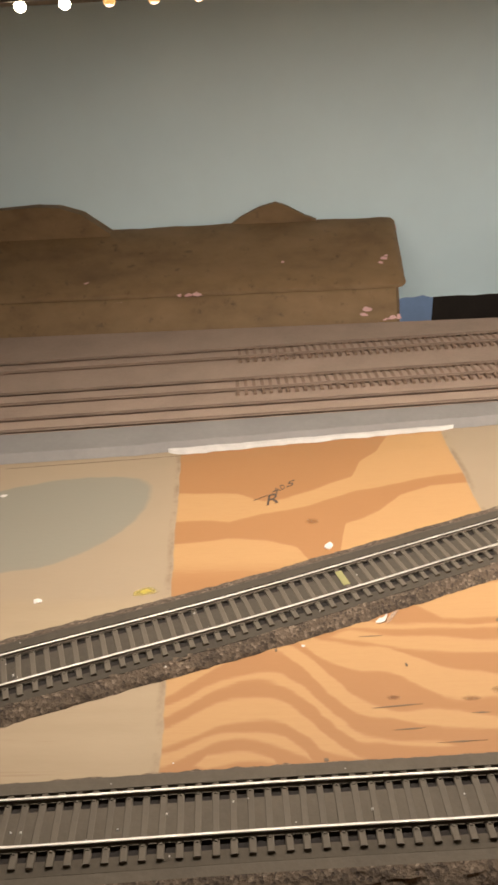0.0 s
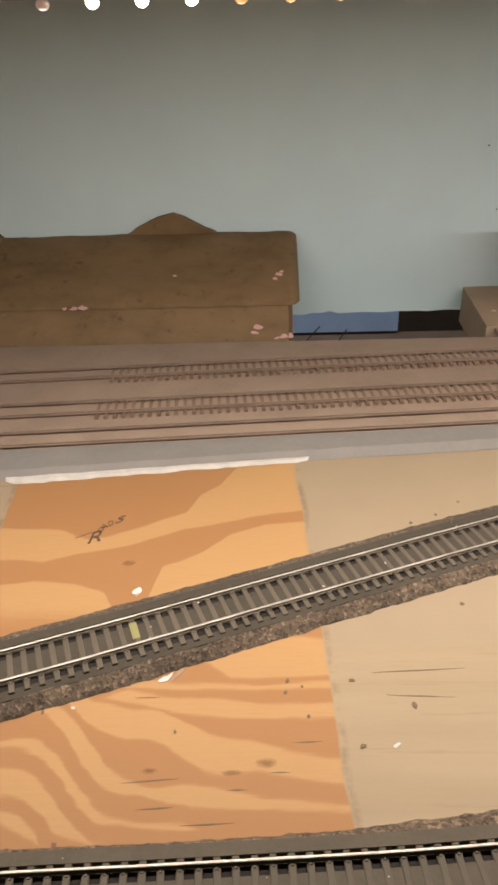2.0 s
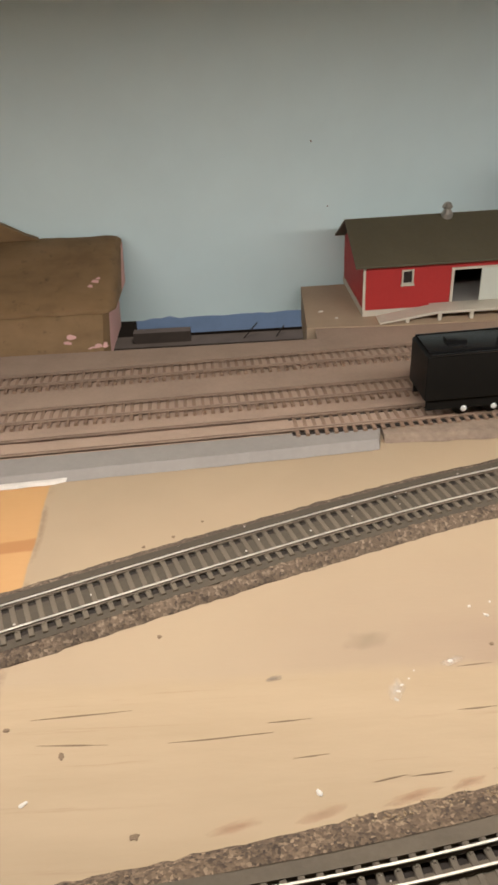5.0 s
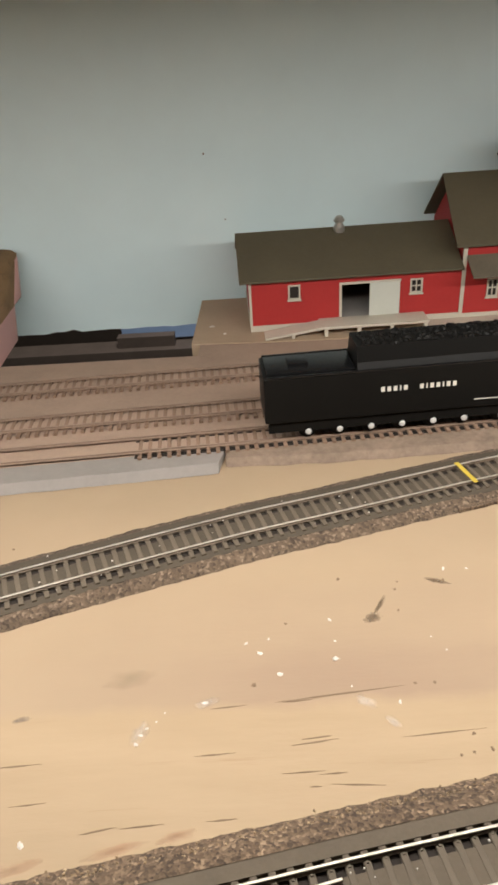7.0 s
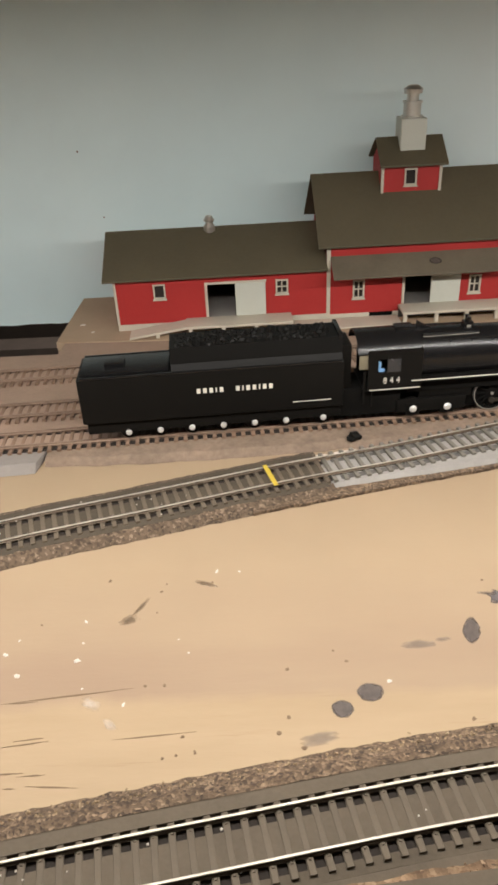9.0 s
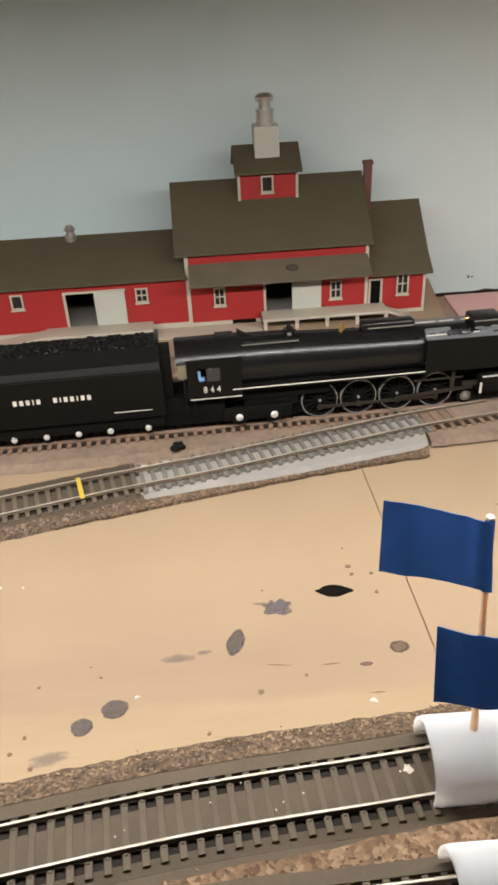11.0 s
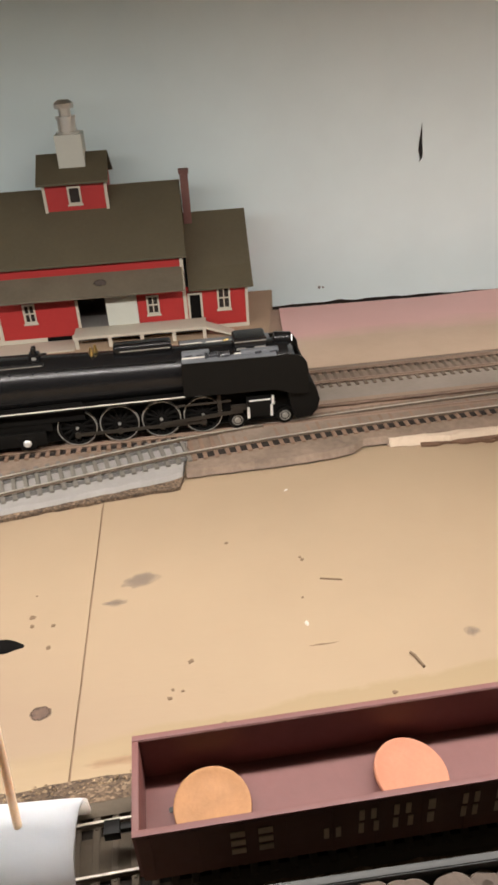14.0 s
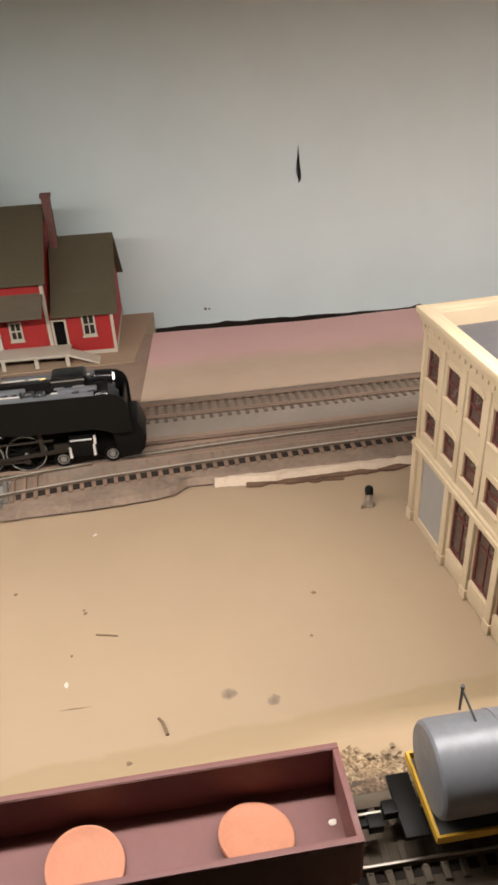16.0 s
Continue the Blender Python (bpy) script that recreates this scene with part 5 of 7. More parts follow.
def locomotive():
    lo = thing("steam_locomotive", LOCO_POSE, "black model steam locomotive with white stripes on the main track", "locomotive")
    # boiler barrel: tapered from firebox to smokebox
    bm = bmesh.new()
    prof = [(-49, 15.9, 47.9), (-20, 15.6, 47.6), (10, 15.0, 47.0), (40, 14.4, 46.4), (65, 14.2, 46.2), (95, 14.0, 46.0), (128, 13.8, 45.6)]
    seg = 40
    rings = []
    for u, r, c in prof:
        rings.append([bm.verts.new((u * K, r * math.cos(2 * math.pi * k / seg) * K, (c + r * math.sin(2 * math.pi * k / seg)) * K)) for k in range(seg)])
    for a, b in zip(rings, rings[1:]):
        for k in range(seg):
            bm.faces.new((a[k], b[k], b[(k + 1) % seg], a[(k + 1) % seg]))
    bm.faces.new(rings[0])
    bm.faces.new(rings[-1][::-1])
    part("boiler", bm, MAT_BLACK, lo, "satin black boiler")
    for u, r, c in ((-22, 15.85, 47.6), (4, 15.35, 47.1), (24, 14.95, 46.8), (46, 14.55, 46.35), (62, 14.45, 46.2)):
        bm = bmesh.new()
        mmcyl(bm, (u - 0.4, 0, c), (u + 0.4, 0, c), r, seg=40)
        part("boiler_band", bm, MAT_BLACK, lo)
    bm = bmesh.new()
    for v in (-7.2, 7.2):
        mmcyl(bm, (-47, v, 61.6), (-12, v, 61.0), 1.3, seg=10)
        mmcyl(bm, (-47, v * 1.45, 59.3), (62, v * 1.45, 56.2), 0.55, seg=8)
    part("casing_rib", bm, MAT_BLACKSIDE, lo)
    part("top_stripe", mmboxes((-47.5, -13, -9.0, -8.5, 61.05, 61.4)), MAT_TYRE, lo, "thin pale casing edge")
    bm = bmesh.new()
    for i, u in enumerate(range(-44, 60, 13)):
        mmcyl(bm, (u, -10.6, 58.6 - i * 0.28), (u, -11.8, 58.8 - i * 0.28), 0.7, seg=8)
    part("handrail_post", bm, MAT_GUNMETAL, lo)
    # lower firebox and frame
    part("frame", mmboxes((-60, 130, -7.3, 7.3, 10.6, 35), (-56, 6, -12, 12, 26, 38), bevel=0.3), MAT_COALBLACK, lo)
    part("drawbar_casing", mmboxes((-99, -60, -12.5, 12.5, 12.5, 31), bevel=0.8), MAT_COALBLACK, lo)
    part("ash_pan", mmboxes((-48, -14, -11, 11, 20, 31), bevel=0.6), MAT_BLACKSIDE, lo)
    # running board with stripe on both sides
    for s in (-1, 1):
        y0, y1 = (s * 16.6, s * 9.0) if s < 0 else (s * 9.0, s * 16.6)
        part("running_board", mmboxes((-55, 66, y0, y1, 34.6, 36.2), bevel=0.15), MAT_BLACKSIDE, lo)
        part("side_stripe", mmboxes((-55, 65.5, s * 16.9 - 0.15, s * 16.9 + 0.15, 36.1, 36.75)), MAT_WHITELINE, lo, "white running-board stripe")
        part("cab_stripe", mmboxes((-81, -49.5, s * 16.9 - 0.15, s * 16.9 + 0.15, 31.5, 32.1)), MAT_WHITELINE, lo, "white stripe below the cab")
        # skirt: a rounded side panel over the cylinders
        bm = bmesh.new()
        pts = [(65, 36.6), (65, 57.2), (128, 56.5), (132.4, 55.8), (135.6, 53.8), (137.6, 50.4), (138.3, 46), (138.4, 40), (138.4, 31), (128, 31.4), (121, 34.5), (117, 35.4), (92, 35.4)]
        bm_prism(bm, [(u * K, w * K) for u, w in pts], (s * 16.8 - 0.6) * K, (s * 16.8 + 0.6) * K, "y")
        part("side_skirt", bm, MAT_BLACKSIDE, lo, "flat black side skirt", smooth=False)
        bm = bmesh.new()
        mmbox(bm, 65.5, 120, min(s * 10.5, s * 16.9), max(s * 10.5, s * 16.9), 56.0, 57.2)
        bm_bevel(bm, 0.0002)
        part("walkway", bm, MAT_WALKWAY, lo, "walkway plate with its highlight painted grey")
        for a, b in ((66, 79), (81.5, 91), (96, 117)):
            part("walkway_trim", mmboxes((a, b, s * 10.6 - 0.25, s * 10.6 + 0.25, 57.25, 57.9)), MAT_WHITELINE, lo, "thin white strip along the walkway edge")
        bm = mmboxes((101.3, 116.2, s * 13.5 - 4.2, s * 13.5 + 4.2, 18.2, 30.0), bevel=1.2)
        part("cylinder", bm, MAT_BLACKSIDE, lo)
        ch = bmesh.new()
        mmcyl(ch, (102.5, s * 18.0, 29.6), (115.0, s * 18.0, 29.6), 0.55, seg=8)
        for u, z0, z1 in ((101.8, 18.5, 25.5), (115.6, 18.8, 26.0), (116.6, 26.5, 31.8)):
            mmcyl(ch, (u, s * 18.0, z0), (u, s * 18.0, z1), 0.95, 0.7, seg=10)
        part("cylinder_trim", ch, MAT_CHROME, lo, "bright chrome cylinder trim")
        # rods
        rod = bmesh.new()
        mmbox(rod, -1, 76.5, s * 10.9 - 0.5, s * 10.9 + 0.5, 14.4, 16.4)
        for u in (0, 25, 50, 75):
            mmcyl(rod, (u, s * 10.3, 15.4), (u, s * 11.7, 15.4), 1.9, seg=14)
        part("side_rod", rod, MAT_ROD, lo, "dull brownish side rod")
        mr = bmesh.new()
        a = Matrix.Translation((75 * K, s * 12.2 * K, 19.0 * K)) @ Matrix.Rotation(radians(-4), 4, "Y")
        bm_box(mr, -0.026, 0.024, -0.0005, 0.0005, -0.0011, 0.0011, a)
        mmbox(mr, 92, 103, s * 12.2 - 1.2, s * 12.2 + 1.2, 21.8, 24.6)
        mmbox(mr, 60, 92, s * 12.0 - 0.4, s * 12.0 + 0.4, 27.5, 28.6)
        mmbox(mr, 84, 86.4, s * 12.0 - 0.6, s * 12.0 + 0.6, 20, 33)
        part("main_rod", mr, MAT_ROD, lo, "dull brownish main rod")
        for u in (0, 25, 50, 75):
            spoked_wheel(lo, u, s, 19.7, 11.7)
    for u in (124.8, 95.6):
        w = disc_wheel(lo, u, 8.6, 13.4, 5.5, "leading_wheel")
        hb = bmesh.new()
        for s in (-1, 1):
            mmcyl(hb, (u, s * 10.0, 13.4), (u, s * 11.2, 13.4), 2.2, 1.6, seg=14)
        part("hub", hb, MAT_TYRE, w)
        for s in (-1, 1):
            rg = bmesh.new()
            seg, ring = 28, []
            for k in range(seg):
                a = 2 * math.pi * k / seg
                ring.append([rg.verts.new(((u + q * math.cos(a)) * K, s * (9.8 + h) * K, (13.4 + q * math.sin(a)) * K)) for q, h in ((3.4, 0.4), (3.3, 0.75), (2.8, 0.75), (2.7, 0.4))])
            for a, b in zip(ring, ring[1:] + ring[:1]):
                for i in range(4):
                    rg.faces.new((a[i], a[(i + 1) % 4], b[(i + 1) % 4], b[i]))
            part("tyre", rg, MAT_TYRE, w, "bright steel tyre")
    for u in (-51.6, -29.6):
        disc_wheel(lo, u, 8.6, 14.4, 6.5, "trailing_wheel")
    for s in (-1, 1):
        tr = mmboxes((-62, -18, s * 12.4 - 0.9, s * 12.4 + 0.9, 12.5, 21.5), (-56, -47, s * 12.6 - 1.2, s * 12.6 + 1.2, 10.5, 19), (-34, -25, s * 12.6 - 1.2, s * 12.6 + 1.2, 10.5, 19), bevel=0.7)
        fr = part("truck_frame", tr, MAT_BLACKSIDE, lo)
        for u in (-51.6, -29.6):
            c = bmesh.new()
            mmcyl(c, (u, s * 13.4, 14.9), (u, s * 14.2, 14.9), 2.5, 2.35, seg=18)
            mmcyl(c, (u, s * 14.2, 14.9), (u, s * 15.0, 14.9), 2.35, 1.7, seg=18)
            mmcyl(c, (u, s * 15.0, 14.9), (u, s * 15.4, 14.9), 1.7, 0.6, seg=18)
            part("axle_cap", c, MAT_CHROME, fr, "bright round axle cap")
    # cab
    for s in (-1, 1):
        bm = bmesh.new()
        holed_wall(bm, -82, -49, 31.0, 57.5, s * 16.4 - 0.5, s * 16.4 + 0.5, [(-76, -70.6, 43.2, 52.0)])
        part("cab_side", bm, MAT_BLACKSIDE, lo, "flat black cab side", smooth=False)
    part("cab_front", mmboxes((-50, -49, -16, 16, 31, 58)), MAT_BLACKSIDE, lo, smooth=False)
    part("cab_shutter", mmboxes((-70.2, -62.2, -17.3, -16.9, 43.4, 52.0)), MAT_GUNMETAL, lo, "dark grey sliding cab window")
    bm = bmesh.new()
    arc = [(17.2 * math.sin(radians(a)), 50.2 + 14.6 * math.cos(radians(a))) for a in range(-68, 69, 8)]
    inner = [(v * 0.94, w - 1.0) for v, w in arc[::-1]]
    bm_prism(bm, [(v * K, w * K) for v, w in arc + inner], -88 * K, -48.6 * K, "x")
    part("cab_roof", bm, MAT_BLACK, lo, "curved satin black cab roof")
    part("roof_hatch", mmboxes((-63, -52, -4.5, 4.5, 64.2, 66.0), bevel=0.4), MAT_BLACK, lo)
    bm = bmesh.new()
    bm_prism(bm, [(u * K, w * K) for u, w in ((-49.5, 62.5), (-38.5, 63.0), (-44, 65.2), (-49.5, 68.6))], -1.2 * K, 1.2 * K, "y")
    part("vent_scoop", bm, MAT_BLACK, lo, smooth=False)
    part("cab_floor", mmboxes((-84, -49, -15.8, 15.8, 30.2, 31.4)), MAT_BLACKSIDE, lo)
    part("cab_curtain", mmboxes((-87.4, -80.5, -16.0, -15.3, 45.6, 54.6), bevel=0.2), MAT_BEIGE, lo, "beige rear cab curtain")
    part("cab_ladder", mmboxes((-84.5, -83.0, -15.6, -14.8, 22, 44), (-79.0, -78.2, -15.6, -14.8, 20, 31)), MAT_BLACKSIDE, lo)
    # Blocky stand-in added for the little blue figure in the cab.
    part("cab_figure", mmboxes((-75.4, -73.6, -15.0, -13.2, 43.5, 49.5), (-75.0, -71.4, -15.2, -13.0, 42.6, 44.8), bevel=0.4), MAT_BLUE, lo, "plain blue shape for the small figure behind the window")
    label_text("844", 6.4 * K, MAT_WHITELINE, lo, pose(-72.6 * K, -17.0 * K, 35.9 * K, 90, 0, 0) @ Matrix.Diagonal((0.72, 0.90, 1, 1)), name="cab_number", spacing=1.75)
    # top fittings
    bm = bmesh.new()
    mmbox(bm, 27, 61, -4.4, 4.4, 59.5, 66.6)
    bm_bevel(bm, 0.0030, 4)
    part("sand_dome", bm, MAT_BLACK, lo, "long rounded sand dome")
    part("dome_rail", mmboxes((31, 60, -4.9, -4.4, 62.8, 63.3)), MAT_TYRE, lo)
    bm = bmesh.new()
    for v in (-2.2, 1.4):
        mmcyl(bm, (16 + v * 0.6, v, 60.0), (16 + v * 0.6, v, 66.6), 1.15, 0.75, seg=12)
        mmcyl(bm, (16 + v * 0.6, v, 62.5), (16 + v * 0.6, v, 63.6), 1.5, seg=12)
    part("safety_valve", bm, MAT_BRASS, lo, "pair of polished brass safety valves")
    bm = mmboxes((-20.5, -14.6, -2.8, 2.8, 62.0, 66.0), bevel=0.5)
    for v in (-1.6, 1.6):
        mmcyl(bm, (-17.5, v, 66), (-17.5, v, 69.2), 1.3, seg=10)
    part("turret", bm, MAT_BLACK, lo)
    part("turret_tag", mmboxes((-18.8, -16.4, -3.2, -2.8, 62.6, 64.2)), MAT_TYRE, lo)
    bm = mmboxes((96.5, 116, -7.5, 7.5, 57, 65.0))
    bm_bevel(bm, 0.0022, 3)
    part("stack_casing", bm, MAT_BLACK, lo, "boxy smokestack casing")
    # The two lower strips paint the pale crescent highlights on the casing.
    part("stack_rail_and_glints", mmboxes((97, 115.5, -8.1, -7.6, 62.9, 63.4), (98, 103.5, -8.4, -7.6, 58.3, 59.3), (108.5, 115, -8.4, -7.6, 58.6, 59.6)), MAT_TYRE, lo)
    bm = bmesh.new()
    mmcyl(bm, (91.0, -5.0, 64.0), (94.0, -5.0, 64.8), 0.7, 0.5, seg=10)
    part("whistle", bm, MAT_BRASS, lo, "brass whistle")
    for u, v, w, r in ((70, -8, 57.4, 2.2), (76, -9, 57.2, 1.6), (84, -9.5, 57.2, 2.4), (91, -10.5, 57.0, 2.6), (110, -11, 57.0, 2.0), (119, -10.5, 56.8, 2.2)):
        bm = bmesh.new()
        mmcyl(bm, (u - r, v, w), (u + r, v, w + 0.4), r * 0.9, seg=12)
        part("air_pump", bm, MAT_GUNMETAL, lo, "small grey boiler fitting")
    for u in (80, 87):
        bm = bmesh.new()
        mmcyl(bm, (u, -12, 57), (u, -12, 60.5), 0.9, seg=8)
        part("pipe_stub", bm, MAT_GUNMETAL, lo)
    part("smokebox_panel", mmboxes((66, 82, -9.6, -6.0, 56.8, 60.6), (100, 122, -12.2, -8.0, 56.8, 59.2), bevel=0.8), MAT_WALKWAY, lo)
    bm = bmesh.new()
    mmcyl(bm, (128, 0, 45.6), (131.5, 0, 45.6), 13.0, 9.0, seg=36)
    mmcyl(bm, (131.5, 0, 45.6), (133, 0, 45.6), 6, 4.5, seg=24)
    part("smokebox_front", bm, MAT_GUNMETAL, lo)
    hl = bmesh.new()
    mmcyl(hl, (121, 0, 60.0), (131.0, 0, 59.6), 4.3, 3.6, seg=20)
    mmbox(hl, 120, 128, -3, 3, 56.5, 60)
    h = part("headlight", hl, MAT_BLACK, lo)
    ln = bmesh.new()
    mmcyl(ln, (131.0, 0, 59.6), (131.8, 0, 59.6), 2.4, 1.8, seg=18)
    part("lens", ln, MAT_HEADLIGHT, h, "lit headlight lens")
    bm = bmesh.new()
    bm_prism(bm, [(u * K, w * K) for u, w in ((126, 33), (137.5, 36), (142.0, 35.2), (144.3, 30), (146.0, 23.5), (144.5, 17), (141, 12.6), (131, 12.0), (128, 20))], -13.5 * K, 13.5 * K, "y")
    bm_bevel(bm, 0.0010, 2)
    part("pilot", bm, MAT_BLACKSIDE, lo, "rounded black pilot")
    bm = bmesh.new()
    bm_prism(bm, [(v * K, w * K) for v, w in ((-16.8, 31), (16.8, 31), (16.2, 44), (11, 50), (-11, 50), (-16.2, 44))], 135.6 * K, 136.6 * K, "x")
    part("front_apron", bm, MAT_BLACKSIDE, lo, smooth=False)


def tender():
    te = thing("locomotive_tender", LOCO_POSE, "black model tender with white stripe coupled behind the locomotive", "tender")
    bm = mmboxes((-256, -96.5, -16.6, 16.6, 22.5, 52.5))
    bm_bevel(bm, 0.0012, 3)
    part("tank", bm, MAT_BLACKSIDE, te, "flat black tender tank")
    bm = bmesh.new()
    bm_prism(bm, [(v * K, w * K) for v, w in ((-16.2, 52.4), (16.2, 52.4), (13.4, 57.2), (11.0, 66.6), (-11.0, 66.6), (-13.4, 57.2))], -200 * K, -97.5 * K, "x")
    part("coal_bunker", bm, MAT_BLACKSIDE, te, "raised coal bunker sides", smooth=False)
    bm = bmesh.new()
    rnd = random.Random(5)
    for _ in range(330):
        r = rnd.uniform(1.2, 2.6)
        m = Matrix.Translation((rnd.uniform(-196, -104) * K, rnd.uniform(-9.6, 9.6) * K, 66.2 * K)) @ Euler((rnd.random() * 3, rnd.random() * 3, 0)).to_matrix().to_4x4()
        bmesh.ops.create_icosphere(bm, subdivisions=1, radius=r * K, matrix=m)
    part("coal", bm, MAT_BLACKSIDE, te, smooth=False)
    part("deck_edge", mmboxes((-254, -98, -16.9, -15.4, 52.2, 53.6), (-254, -98, 15.4, 16.9, 52.2, 53.6), bevel=0.3), MAT_BLACK, te, "glossy black strip along the tank edge")
    part("bunker_bulkhead", mmboxes((-99.5, -97.0, -11.6, 11.6, 53, 68.4), bevel=0.4), MAT_BLACK, te)
    part("rear_deck", mmboxes((-254, -201, -13, 13, 52.5, 54.2), (-240, -228, -5, 5, 54.2, 56.5), bevel=0.5), MAT_BLACK, te)
    for s in (-1, 1):
        part("side_stripe", mmboxes((-128, -104.5, s * 16.75 - 0.12, s * 16.75 + 0.12, 27.7, 28.2)), MAT_WHITELINE, te, "thin white tender stripe")
        bars = []
        u = -140.0
        for wdt in (2.2, 2.2, 0.8, 2.2, 2.2, 0.8, 2.2, 0, 0, 2.2, 0.8, 2.2, 2.2, 2.2):
            if wdt:
                bars.append((u - wdt, u, s * 16.72 - 0.1, s * 16.72 + 0.1, 38.5, 41.6))
            u -= wdt + 1.6 if wdt else 3.0
        part("lettering_bars", mmboxes(*bars), MAT_WHITELINE, te, "row of pale lettering blocks")
        part("underframe", mmboxes((-254, -98, s * 13.2 - 1.0, s * 13.2 + 1.0, 14.5, 22.6), bevel=0.5), MAT_BLACKSIDE, te)
        for u in (-108.6, -132.0, -151.5, -171, -190.5, -210, -229.5):
            c = bmesh.new()
            mmcyl(c, (u, s * 14.2, 14.2), (u, s * 15.0, 14.2), 2.0, 1.8, seg=16)
            mmcyl(c, (u, s * 15.0, 14.2), (u, s * 15.6, 14.2), 1.8, 0.8, seg=16)
            part("axle_cap", c, MAT_CHROME, te, "bright round axle cap")
    for u in (-108.6, -132.0, -151.5, -171, -190.5, -210, -229.5):
        disc_wheel(te, u, 8.6, 13.4, 5.6)
    part("bellows", mmboxes((-97, -91, -10, 10, 24, 60), bevel=0.5), MAT_BLACKSIDE, te, "black vestibule sheet toward the cab")


railway_station()
mountain()
locomotive()
tender()


# ---------- rolling stock on the near tracks ----------
def car_truck(parent, u, z=12.6, half=9.0):
    """Two-axle truck with side frames."""
    bm = mmboxes((u - half - 3, u + half + 3, -12.6, -10.8, z - 1, z + 3), (u - half - 3, u + half + 3, 10.8, 12.6, z - 1, z + 3), (u - 2.5, u + 2.5, -11, 11, z, z + 3.2), bevel=0.4)
    t = part("truck", bm, MAT_BLACKSIDE, parent)
    for d in (-half, half):
        w = bmesh.new()
        for s in (-1, 1):
            mmcyl(w, (u + d, s * 8.6 - 1.2, z), (u + d, s * 8.6 + 1.2, z), 4.6, seg=22)
        mmcyl(w, (u + d, -8.6, z), (u + d, 8.6, z), 1.1, seg=8)
        part("wheelset", w, MAT_BLACKSIDE, t)


def coupler(parent, u, s):
    bm = mmboxes((min(u, u + s * 9), max(u, u + s * 9), -1.2, 1.2, 14.6, 16.8), (min(u + s * 6, u + s * 11), max(u + s * 6, u + s * 11), -2.6, 2.2, 13.8, 17.4), bevel=0.4)
    part("coupler", bm, MAT_BLACKSIDE, parent)


def open_car(name, m, length, width, rim, floor, mats, label):
    """Gondola body: floor, four ribbed sides with rim and underframe."""
    g = thing(name, m, label, "gondola car", "model freight cars")
    rim_mat, side_mat = mats
    h, w = length / 2, width / 2
    sec = [(-w, 15.2), (-w, rim), (-w + 1.4, rim), (-w + 1.4, floor), (w - 1.4, floor), (w - 1.4, rim), (w, rim), (w, 15.2)]
    bm = bmesh.new()
    bm_prism(bm, [(v * K, z * K) for v, z in sec], -h * K, h * K, "x")
    part("body", bm, rim_mat, g, smooth=False)
    for s in (-1, 1):
        part("end_wall", mmboxes((s * (h - 1) - 1.05, s * (h - 1) + 1.05, -w - 0.05, w + 0.05, 15.0, rim + 0.1), bevel=0.3), rim_mat, g)
        part("rim_strip", mmboxes((-h, h, s * (w - 0.15) - 1.0, s * (w - 0.15) + 1.0, rim - 0.5, rim + 0.4), bevel=0.25), rim_mat, g)
        part("side_sheet", mmboxes((-h + 1, h - 1, s * (w + 0.25) - 0.25, s * (w + 0.25) + 0.25, 13.6, rim - 1.2)), side_mat, g, "side sheet in a darker tone than the rim")
        n = 13
        for k in range(n):
            u = -h + 4 + (length - 8) * k / (n - 1)
            part("side_rib", mmboxes((u - 0.8, u + 0.8, s * (w + 0.5) - 0.3, s * (w + 0.5) + 0.3, 13.8, rim - 1.4)), side_mat, g)
        coupler(g, s * h, s)
    part("centre_sill", mmboxes((-h + 2, h - 2, -4, 4, 12.6, 15.0)), MAT_BLACKSIDE, g)
    for u in (-h + 27, h - 27):
        car_truck(g, u)
    return g


GON_LEN, GON_W = 168.0, 31.5
gon_m = pose(0.7774, -0.2950, 0.0, 0, 0, 4.4)
gondola = open_car("gondola_car", gon_m, GON_LEN, GON_W, 35.6, 18.0, (MAT_MAROON, MAT_MAROONDK), "maroon model gondola car carrying copper coins on the near track")
bars = []
for row, u0, widths in ((27.0, -19.6, (5, 5, 2, 5, 5)), (20.8, -30, (5, 6, 6, 2, 5, 2, 6))):
    u = u0
    for wd in widths:
        bars.append((u, u + wd, row))
        u += 10.3
for u, u1, row in bars:
    for a, b in (((u, u + 1.5), (u1 - 1.5, u1)) if u1 - u > 3 else ((u, u1),)):
        part("lettering_bar", mmboxes((a, b, -GON_W / 2 - 1.05, -GON_W / 2 - 0.75, row, row + 4.6)), MAT_LETTER, gondola)
for u, row in ((-57, 20.5), (-57, 24.5), (-57, 28.5), (-49, 20.5), (-49, 24.5), (-49, 28.5)):
    part("lettering_bar", mmboxes((u, u + 4.2, -GON_W / 2 - 1.05, -GON_W / 2 - 0.75, row, row + 2.4)), MAT_LETTER, gondola)
rivet = bmesh.new()
mmcyl(rivet, (-74, 1.5, 18.0), (-74, 1.5, 18.4), 0.9, seg=10)
part("floor_hole", rivet, MAT_SPOTBLACK, gondola)


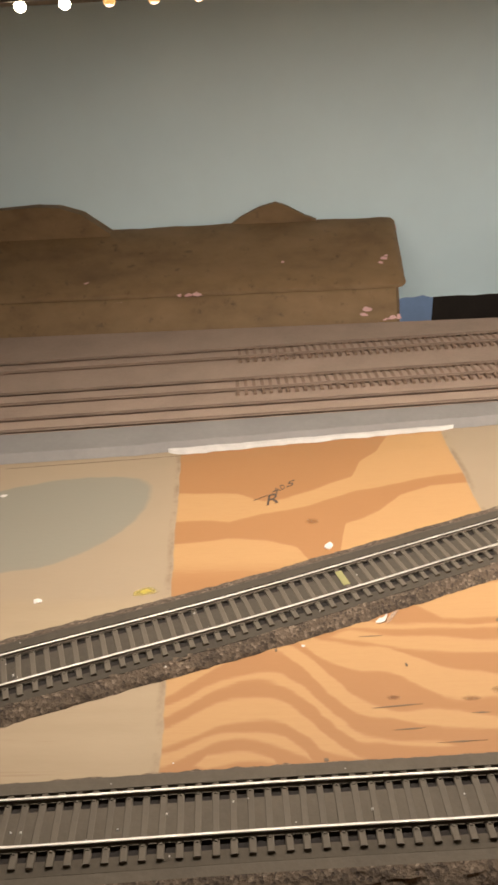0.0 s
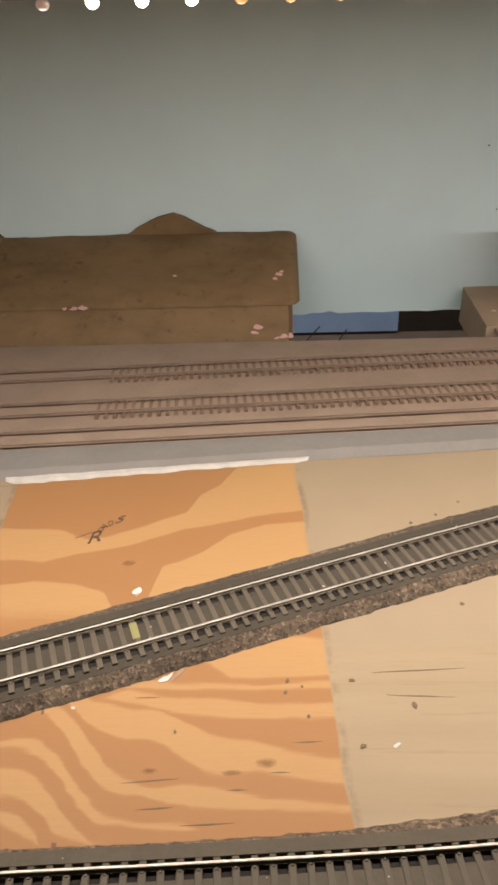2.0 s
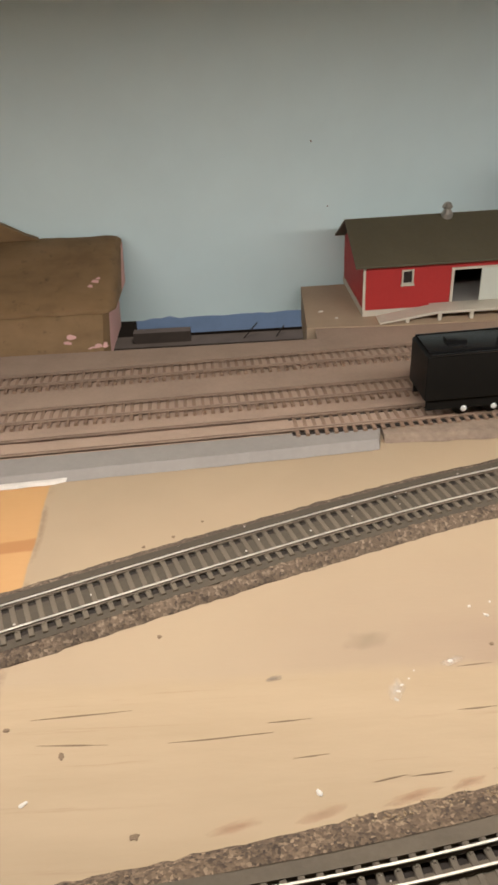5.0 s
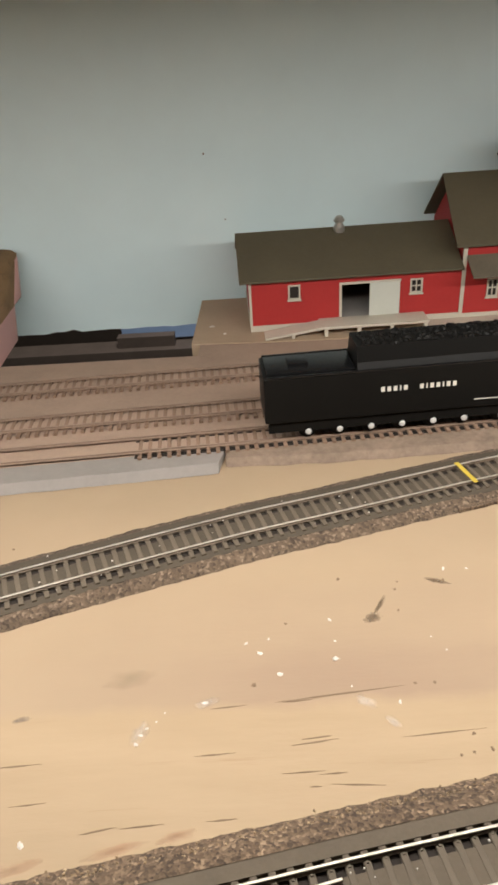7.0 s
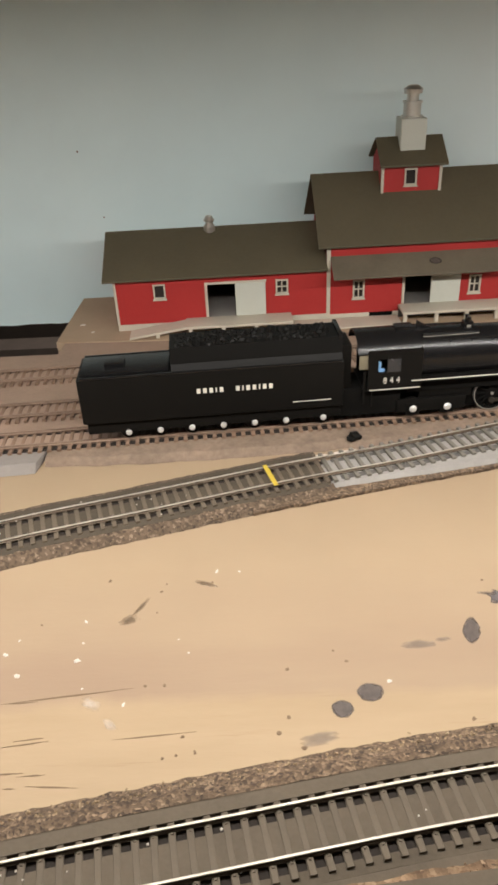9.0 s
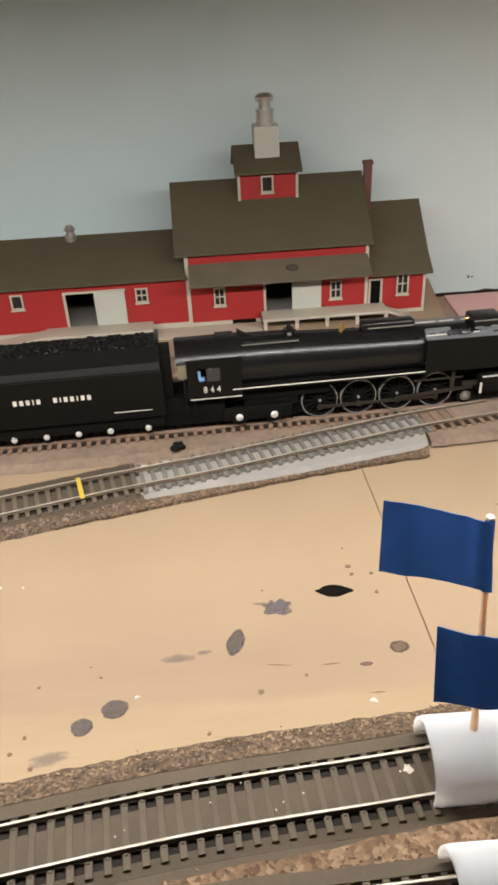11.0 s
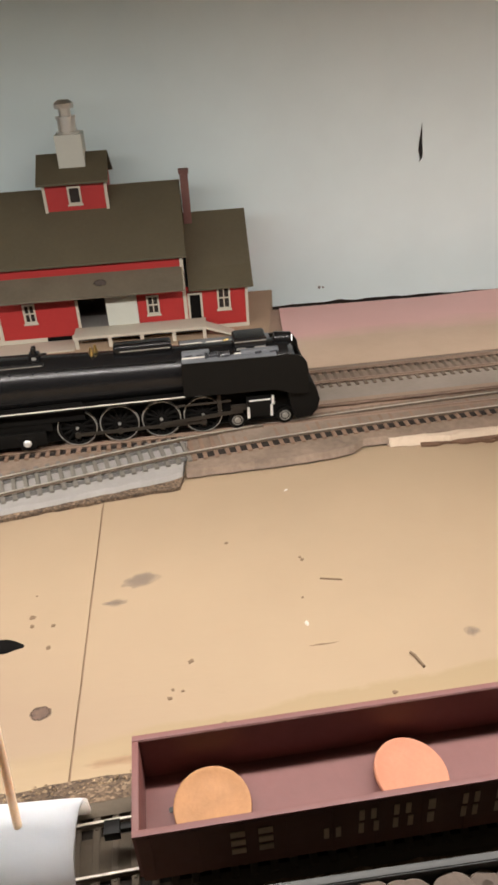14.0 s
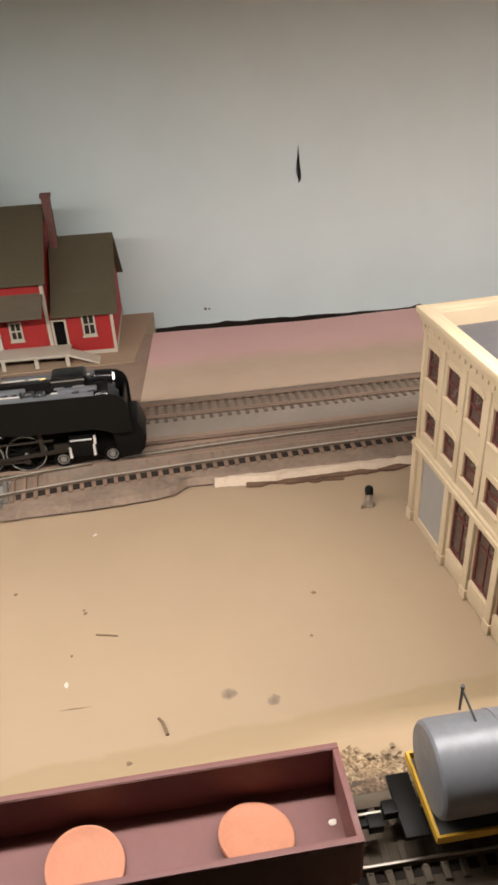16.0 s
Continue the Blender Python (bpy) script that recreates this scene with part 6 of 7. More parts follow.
def coin(m, mat, label):
    """A coin with raised rim and worn low relief."""
    bm = bmesh.new()
    prof = [(0.0, 1.25), (6.0, 1.2), (10.4, 1.15), (10.9, 1.45), (11.8, 1.45), (12.0, 1.2), (12.0, 0.2), (11.8, 0.0), (0.0, 0.0)]
    seg = 48
    rings = []
    for r, z in prof:
        if r == 0:
            rings.append([bm.verts.new((0, 0, z * K))] * seg)
        else:
            rings.append([bm.verts.new((r * K * math.cos(2 * math.pi * k / seg), r * K * math.sin(2 * math.pi * k / seg), z * K)) for k in range(seg)])
    for a, b in zip(rings, rings[1:]):
        for k in range(seg):
            f = [a[k], a[(k + 1) % seg], b[(k + 1) % seg], b[k]]
            f = [v for i, v in enumerate(f) if v not in f[:i]]
            if len(f) > 2:
                bm.faces.new(f)
    ob = part("coin", bm, mat)
    ob.matrix_basis = m
    return tagged(ob, label, "coin", "coins in the gondola")


coin(pose(0.7164, -0.3007, 0.0203, 12, 0, 10), MAT_COPPER_OLD, "worn golden-brown copper coin lying in the gondola")
coin(pose(0.7789, -0.2957, 0.0203, 12, 0, 60), MAT_COPPER, "clean bright copper coin lying in the gondola")
coin(pose(0.8314, -0.2917, 0.0203, 12, 0, 130), MAT_COPPER, "clean bright copper coin lying in the gondola")

dark_m = pose(0.7815, -0.3455, 0.0, 0, 0, 3.2)
dark_car = open_car("gondola_car", dark_m, 160.0, 30.0, 33.6, 18.0, (MAT_GREYCAR, MAT_BLACKSIDE), "dark grey model gondola car loaded with metal washers")


def washer(m, r, hole, h):
    bm = bmesh.new()
    seg = 26
    ring = []
    for k in range(seg):
        a = 2 * math.pi * k / seg
        c, s = math.cos(a) * K, math.sin(a) * K
        ring.append([bm.verts.new((c * q, s * q, z * K)) for q, z in ((r, 0.3), (r, h - 0.4), (r - 0.4, h), (hole + 1.1, h), (hole, h - 0.8), (hole, 0))])
    n = 6
    for a, b in zip(ring, ring[1:] + ring[:1]):
        for i in range(n):
            bm.faces.new((a[i], b[i], b[(i + 1) % n], a[(i + 1) % n]))
    ob = part("washer", bm, MAT_SCRAP)
    ob.matrix_basis = m
    return tagged(ob, "dull pinkish-grey metal washer heaped in the dark gondola", "washer", "washers in the gondola")


rnd = random.Random(11)
for i in range(66):
    u = -70 + 140 * (i % 22) / 21 + rnd.uniform(-3, 3)
    v = (-8, 0, 8)[i // 22] + rnd.uniform(-1.5, 1.5)
    r = rnd.choice((4.8, 5.4, 6.0))
    washer(dark_m @ pose(u * K, v * K, (18.3 + rnd.uniform(8, 13)) * K, rnd.uniform(-10, 10), rnd.uniform(-10, 10), 0), r, r * 0.16, 1.8)
part("load_bed", mmboxes((-77, 77, -12.5, 12.5, 18.1, 26.5), bevel=0.5), MAT_SCRAP, dark_car, "packed layer of scrap under the washers")


def tank_car():
    t = thing("tank_car", pose(0.8858, -0.2830, 0.0, 0, 0, 4.3), "silver-grey model tank car with yellow sill on the near track", "tank car", "model freight cars")
    L, R, C = 150.0, 15.0, 33.4
    prof = [(1.6, 0.1), (1.2, 6.0), (0.9, 11.5), (1.0, 13.6), (1.8, 14.6), (3.2, R), (40, R), (L - 3.2, R), (L - 1.8, 14.6), (L - 1.0, 13.6), (L - 1.2, 6), (L - 1.6, 0.1)]
    seg = 40
    bm = bmesh.new()
    rings = [[bm.verts.new((u * K, r * math.cos(2 * math.pi * k / seg) * K, (C + r * math.sin(2 * math.pi * k / seg)) * K)) for k in range(seg)] for u, r in prof]
    for a, b in zip(rings, rings[1:]):
        for k in range(seg):
            bm.faces.new((a[k], b[k], b[(k + 1) % seg], a[(k + 1) % seg]))
    bm.faces.new(rings[0])
    bm.faces.new(rings[-1][::-1])
    part("tank", bm, MAT_TANK, t, "silver-grey tank barrel")
    for u in (24, 60, 96, 130):
        b = bmesh.new()
        mmcyl(b, (u - 0.7, 0, C), (u + 0.7, 0, C), R + 0.25, seg=40)
        part("tank_band", b, MAT_TANK, t)
    part("deck", mmboxes((0, L, -13.8, 13.8, 16.0, 19.4), bevel=0.4), MAT_GREYCAR, t, "dark grey car deck")
    for s in (-1, 1):
        part("sill", mmboxes((0.5, L - 0.5, s * 14.9 - 0.4, s * 14.9 + 0.4, 18.2, 21.6)), MAT_YELLOW, t, "yellow side sill")
    part("end_sill", mmboxes((-0.3, 0.7, -15.2, 15.2, 18.2, 21.6)), MAT_YELLOW, t, "yellow end sill")
    part("end_platform", mmboxes((-8.5, -0.6, -11, 11, 15.0, 17.0), bevel=0.3), MAT_BLACKSIDE, t)
    ld = bmesh.new()
    mmcyl(ld, (15, 11.5, 44.5), (15, 11.5, 54.5), 0.45, seg=8)
    mmcyl(ld, (15, 11.5, 54.5), (15, 11.5, 55.6), 0.7, seg=8)
    mmcyl(ld, (15, 11.0, 53.6), (22, -15.0, 32.0), 0.4, seg=8)
    part("ladder_rail", ld, MAT_GREYCAR, t, "grey ladder handrail")
    d = bmesh.new()
    mmcyl(d, (75, 0, C + R - 1), (75, 0, C + R + 6), 7.5, seg=24)
    part("dome", d, MAT_TANK, t)
    fit = mmboxes((30, 44, -16.4, -14.0, 22, 33), bevel=0.4)
    part("side_fitting", fit, MAT_TANK, t)
    coupler(t, -2, -1)
    for u in (24, L - 24):
        car_truck(t, u)


tank_car()


# ---------- flags on foam arches ----------
def foam_arch(x, y, turn, label):
    """A thick foam sheet bent into an arch that stands over the rails, a dowel hole in its crown."""
    r, wall, half = 0.0150, 0.0018, 0.0165
    bm = bmesh.new()
    cols = []
    for i in range(15):
        u = -half + 2 * half * i / 14
        end = (abs(u) > half - 0.0004) * 0.0003
        ring = []
        for k in range(31):
            a = radians(-24 + 212 * k / 30)
            dent = 0.00022 * noise.noise((u * 90, k * 0.35, x * 40))
            ring.append(bm.verts.new((u + 0.0004 * noise.noise((k * 0.3, x * 9, i // 14)), (r - end + dent) * -math.cos(a), 0.0105 + (r - end + dent) * math.sin(a))))
        for k in range(30, -1, -1):
            a = radians(-24 + 212 * k / 30)
            ring.append(bm.verts.new((u, (r - wall + end) * -math.cos(a), 0.0105 + (r - wall + end) * math.sin(a))))
        cols.append(ring)
    n = len(cols[0])
    for p, q in zip(cols, cols[1:]):
        for k in range(n):
            bm.faces.new((p[k], p[(k + 1) % n], q[(k + 1) % n], q[k]))
    for ring in (cols[0], cols[-1]):
        for k in range(30):
            bm.faces.new((ring[k], ring[k + 1], ring[n - 2 - k], ring[n - 1 - k]))
    bmesh.ops.recalc_face_normals(bm, faces=bm.faces[:])
    ob = part("foam_arch", bm, MAT_FOAM)
    ob.matrix_basis = pose(x, y, 0, 0, 0, turn)
    return tagged(ob, label, "foam arch", "flag stands on the tracks")


def flag(corners, foot, label, ripple):
    """A dowel with a rippled rectangle of blue tape folded round its top."""
    tr, tl, br, bl = [Vector(c) for c in corners]
    f = thing("signal_flag", Matrix.Translation(foot), label, "flag", "flag stands on the tracks")
    base = Vector(foot)
    shift = base + (tr - base) * ((br.z - base.z) / (tr.z - base.z)) - br
    br, bl = br + shift, bl + shift * 0.3
    tip = tr + (tr - br).normalized() * 0.0012
    bm = bmesh.new()
    bm_cyl(bm, (0, 0, 0), tip - base, 0.00128, 0.00128, 14)
    part("dowel", bm, MAT_DOWEL, f, "pale round wooden dowel")
    bm = bmesh.new()
    bm_cyl(bm, tip - base, tip - base + (tip - br).normalized() * 0.0004, 0.0014, 0.0011, 14)
    part("dowel_end", bm, MAT_CHIP, f)
    bm = bmesh.new()
    bm_cyl(bm, tr - base + (tip - base - (tr - base)) * 0.4, br - base + (base - br).normalized() * 0.0006, 0.00148, 0.00148, 16)
    part("sleeve", bm, MAT_FLAG, f, "blue tape wrapped round the dowel")
    nrm = (tl - tr).cross(br - tr).normalized()
    bm = bmesh.new()
    nu, nv = 26, 12
    front, rear = [], []
    for i in range(nu + 1):
        a = i / nu
        for lst, off in ((front, 0.00016), (rear, -0.00016)):
            col = []
            for j in range(nv + 1):
                b = j / nv
                p = (tr * (1 - a) + tl * a) * (1 - b) + (br * (1 - a) + bl * a) * b
                p = p + (tr - tl).normalized() * (0.0013 + 0.0012 * b) * (1 - a) + nrm * 0.00165 * max(0.0, 1 - a * 5) ** 0.5
                wave = ripple * math.sin(a * 7.5 + 1.1 * b) * a * 0.0008 + 0.0004 * noise.noise((a * 6, b * 5, ripple))
                edge = 0.0002 * noise.noise((a * 11, b * 9, 7 + ripple)) * (1 if j in (0, nv) or i == nu else 0)
                q = p + nrm * (wave + off) + Vector((0, 0, edge)) - base
                col.append(bm.verts.new(q))
            lst.append(col)
    for lst, flip in ((front, False), (rear, True)):
        for a, b in zip(lst, lst[1:]):
            for j in range(nv):
                q = (a[j], a[j + 1], b[j + 1], b[j])
                bm.faces.new(q[::-1] if flip else q)
    for j in range(nv):
        bm.faces.new((front[-1][j], front[-1][j + 1], rear[-1][j + 1], rear[-1][j]))
        bm.faces.new((front[0][j], rear[0][j], rear[0][j + 1], front[0][j + 1]))
    for i in range(nu):
        bm.faces.new((front[i][0], front[i + 1][0], rear[i + 1][0], rear[i][0]))
        bm.faces.new((front[i][nv], rear[i][nv], rear[i + 1][nv], front[i + 1][nv]))
    part("pennant", bm, MAT_FLAG, f, "royal blue tape pennant")


foam_arch(0.6595, -0.3052, 0.5, "white foam sheet bent over the near track with a flag")
foam_arch(0.6560, -0.3513, 0.5, "white foam sheet bent over the siding with a flag")
flag(((0.6592, -0.2911, 0.1022), (0.6312, -0.2740, 0.1002), (0.6605, -0.2956, 0.0793), (0.6300, -0.2797, 0.0756)), (0.6588, -0.3049, 0.0246),
     "blue tape flag on a wooden dowel in a foam arch", 1.0)
flag(((0.6558, -0.3403, 0.1024), (0.6317, -0.3337, 0.1036), (0.6560, -0.3430, 0.0819), (0.6312, -0.3390, 0.0825)), (0.6556, -0.3505, 0.0246),
     "darker blue tape flag on a wooden dowel by the siding", -1.0)


# ---------- ivory city building ----------
def city_building():
    b = thing("city_building", pose(0.9285, -0.1135, 0.0, 0, 0, -81.9), "ivory plastic three-storey model city building with flat roof", "building")
    L, D, H = 118.0, 125.0, 117.0
    top = [(2.8 + 20.6 * k, 14.6 + 20.6 * k, 85.5, 101.0) for k in range(6) if 14.6 + 20.6 * k < L - 2]
    mid = [(5.0 + 20.3 * k, 16.4 + 20.3 * k, 56.5, 69.5) for k in range(6) if 16.4 + 20.3 * k < L - 2]
    low = [(6.5, 32.5, 5.0, 48.5), (42.0, 59.5, 12.5, 43.0), (65.0, 82.0, 12.5, 43.0), (87.5, 104.5, 12.5, 43.0)]
    bm = bmesh.new()
    holed_wall(bm, 0, L, 0.3, H, 0.0, 2.0, top + mid + low)
    part("facade", bm, MAT_IVORY, b, "ivory window facade", smooth=False)
    part("side_wall", mmboxes((-0.0, 2.0, 2.0, D, 0.3, H)), MAT_IVORY, b, smooth=False)
    part("side_wall", mmboxes((L - 2, L, 2.0, D, 0.3, H)), MAT_IVORY, b, smooth=False)
    part("rear_wall", mmboxes((0, L, D, D + 2, 0.3, H)), MAT_IVORY, b, smooth=False)
    part("roof", mmboxes((2, L - 2, 2, D, H - 9, H - 7.5)), MAT_ROOFGREY, b, "dark grey flat roof", smooth=False)
    for i, (a, c, d, e) in enumerate(top + mid):
        w = part("window", frame_ring(a, c, d, e, 0.9, 1.9, 1.0), MAT_DKRED, b, "dark red sash window")
        part("pane", mmboxes((a + 0.9, c - 0.9, 1.5, 1.8, d + 0.9, e - 0.9)), MAT_PANE, w)
        part("meeting_rail", mmboxes((a + 0.9, c - 0.9, 1.0, 1.5, (d + e) / 2 - 0.4, (d + e) / 2 + 0.4)), MAT_DKRED, w)
        part("sill", mmboxes((a - 1.0, c + 1.0, -0.9, 0.0, d - 1.3, d - 0.05), bevel=0.2), MAT_IVORY, w)
        bm = bmesh.new()
        n = 9
        arch = [((a + c) / 2 + (c - a + 3.6) / 2 * math.cos(math.pi * k / n), e + 0.4 + 3.6 * math.sin(math.pi * k / n)) for k in range(n + 1)]
        inner = [((a + c) / 2 + (c - a) / 2 * math.cos(math.pi * k / n), e + 0.1 + 1.2 * math.sin(math.pi * k / n)) for k in range(n, -1, -1)]
        bm_prism(bm, [(u * K, w2 * K) for u, w2 in arch + inner], -0.55 * K, 0.0, "y")
        part("hood_mould", bm, MAT_IVORY, w, smooth=False)
    part("garage_door", mmboxes((6.7, 32.3, 0.8, 1.6, 5.0, 48.3)), MAT_GARAGE, b, "plain grey ground-floor door")
    for a, c, d, e in low[1:]:
        w = part("shop_window", frame_ring(a, c, d, e, 0.7, 1.8, 1.2), MAT_DKRED, b, "dark red shop window")
        part("pane", mmboxes((a + 1.1, c - 1.1, 1.3, 1.6, d + 1.1, e - 1.1)), MAT_PANE, w)
        part("mullion", mmboxes(((a + c) / 2 - 0.5, (a + c) / 2 + 0.5, 0.9, 1.3, d + 1.2, e - 1.2), (a + 1.2, c - 1.2, 0.9, 1.3, e - 9, e - 8)), MAT_DKRED, w)
        part("stall_riser", mmboxes((a - 0.5, c + 0.5, -0.8, 0.0, 2.5, d - 0.4), bevel=0.2), MAT_IVORY, b)
    for u in (-0.6, 37.2, 62.2, 84.7, 109):
        part("pilaster", mmboxes((u - 2.2, u + 2.2, -1.8, -0.02, 0.3, 46.0), (u - 2.8, u + 2.8, -2.3, -0.02, 0.3, 6.0), bevel=0.25), MAT_IVORY, b)
    part("belt_course", mmboxes((-2.5, L + 1, -2.6, -0.02, 46.2, 48.6), (-1.8, L + 0.8, -1.6, -0.02, 48.6, 50.2), bevel=0.25), MAT_IVORY, b, "moulded belt course")
    for k in range(7):
        u = -0.5 + 20.4 * k
        if u < L:
            part("upper_pilaster", mmboxes((u - 1.5, u + 1.5, -0.7, -0.02, 50.4, 108), bevel=0.2), MAT_IVORY, b)
    part("cornice", mmboxes((-4.5, L + 2, -4.6, -0.02, 116.6, 119.4), (-3.4, L + 1.4, -3.2, -0.02, 113.2, 116.6), (-2.2, L + 1, -2.0, -0.02, 108.2, 113.2), bevel=0.4), MAT_IVORY, b, "heavy ivory cornice")
    for k in range(24):
        u = 0.5 + 5.0 * k
        if u < L - 2:
            part("bracket", mmboxes((u, u + 1.7, -2.7, -2.0, 110.6, 113.1), bevel=0.2), MAT_IVORY, b)
    part("parapet", mmboxes((-4.4, 1.6, 0.1, D + 2, 112, 119.2), bevel=0.3), MAT_IVORY, b)
    part("parapet", mmboxes((L - 1.8, L + 1.6, 0.1, D + 2, 112, 119.0), bevel=0.3), MAT_IVORY, b)
    part("parapet", mmboxes((1.7, L - 1.9, D, D + 2.2, 112, 119.0), bevel=0.3), MAT_IVORY, b)
    part("parapet", mmboxes((1.7, L - 1.9, 0.1, 2.2, 112, 119.2), bevel=0.3), MAT_IVORY, b)


city_building()

# ---------- small things on the table ----------
sw = thing("toggle_switch", pose(0.9085, -0.0985, 0.0, 0, 0, 20), "small metal toggle switch with a black knob set in the table", "switch")
bm = bmesh.new()
mmcyl(bm, (0, 0, 0.1), (0, 0, 1.2), 3.6, 3.4, seg=6)
mmcyl(bm, (0, 0, 1.2), (0, 0, 3.2), 2.7, 2.5, seg=14)
mmcyl(bm, (0, 0, 3.2), (0.4, 0.8, 6.0), 1.7, 1.5, seg=12)
part("bushing", bm, MAT_NUT, sw, "dull metal bushing")
bm = bmesh.new()
mmcyl(bm, (0.4, 0.8, 6.0), (1.0, 2.4, 8.6), 2.2, 2.5, seg=16)
bmesh.ops.create_icosphere(bm, subdivisions=2, radius=2.5 * K, matrix=Matrix.Translation((1.0 * K, 2.4 * K, 8.6 * K)))
part("knob", bm, MAT_BLACKSIDE, sw, "round black knob")
bm = bmesh.new()
mmcyl(bm, (-4.6, -0.6, 0.05), (-4.6, -0.6, 0.9), 1.1, 0.9, seg=10)
part("wire_stub", bm, MAT_TORN, sw)


def loco_front(x):
    return next(p.y for p in spline(FRONT, 0.004) if p.x >= x)


def blot(cx, cy, rx, ry, turn, mat, seed, name="paint_spot", thick=0.00022, rough=0.35, point=0.0):
    """A dried spot or smear: thin, with an uneven outline."""
    n = 28
    pts = []
    for k in range(n):
        a = 2 * math.pi * k / n
        f = 1 + rough * noise.noise((math.cos(a) * 1.6 + seed, math.sin(a) * 1.6, seed * 3.3)) + rough * 0.4 * noise.noise((math.cos(a) * 5, math.sin(a) * 5 + seed, 1))
        pts.append((f * math.cos(a) * (1 + 0.15 * point), f * math.sin(a) * (1 - point * abs(math.cos(a)) ** 1.6)))
    bm = bmesh.new()
    bm_prism(bm, pts, 0.00003, thick, "z")
    part(name, bm, mat, table, m=pose(cx, cy, 0, 0, 0, turn) @ Matrix.Diagonal((rx, ry, 1, 1)), smooth=False)


blot(0.6265, -0.2062, 0.0088, 0.0042, -4, MAT_SPOTINK, 1.0, rough=0.2, point=0.85)
blot(0.599, -0.2145, 0.0085, 0.0062, 10, MAT_SLATE, 2.0, rough=0.8)
blot(0.592, -0.2120, 0.0050, 0.0010, -8, MAT_SMEAR, 2.5, rough=0.6)
blot(0.5795, -0.2345, 0.0080, 0.0040, 74, MAT_SPOT, 3.0, rough=0.25, point=0.6)
blot(0.555, -0.2415, 0.0080, 0.0028, 2, MAT_SMEAR, 4.0)
blot(0.566, -0.2390, 0.0040, 0.0012, 6, MAT_SMEAR, 4.5)
blot(0.5305, -0.2655, 0.0054, 0.0048, 0, MAT_SPOT, 5.0, rough=0.2)
blot(0.5185, -0.2730, 0.0045, 0.0042, 0, MAT_SPOT, 6.0, rough=0.2)
blot(0.649, -0.2430, 0.0042, 0.0034, 0, MAT_BROWNSPOT, 7.0, rough=0.2)
blot(0.6335, -0.2512, 0.0027, 0.0010, 2, MAT_BROWNSPOT, 8.0, rough=0.2)
blot(0.683, -0.1700, 0.0100, 0.0052, 14, MAT_SMEAR, 9.0, rough=0.6)
blot(0.672, -0.1845, 0.0060, 0.0024, 4, MAT_SMEAR, 10.0, rough=0.6)
blot(0.4275, -0.2200, 0.0046, 0.0032, 20, MAT_MUD, 11.0, rough=0.8)
blot(0.4320, -0.2120, 0.0070, 0.0012, 60, MAT_MUD, 12.0, rough=0.7)
for i, (x, y, rx, ry) in enumerate(((0.137, -0.324, 0.0045, 0.0022), (0.093, -0.327, 0.0030, 0.0014), (0.124, -0.328, 0.0045, 0.0014), (0.067, -0.207, 0.0040, 0.0026))):
    blot(x, y, rx, ry, 3, MAT_KNOT, 80.0 + i, "knot", rough=0.3)
blot(0.462, -0.1978, 0.0060, 0.0016, -22, MAT_MUD, 12.5, rough=0.8)
blot(0.321, -0.249, 0.0110, 0.0060, 10, MAT_STAIN, 12.7, rough=0.6)
blot(0.5080, -0.2860, 0.0085, 0.0030, 8, MAT_SMEAR, 13.0)
blot(-0.017, -0.2600, 0.0065, 0.0030, 10, MAT_YSMEAR, 14.0)
blot(0.279, -0.2670, 0.0040, 0.0015, 12, MAT_SMEAR, 15.0)
for i, (x, dy, rx) in enumerate(((0.262, 0.034, 0.010), (0.292, 0.0335, 0.010), (0.324, 0.0335, 0.012), (0.345, 0.0335, 0.008), (0.68, 0.036, 0.012), (0.705, 0.035, 0.009))):
    blot(x, loco_front(x) + dy, rx, 0.0022, 5 + 9 * (x < 0.5), MAT_RUSTY, 16.0 + i, "rust_smear")
for i, (x, y, rx, ry, a) in enumerate(((0.354, -0.263, 0.006, 0.0022, 20), (0.418, -0.266, 0.0055, 0.0028, -40), (0.328, -0.276, 0.0060, 0.0035, 60), (0.427, -0.276, 0.004, 0.0020, -50), (0.060, -0.262, 0.010, 0.0012, 60), (0.100, -0.280, 0.007, 0.0012, 55))):
    blot(x, y, rx, ry, a, MAT_DUST, 90.0 + i, "dust_smear", 0.00026)
blot(0.825, -0.219, 0.0036, 0.0030, 10, MAT_SMEAR, 97.0)
blot(0.843, -0.224, 0.0032, 0.0026, 30, MAT_SMEAR, 98.0)
rnd = random.Random(3)
DOTS = [(0.439, -0.258, 6), (0.447, -0.258, 6), (0.441, -0.202, 5), (0.440, -0.216, 5), (0.449, -0.292, 5), (0.415, -0.193, 7), (0.465, -0.197, 5), (0.443, -0.197, 4), (0.388, -0.221, 5), (0.373, -0.255, 8), (0.456, -0.283, 6), (0.461, -0.290, 6),
        (0.454, -0.291, 5), (0.497, -0.276, 7), (0.502, -0.290, 8), (0.523, -0.249, 6), (0.518, -0.243, 5), (0.493, -0.283, 9), (0.498, -0.252, 6), (0.593, -0.203, 6), (0.646, -0.209, 9), (0.568, -0.280, 7),
        (0.217, -0.176, 9), (0.232, -0.169, 9), (0.247, -0.157, 6), (0.230, -0.240, 9), (0.173, -0.285, 9), (0.174, -0.317, 9)]
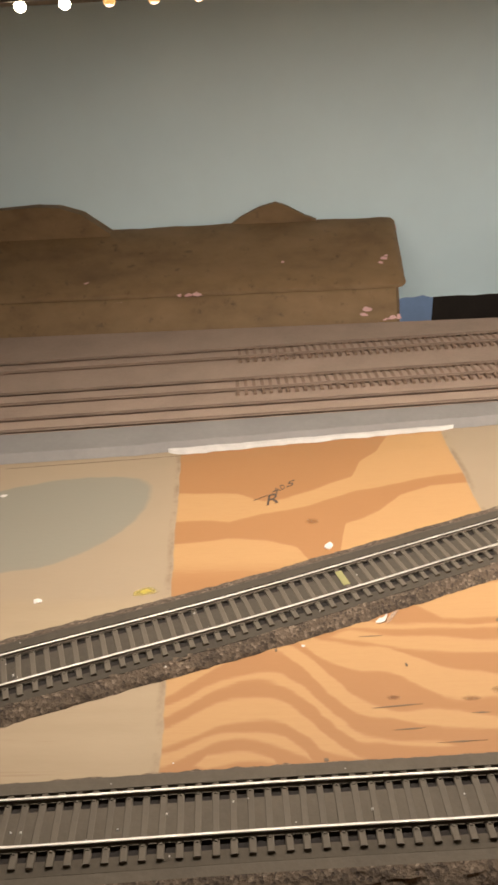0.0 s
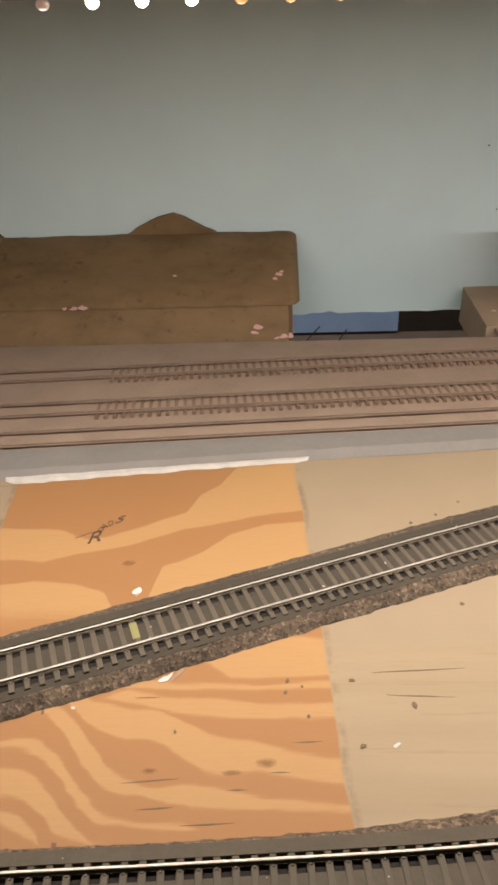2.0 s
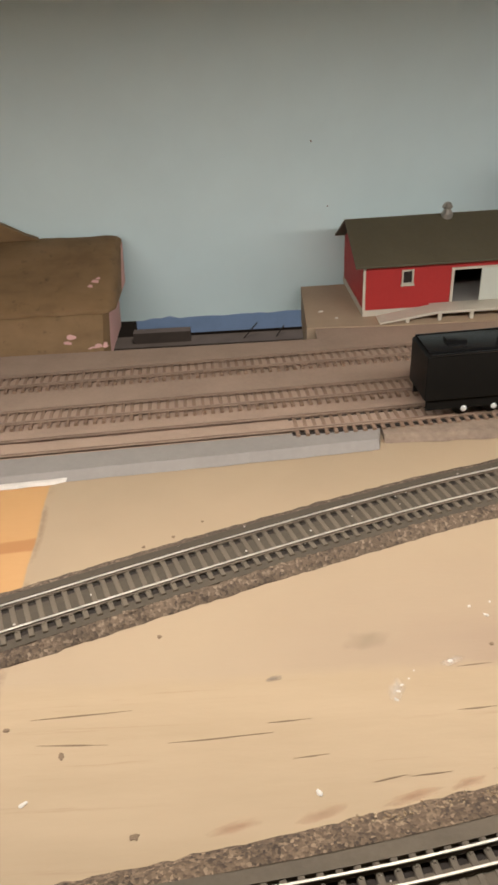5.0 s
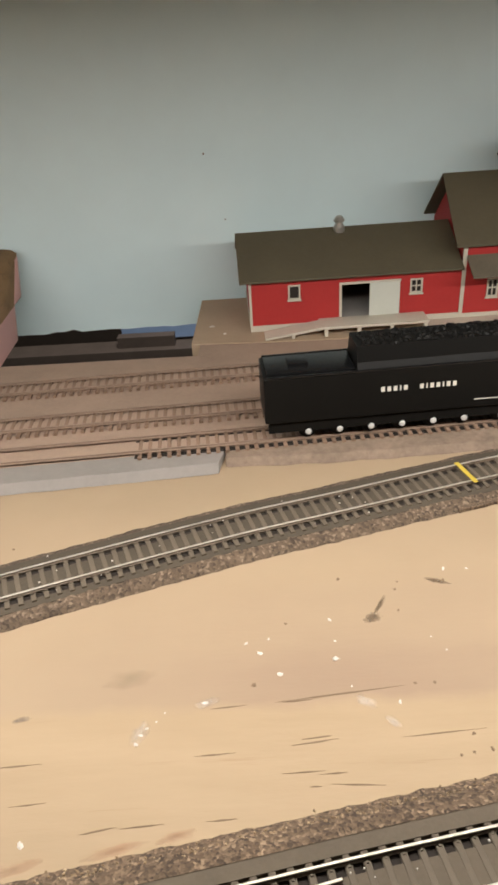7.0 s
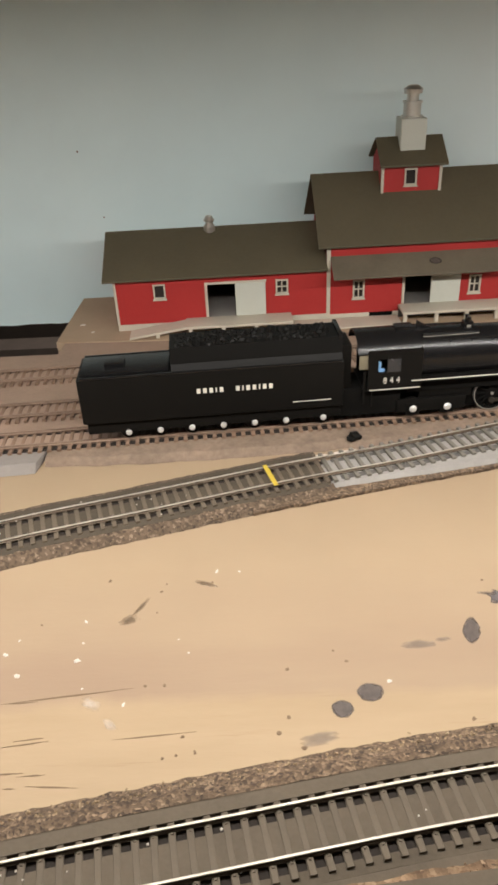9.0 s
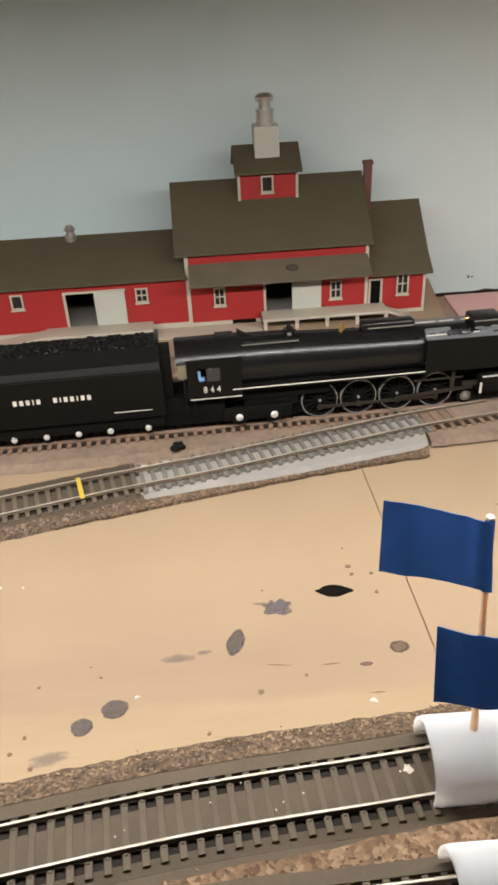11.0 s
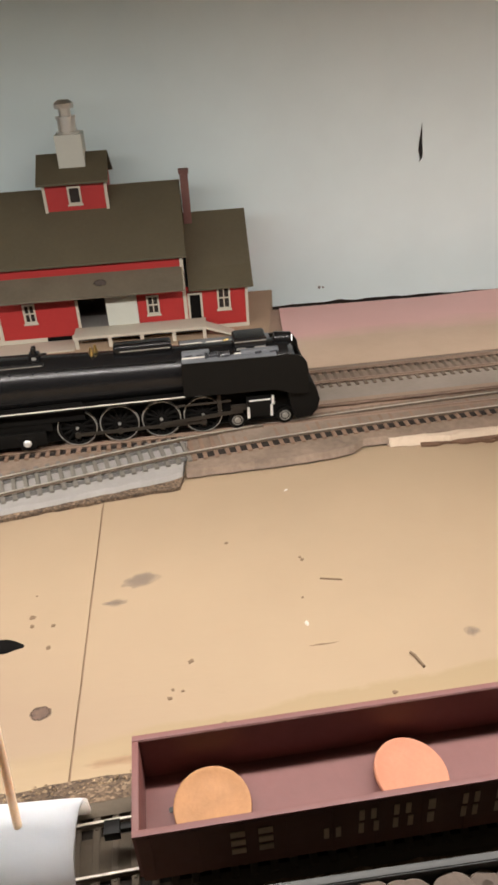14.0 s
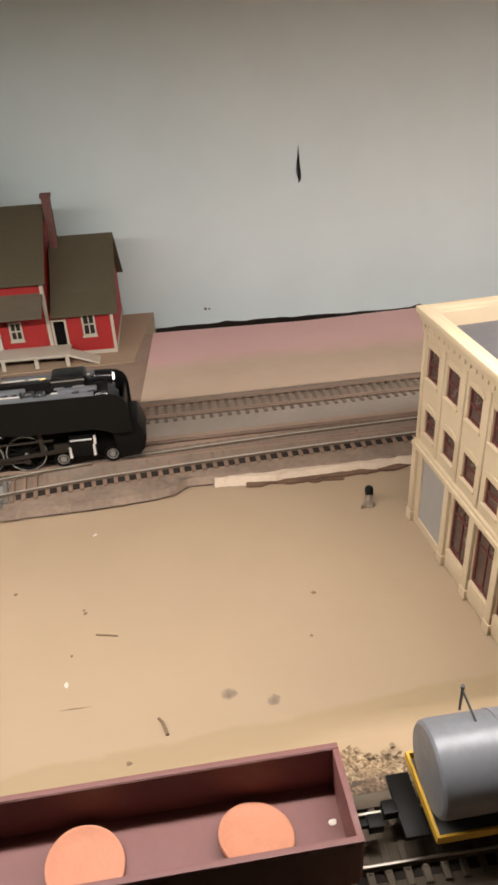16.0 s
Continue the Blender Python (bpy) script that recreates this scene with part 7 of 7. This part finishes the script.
DOTS2 = [(0.228, -0.331, 12), (0.197, -0.298, 12), (0.707, -0.223, 10), (0.700, -0.237, 6), (0.704, -0.238, 6), (0.699, -0.241, 7), (0.720, -0.255, 11), (0.760, -0.165, 8), (0.757, -0.191, 6),
         (0.786, -0.247, 8), (0.724, -0.148, 8), (0.759, -0.163, 6), (0.868, -0.164, 8), (0.863, -0.191, 6), (0.646, -0.196, 8), (0.6358, -0.190, 12), (0.6365, -0.1955, 9), (0.589, -0.262, 10), (0.608, -0.255, 8), (0.635, -0.176, 5)]
DOTS3 = [(0.146, -0.285, 7), (0.145, -0.291, 8), (0.152, -0.288, 5), (0.154, -0.303, 7), (0.101, -0.310, 6), (-0.004, -0.314, 10), (0.027, -0.303, 6), (0.046, -0.300, 6), (0.064, -0.355, 8)]
for i, (x, y, r) in enumerate(DOTS + DOTS2 + DOTS3):
    q = r * 0.000095
    blot(x, y, q * rnd.uniform(0.9, 1.5), q, rnd.uniform(0, 180), MAT_TWIG, 20 + i, "speck", 0.0003, 0.5)
CRACKS = [(-0.070, -0.138, 0.095, 4.6), (0.201, -0.280, 0.038, 3), (0.256, -0.294, 0.036, 3), (0.200, -0.2935, 0.022, -3), (0.408, -0.2615, 0.040, 6), (0.397, -0.2815, 0.010, 6), (0.396, -0.2835, 0.016, 7),
          (0.390, -0.264, 0.011, 3), (0.3625, -0.2655, 0.013, 4), (0.357, -0.287, 0.012, 3), (0.391, -0.296, 0.014, 2), (0.445, -0.282, 0.024, 4)]
CRACKS2 = [(0.402, -0.297, 0.008, 3), (0.410, -0.302, 0.015, -4), (0.394, -0.302, 0.004, 0), (0.317, -0.315, 0.012, 10), (0.333, -0.314, 0.014, 4), (0.361, -0.313, 0.008, 3), (0.283, -0.288, 0.014, 3), (0.291, -0.304, 0.010, 5),
           (0.5965, -0.2485, 0.009, -8), (0.619, -0.250, 0.008, 2), (0.6355, -0.266, 0.005, 0), (0.762, -0.2195, 0.010, 4)]
CRACKS3 = [(0.153, -0.315, 0.009, 3), (0.095, -0.331, 0.018, 5), (0.097, -0.342, 0.012, 4), (0.116, -0.348, 0.014, 3), (0.126, -0.335, 0.007, 0), (0.142, -0.328, 0.006, 0), (0.088, -0.293, 0.008, 2)]
for i, (x, y, ln, a) in enumerate(CRACKS + CRACKS2 + CRACKS3):
    blot(x, y, ln / 2, 0.00029, a, MAT_TWIG, 70 + i, "crack", 0.00016, 0.5, point=0.8)


def debris(kind, x, y, size, mat, label, category, turn=0.0, long=1.0, z=0.0, tall=0.30, bend=0.0):
    """A small broken flake resting on the table."""
    bm = bmesh.new()
    bmesh.ops.create_icosphere(bm, subdivisions=2, radius=size)
    for v in bm.verts:
        f = 1 + 0.75 * noise.noise(v.co / size * 1.3 + Vector((x * 91, y * 77, 0)))
        v.co = Vector((v.co.x * f * long, v.co.y * f, max(0.0, v.co.z * tall * f + size * tall * 0.6)))
        reach = max(0.0, v.co.x / size)
        v.co.y = v.co.y * (1 - 0.55 * min(1.0, reach * bend)) + bend * size * 0.55 * reach ** 1.5
    ob = part(kind, bm, mat)
    ob.matrix_basis = pose(x, y, z + 0.0001, 0, 0, turn)
    return tagged(ob, label, category, category + "s on the table")


CHIPS = [(0.058, -0.298, 10, 1.2), (0.187, -0.317, 13, 1.7), (0.467, -0.189, 9, 2.0), (0.478, -0.190, 7, 1.6), (0.376, -0.238, 13, 1.3), (0.408, -0.243, 15, 1.4), (0.370, -0.232, 10, 1.4), (0.380, -0.230, 7, 1.2),
         (0.409, -0.233, 6, 1.4), (0.384, -0.250, 13, 1.3), (0.353, -0.263, 11, 1.5), (0.413, -0.258, 6, 1.4), (0.431, -0.267, 8, 1.8), (0.408, -0.220, 9, 1.6)]
CHIPS2 = [(0.451, -0.233, 5, 1.2), (0.456, -0.241, 6, 1.2), (0.758, -0.106, 10, 1.8), (0.757, -0.207, 12, 1.5), (0.327, -0.281, 9, 1.5), (0.3285, -0.277, 8, 1.7), (0.3305, -0.274, 7, 1.6), (0.334, -0.271, 5, 1.3), (0.337, -0.267, 4, 1.5),
          (0.292, -0.319, 14, 1.5), (0.633, -0.2700, 16, 1.2), (0.539, -0.2605, 11, 1.3)]
for i, (x, y, s, ln) in enumerate(CHIPS + CHIPS2):
    debris("paint_chip", x, y, s * 0.000070, MAT_CHIP, "white paint chip lying on the painted table", "paint chip", turn=37 * i, long=ln)
debris("plaster_crumb", 0.0745, -0.2290, 0.0021, MAT_PLASTER, "white plaster crumb lying against the diagonal roadbed", "plaster crumb", 60, 1.3)
debris("plaster_crumb", 0.0950, -0.2832, 0.0015, MAT_PLASTER, "white bent plaster crumb lying on bare plywood", "plaster crumb", 22, 2.4, bend=0.8)
debris("plaster_crumb", -0.0690, -0.2650, 0.0016, MAT_PLASTER, "white plaster crumb lying on tan paint", "plaster crumb", 10, 1.3)
debris("plaster_crumb", -0.1140, -0.1730, 0.0014, MAT_PLASTER, "white plaster crumb lying on grey paint", "plaster crumb", 10, 1.3)
debris("plaster_crumb", 0.6372, -0.3045, 0.0019, MAT_PLASTER, "white crumb lying between the near rails", "plaster crumb", 30, 1.2, z=0.0054)
debris("plaster_crumb", 0.6850, -0.3180, 0.0011, MAT_PLASTER, "white crumb lying beside the near rails", "plaster crumb", 70, 1.6, z=0.0048)
debris("plaster_crumb", 0.8560, -0.2880, 0.0009, MAT_PLASTER, "white crumb lying in the maroon gondola", "plaster crumb", 20, 1.5, z=0.0181)
debris("plaster_crumb", 0.5430, -0.0865, 0.0026, MAT_PLASTER, "white plaster crumb lying beside the track switch", "plaster crumb", 12, 3.0, z=0.0)
debris("plaster_crumb", 0.5290, -0.0885, 0.0018, MAT_PLASTER, "white plaster crumb lying beside the track switch", "plaster crumb", 8, 2.2, z=0.0)
debris("plaster_crumb", 0.3450, 0.1290, 0.0016, MAT_PLASTER, "white plaster crumb on the station base", "plaster crumb", 8, 1.4, z=0.0050)
debris("plaster_crumb", 0.3560, 0.1120, 0.0012, MAT_PLASTER, "white plaster crumb on the station base", "plaster crumb", 40, 1.2, z=0.0050)
debris("lump", 0.5495, -0.0775, 0.0038, MAT_BLACKSIDE, "small black lump beside the track switch", "lump", 20, 1.0, z=0.0046, tall=0.7)


def twig(pts, r, label):
    bm = bmesh.new()
    for a, b in zip(pts, pts[1:]):
        bm_cyl(bm, (a[0], a[1], r), (b[0], b[1], r), r, seg=8)
    ob = part("splinter", bm, MAT_TWIG)
    return tagged(ob, label, "splinter", "splinters on the table")


twig([(0.7665, -0.1795), (0.7720, -0.1805), (0.7765, -0.1815)], 0.00040, "dark thin splinter lying on the tan table")
twig([(0.7965, -0.2282), (0.7980, -0.2300), (0.8003, -0.2362)], 0.00060, "bent brown splinter lying on the tan table")

# hand lettering on the bare wood
for ch, dx, dy, turn, sx, sy in (("R", -0.0008, -0.0034, -20, 1.2, 1.15), ("O", 0.0098, 0.0002, 10, 0.42, 0.40), ("A", 0.0128, 0.0006, 12, 0.50, 0.52), ("D", 0.0170, 0.0012, 2, 0.42, 0.50), ("S", 0.0205, 0.0016, -18, 0.95, 0.62)):
    label_text(ch, 0.0118, MAT_INK, table, pose(0.0395, -0.1885, 0.0002, 0, 0, 43) @ pose(dx, dy, 0, 0, 0, turn) @ Matrix.Diagonal((sx, sy, 1, 1)), 0.00008, "marker_lettering", thin=-0.00003, slant=0.55)
bm = bmesh.new()
bm_box(bm, -0.0048, 0.0048, -0.0002, 0.0002, 0.0002, 0.0003)
part("marker_stroke", bm, MAT_INK, table, m=pose(0.0388, -0.1832, 0, 0, 0, 30), smooth=False)

# yellow tape over the rails
tape = part("yellow_tape", mmboxes((-1.3, 1.3, -10.8, 10.8, 0, 0.25)), MAT_YTAPE)
tape.matrix_basis = pose(0.4962, -0.1185, 0.00815, 0, 0, 16)
tagged(tape, "strip of yellow tape across the rails", "tape")
tape2 = part("yellow_tape", mmboxes((-1.7, 1.7, -5.0, 5.0, 0, 0.3), bevel=0.1), MAT_FADED)
tape2.matrix_basis = pose(0.0785, -0.2610, 0.0061, 0, 0, 20)
tagged(tape2, "faded yellow tape scrap between the rails", "tape")

# guard rail at the near track
guard = thing("guard_rail", Matrix(), "short bright guard rail inside the near track", "guard rail")
rails(spline([(0.245, -0.3600), (0.275, -0.3592), (0.31, -0.3560), (0.36, -0.3475), (0.402, -0.3380)], 0.006), guard, MAT_RAIL, offs=(0.0,))

# cork crumbs and gravel beside the near tracks
slab("gravel_strip", ragged([(0.40, -0.395), (0.45, -0.354), (0.55, -0.3370), (0.60, -0.3305), (0.65, -0.3240), (0.695, -0.3195), (0.75, -0.3150), (0.87, -0.3085), (1.3, -0.282)], 0.0014, 70, seed=12),
     [(0.40, -0.46), (1.3, -0.46)], 0.0047, MAT_CORKBROWN, "crumbled brown cork strip between the near tracks")


def gravel(name, x0, x1, line, width, count, label, size=(0.0005, 0.0011), seed=1, z=0.0, mat=None):
    """Loose stones as one heap of small faceted grains."""
    rnd = random.Random(seed)
    verts, faces = [], []
    base = [Vector(v) for v in ((1, 0, 0), (-1, 0, 0), (0, 1, 0), (0, -1, 0), (0, 0, 1), (0, 0, -1))]
    tri = ((0, 2, 4), (2, 1, 4), (1, 3, 4), (3, 0, 4), (2, 0, 5), (1, 2, 5), (3, 1, 5), (0, 3, 5))
    for _ in range(count):
        x = rnd.uniform(x0, x1)
        y = line(x) + rnd.gauss(0, 0.45) * width
        s = rnd.uniform(*size)
        e = Euler((rnd.random() * 6, rnd.random() * 6, rnd.random() * 6)).to_matrix()
        k = len(verts)
        for b in base:
            v = e @ (b * s * rnd.uniform(0.7, 1.2))
            verts.append((x + v.x, y + v.y, z + s * 0.5 + v.z * 0.8))
        faces.extend([tuple(k + i for i in t) for t in tri])
    me = bpy.data.meshes.new(name)
    me.from_pydata(verts, [], faces)
    me.materials.append(mat or MAT_GRAVEL)
    return tagged(new(name, me), label, "gravel", kind="stuff")


front_at = lambda x: next((p.y for p in FRONT_FINE if p.x >= x), -0.28)
FRONT_FINE = spline(FRONT, 0.004)
gravel("gravel", 0.30, 0.99, lambda x: front_at(x) + 0.0250, 0.0040, 1500, "tan gravel crumbs along the far edge of the near roadbed", size=(0.0004, 0.0008), z=0.0022)
gravel("gravel", 0.864, 0.889, lambda x: -0.2625, 0.0085, 900, "small heap of tan gravel beside the near track", (0.0008, 0.0017), 2, z=0.0016)
gravel("gravel", 0.45, 0.99, lambda x: front_at(x) - 0.0300, 0.0075, 4200, "brown cork crumbs scattered between the near tracks", (0.0003, 0.00065), 3, z=0.0046, mat=MAT_CORKBROWN)

MIDDLE_FINE = spline(MIDDLE, 0.004)
gravel("crumbs", -0.12, 0.45, lambda x: next((p.y for p in MIDDLE_FINE if p.x >= x), -0.2), 0.020, 48, "pale plaster crumbs scattered over the diagonal track", (0.0003, 0.0007), 8, z=0.0060, mat=MAT_CHIP)
gravel("crumbs", -0.12, 0.62, front_at, 0.016, 60, "pale crumbs scattered over the near track", (0.0003, 0.0006), 9, z=0.0060, mat=MAT_CHIP)

# ---------- light strip and what shows below the backdrop ----------
strip = thing("led_strip", pose(0.45, LED_Y, LED_Z + 0.0014, 0, -0.2, 2.0), "strip of small warm lamps under the upper shelf", "led strip")
part("tape", boxes((-1.2, 1.2, -0.005, 0.005, 0.0015, 0.0034)), MAT_SLAB, strip)
led = {}
for k, mat in (("w", MAT_LEDW), ("o", MAT_LEDO), ("p", MAT_LEDP)):
    bm = bmesh.new()
    bmesh.ops.create_icosphere(bm, subdivisions=2, radius=0.0021, matrix=Matrix.Diagonal((1.0, 1.1, 0.85, 1)))
    led[k] = mesh_of(bm, "lamp", mat)
for i in range(144):
    ob = new("lamp", led["wwwoooppp"[i % 9]])
    ob.parent = strip
    ob.matrix_basis = pose(0.0885 - 0.45 + (i - 54) * 0.0150, 0, 0)

sheet = part("blue_sheet", boxes((-0.09, 0.616, 1.98, 1.99, -0.765, -0.60)), MAT_BLUETARP, smooth=False)
tagged(sheet, "blue plastic sheet standing far behind the layout", "plastic sheet")
for i, (x0, z0, x1, z1) in enumerate(((0.285, -0.777, 0.335, -0.730), (0.40, -0.777, 0.43, -0.745))):
    bm = bmesh.new()
    bm_cyl(bm, (x0, 1.93, z0), (x1, 1.95, z1), 0.0022, seg=8)
    st = part("stick", bm, MAT_DARKGAP)
    tagged(st, "thin dark stick leaning before the blue sheet", "stick", "sticks behind the layout")
# Box added and sized to cover the lower sheet from the camera.
crate = part("sheet_cover_box", boxes((-0.10, 0.10, 1.93, 1.97, -0.80, -0.738)), MAT_LEDGE, smooth=False)
tagged(crate, "dark box added over the lower blue sheet", "crate")
ledge = part("bench_ledge", boxes((-0.6, 1.2, 1.90, 2.0, -0.86, -0.777)), MAT_LEDGE, smooth=False)
tagged(ledge, "dark brown ledge below the blue sheet", "ledge", kind="structure")
# Unseen lamp added to brighten the blue sheet.
lamp2 = bpy.data.lights.new("sheet_fill_lamp", "AREA")
lamp2.shape, lamp2.size, lamp2.size_y, lamp2.energy, lamp2.color = "RECTANGLE", 0.6, 0.3, 24.0, (1.0, 0.96, 0.9)
sheet_fill_lamp = new("sheet_fill_lamp", lamp2)
sheet_fill_lamp.matrix_world = look((0.35, 1.35, 0.9), (0.3, 1.98, -0.8))
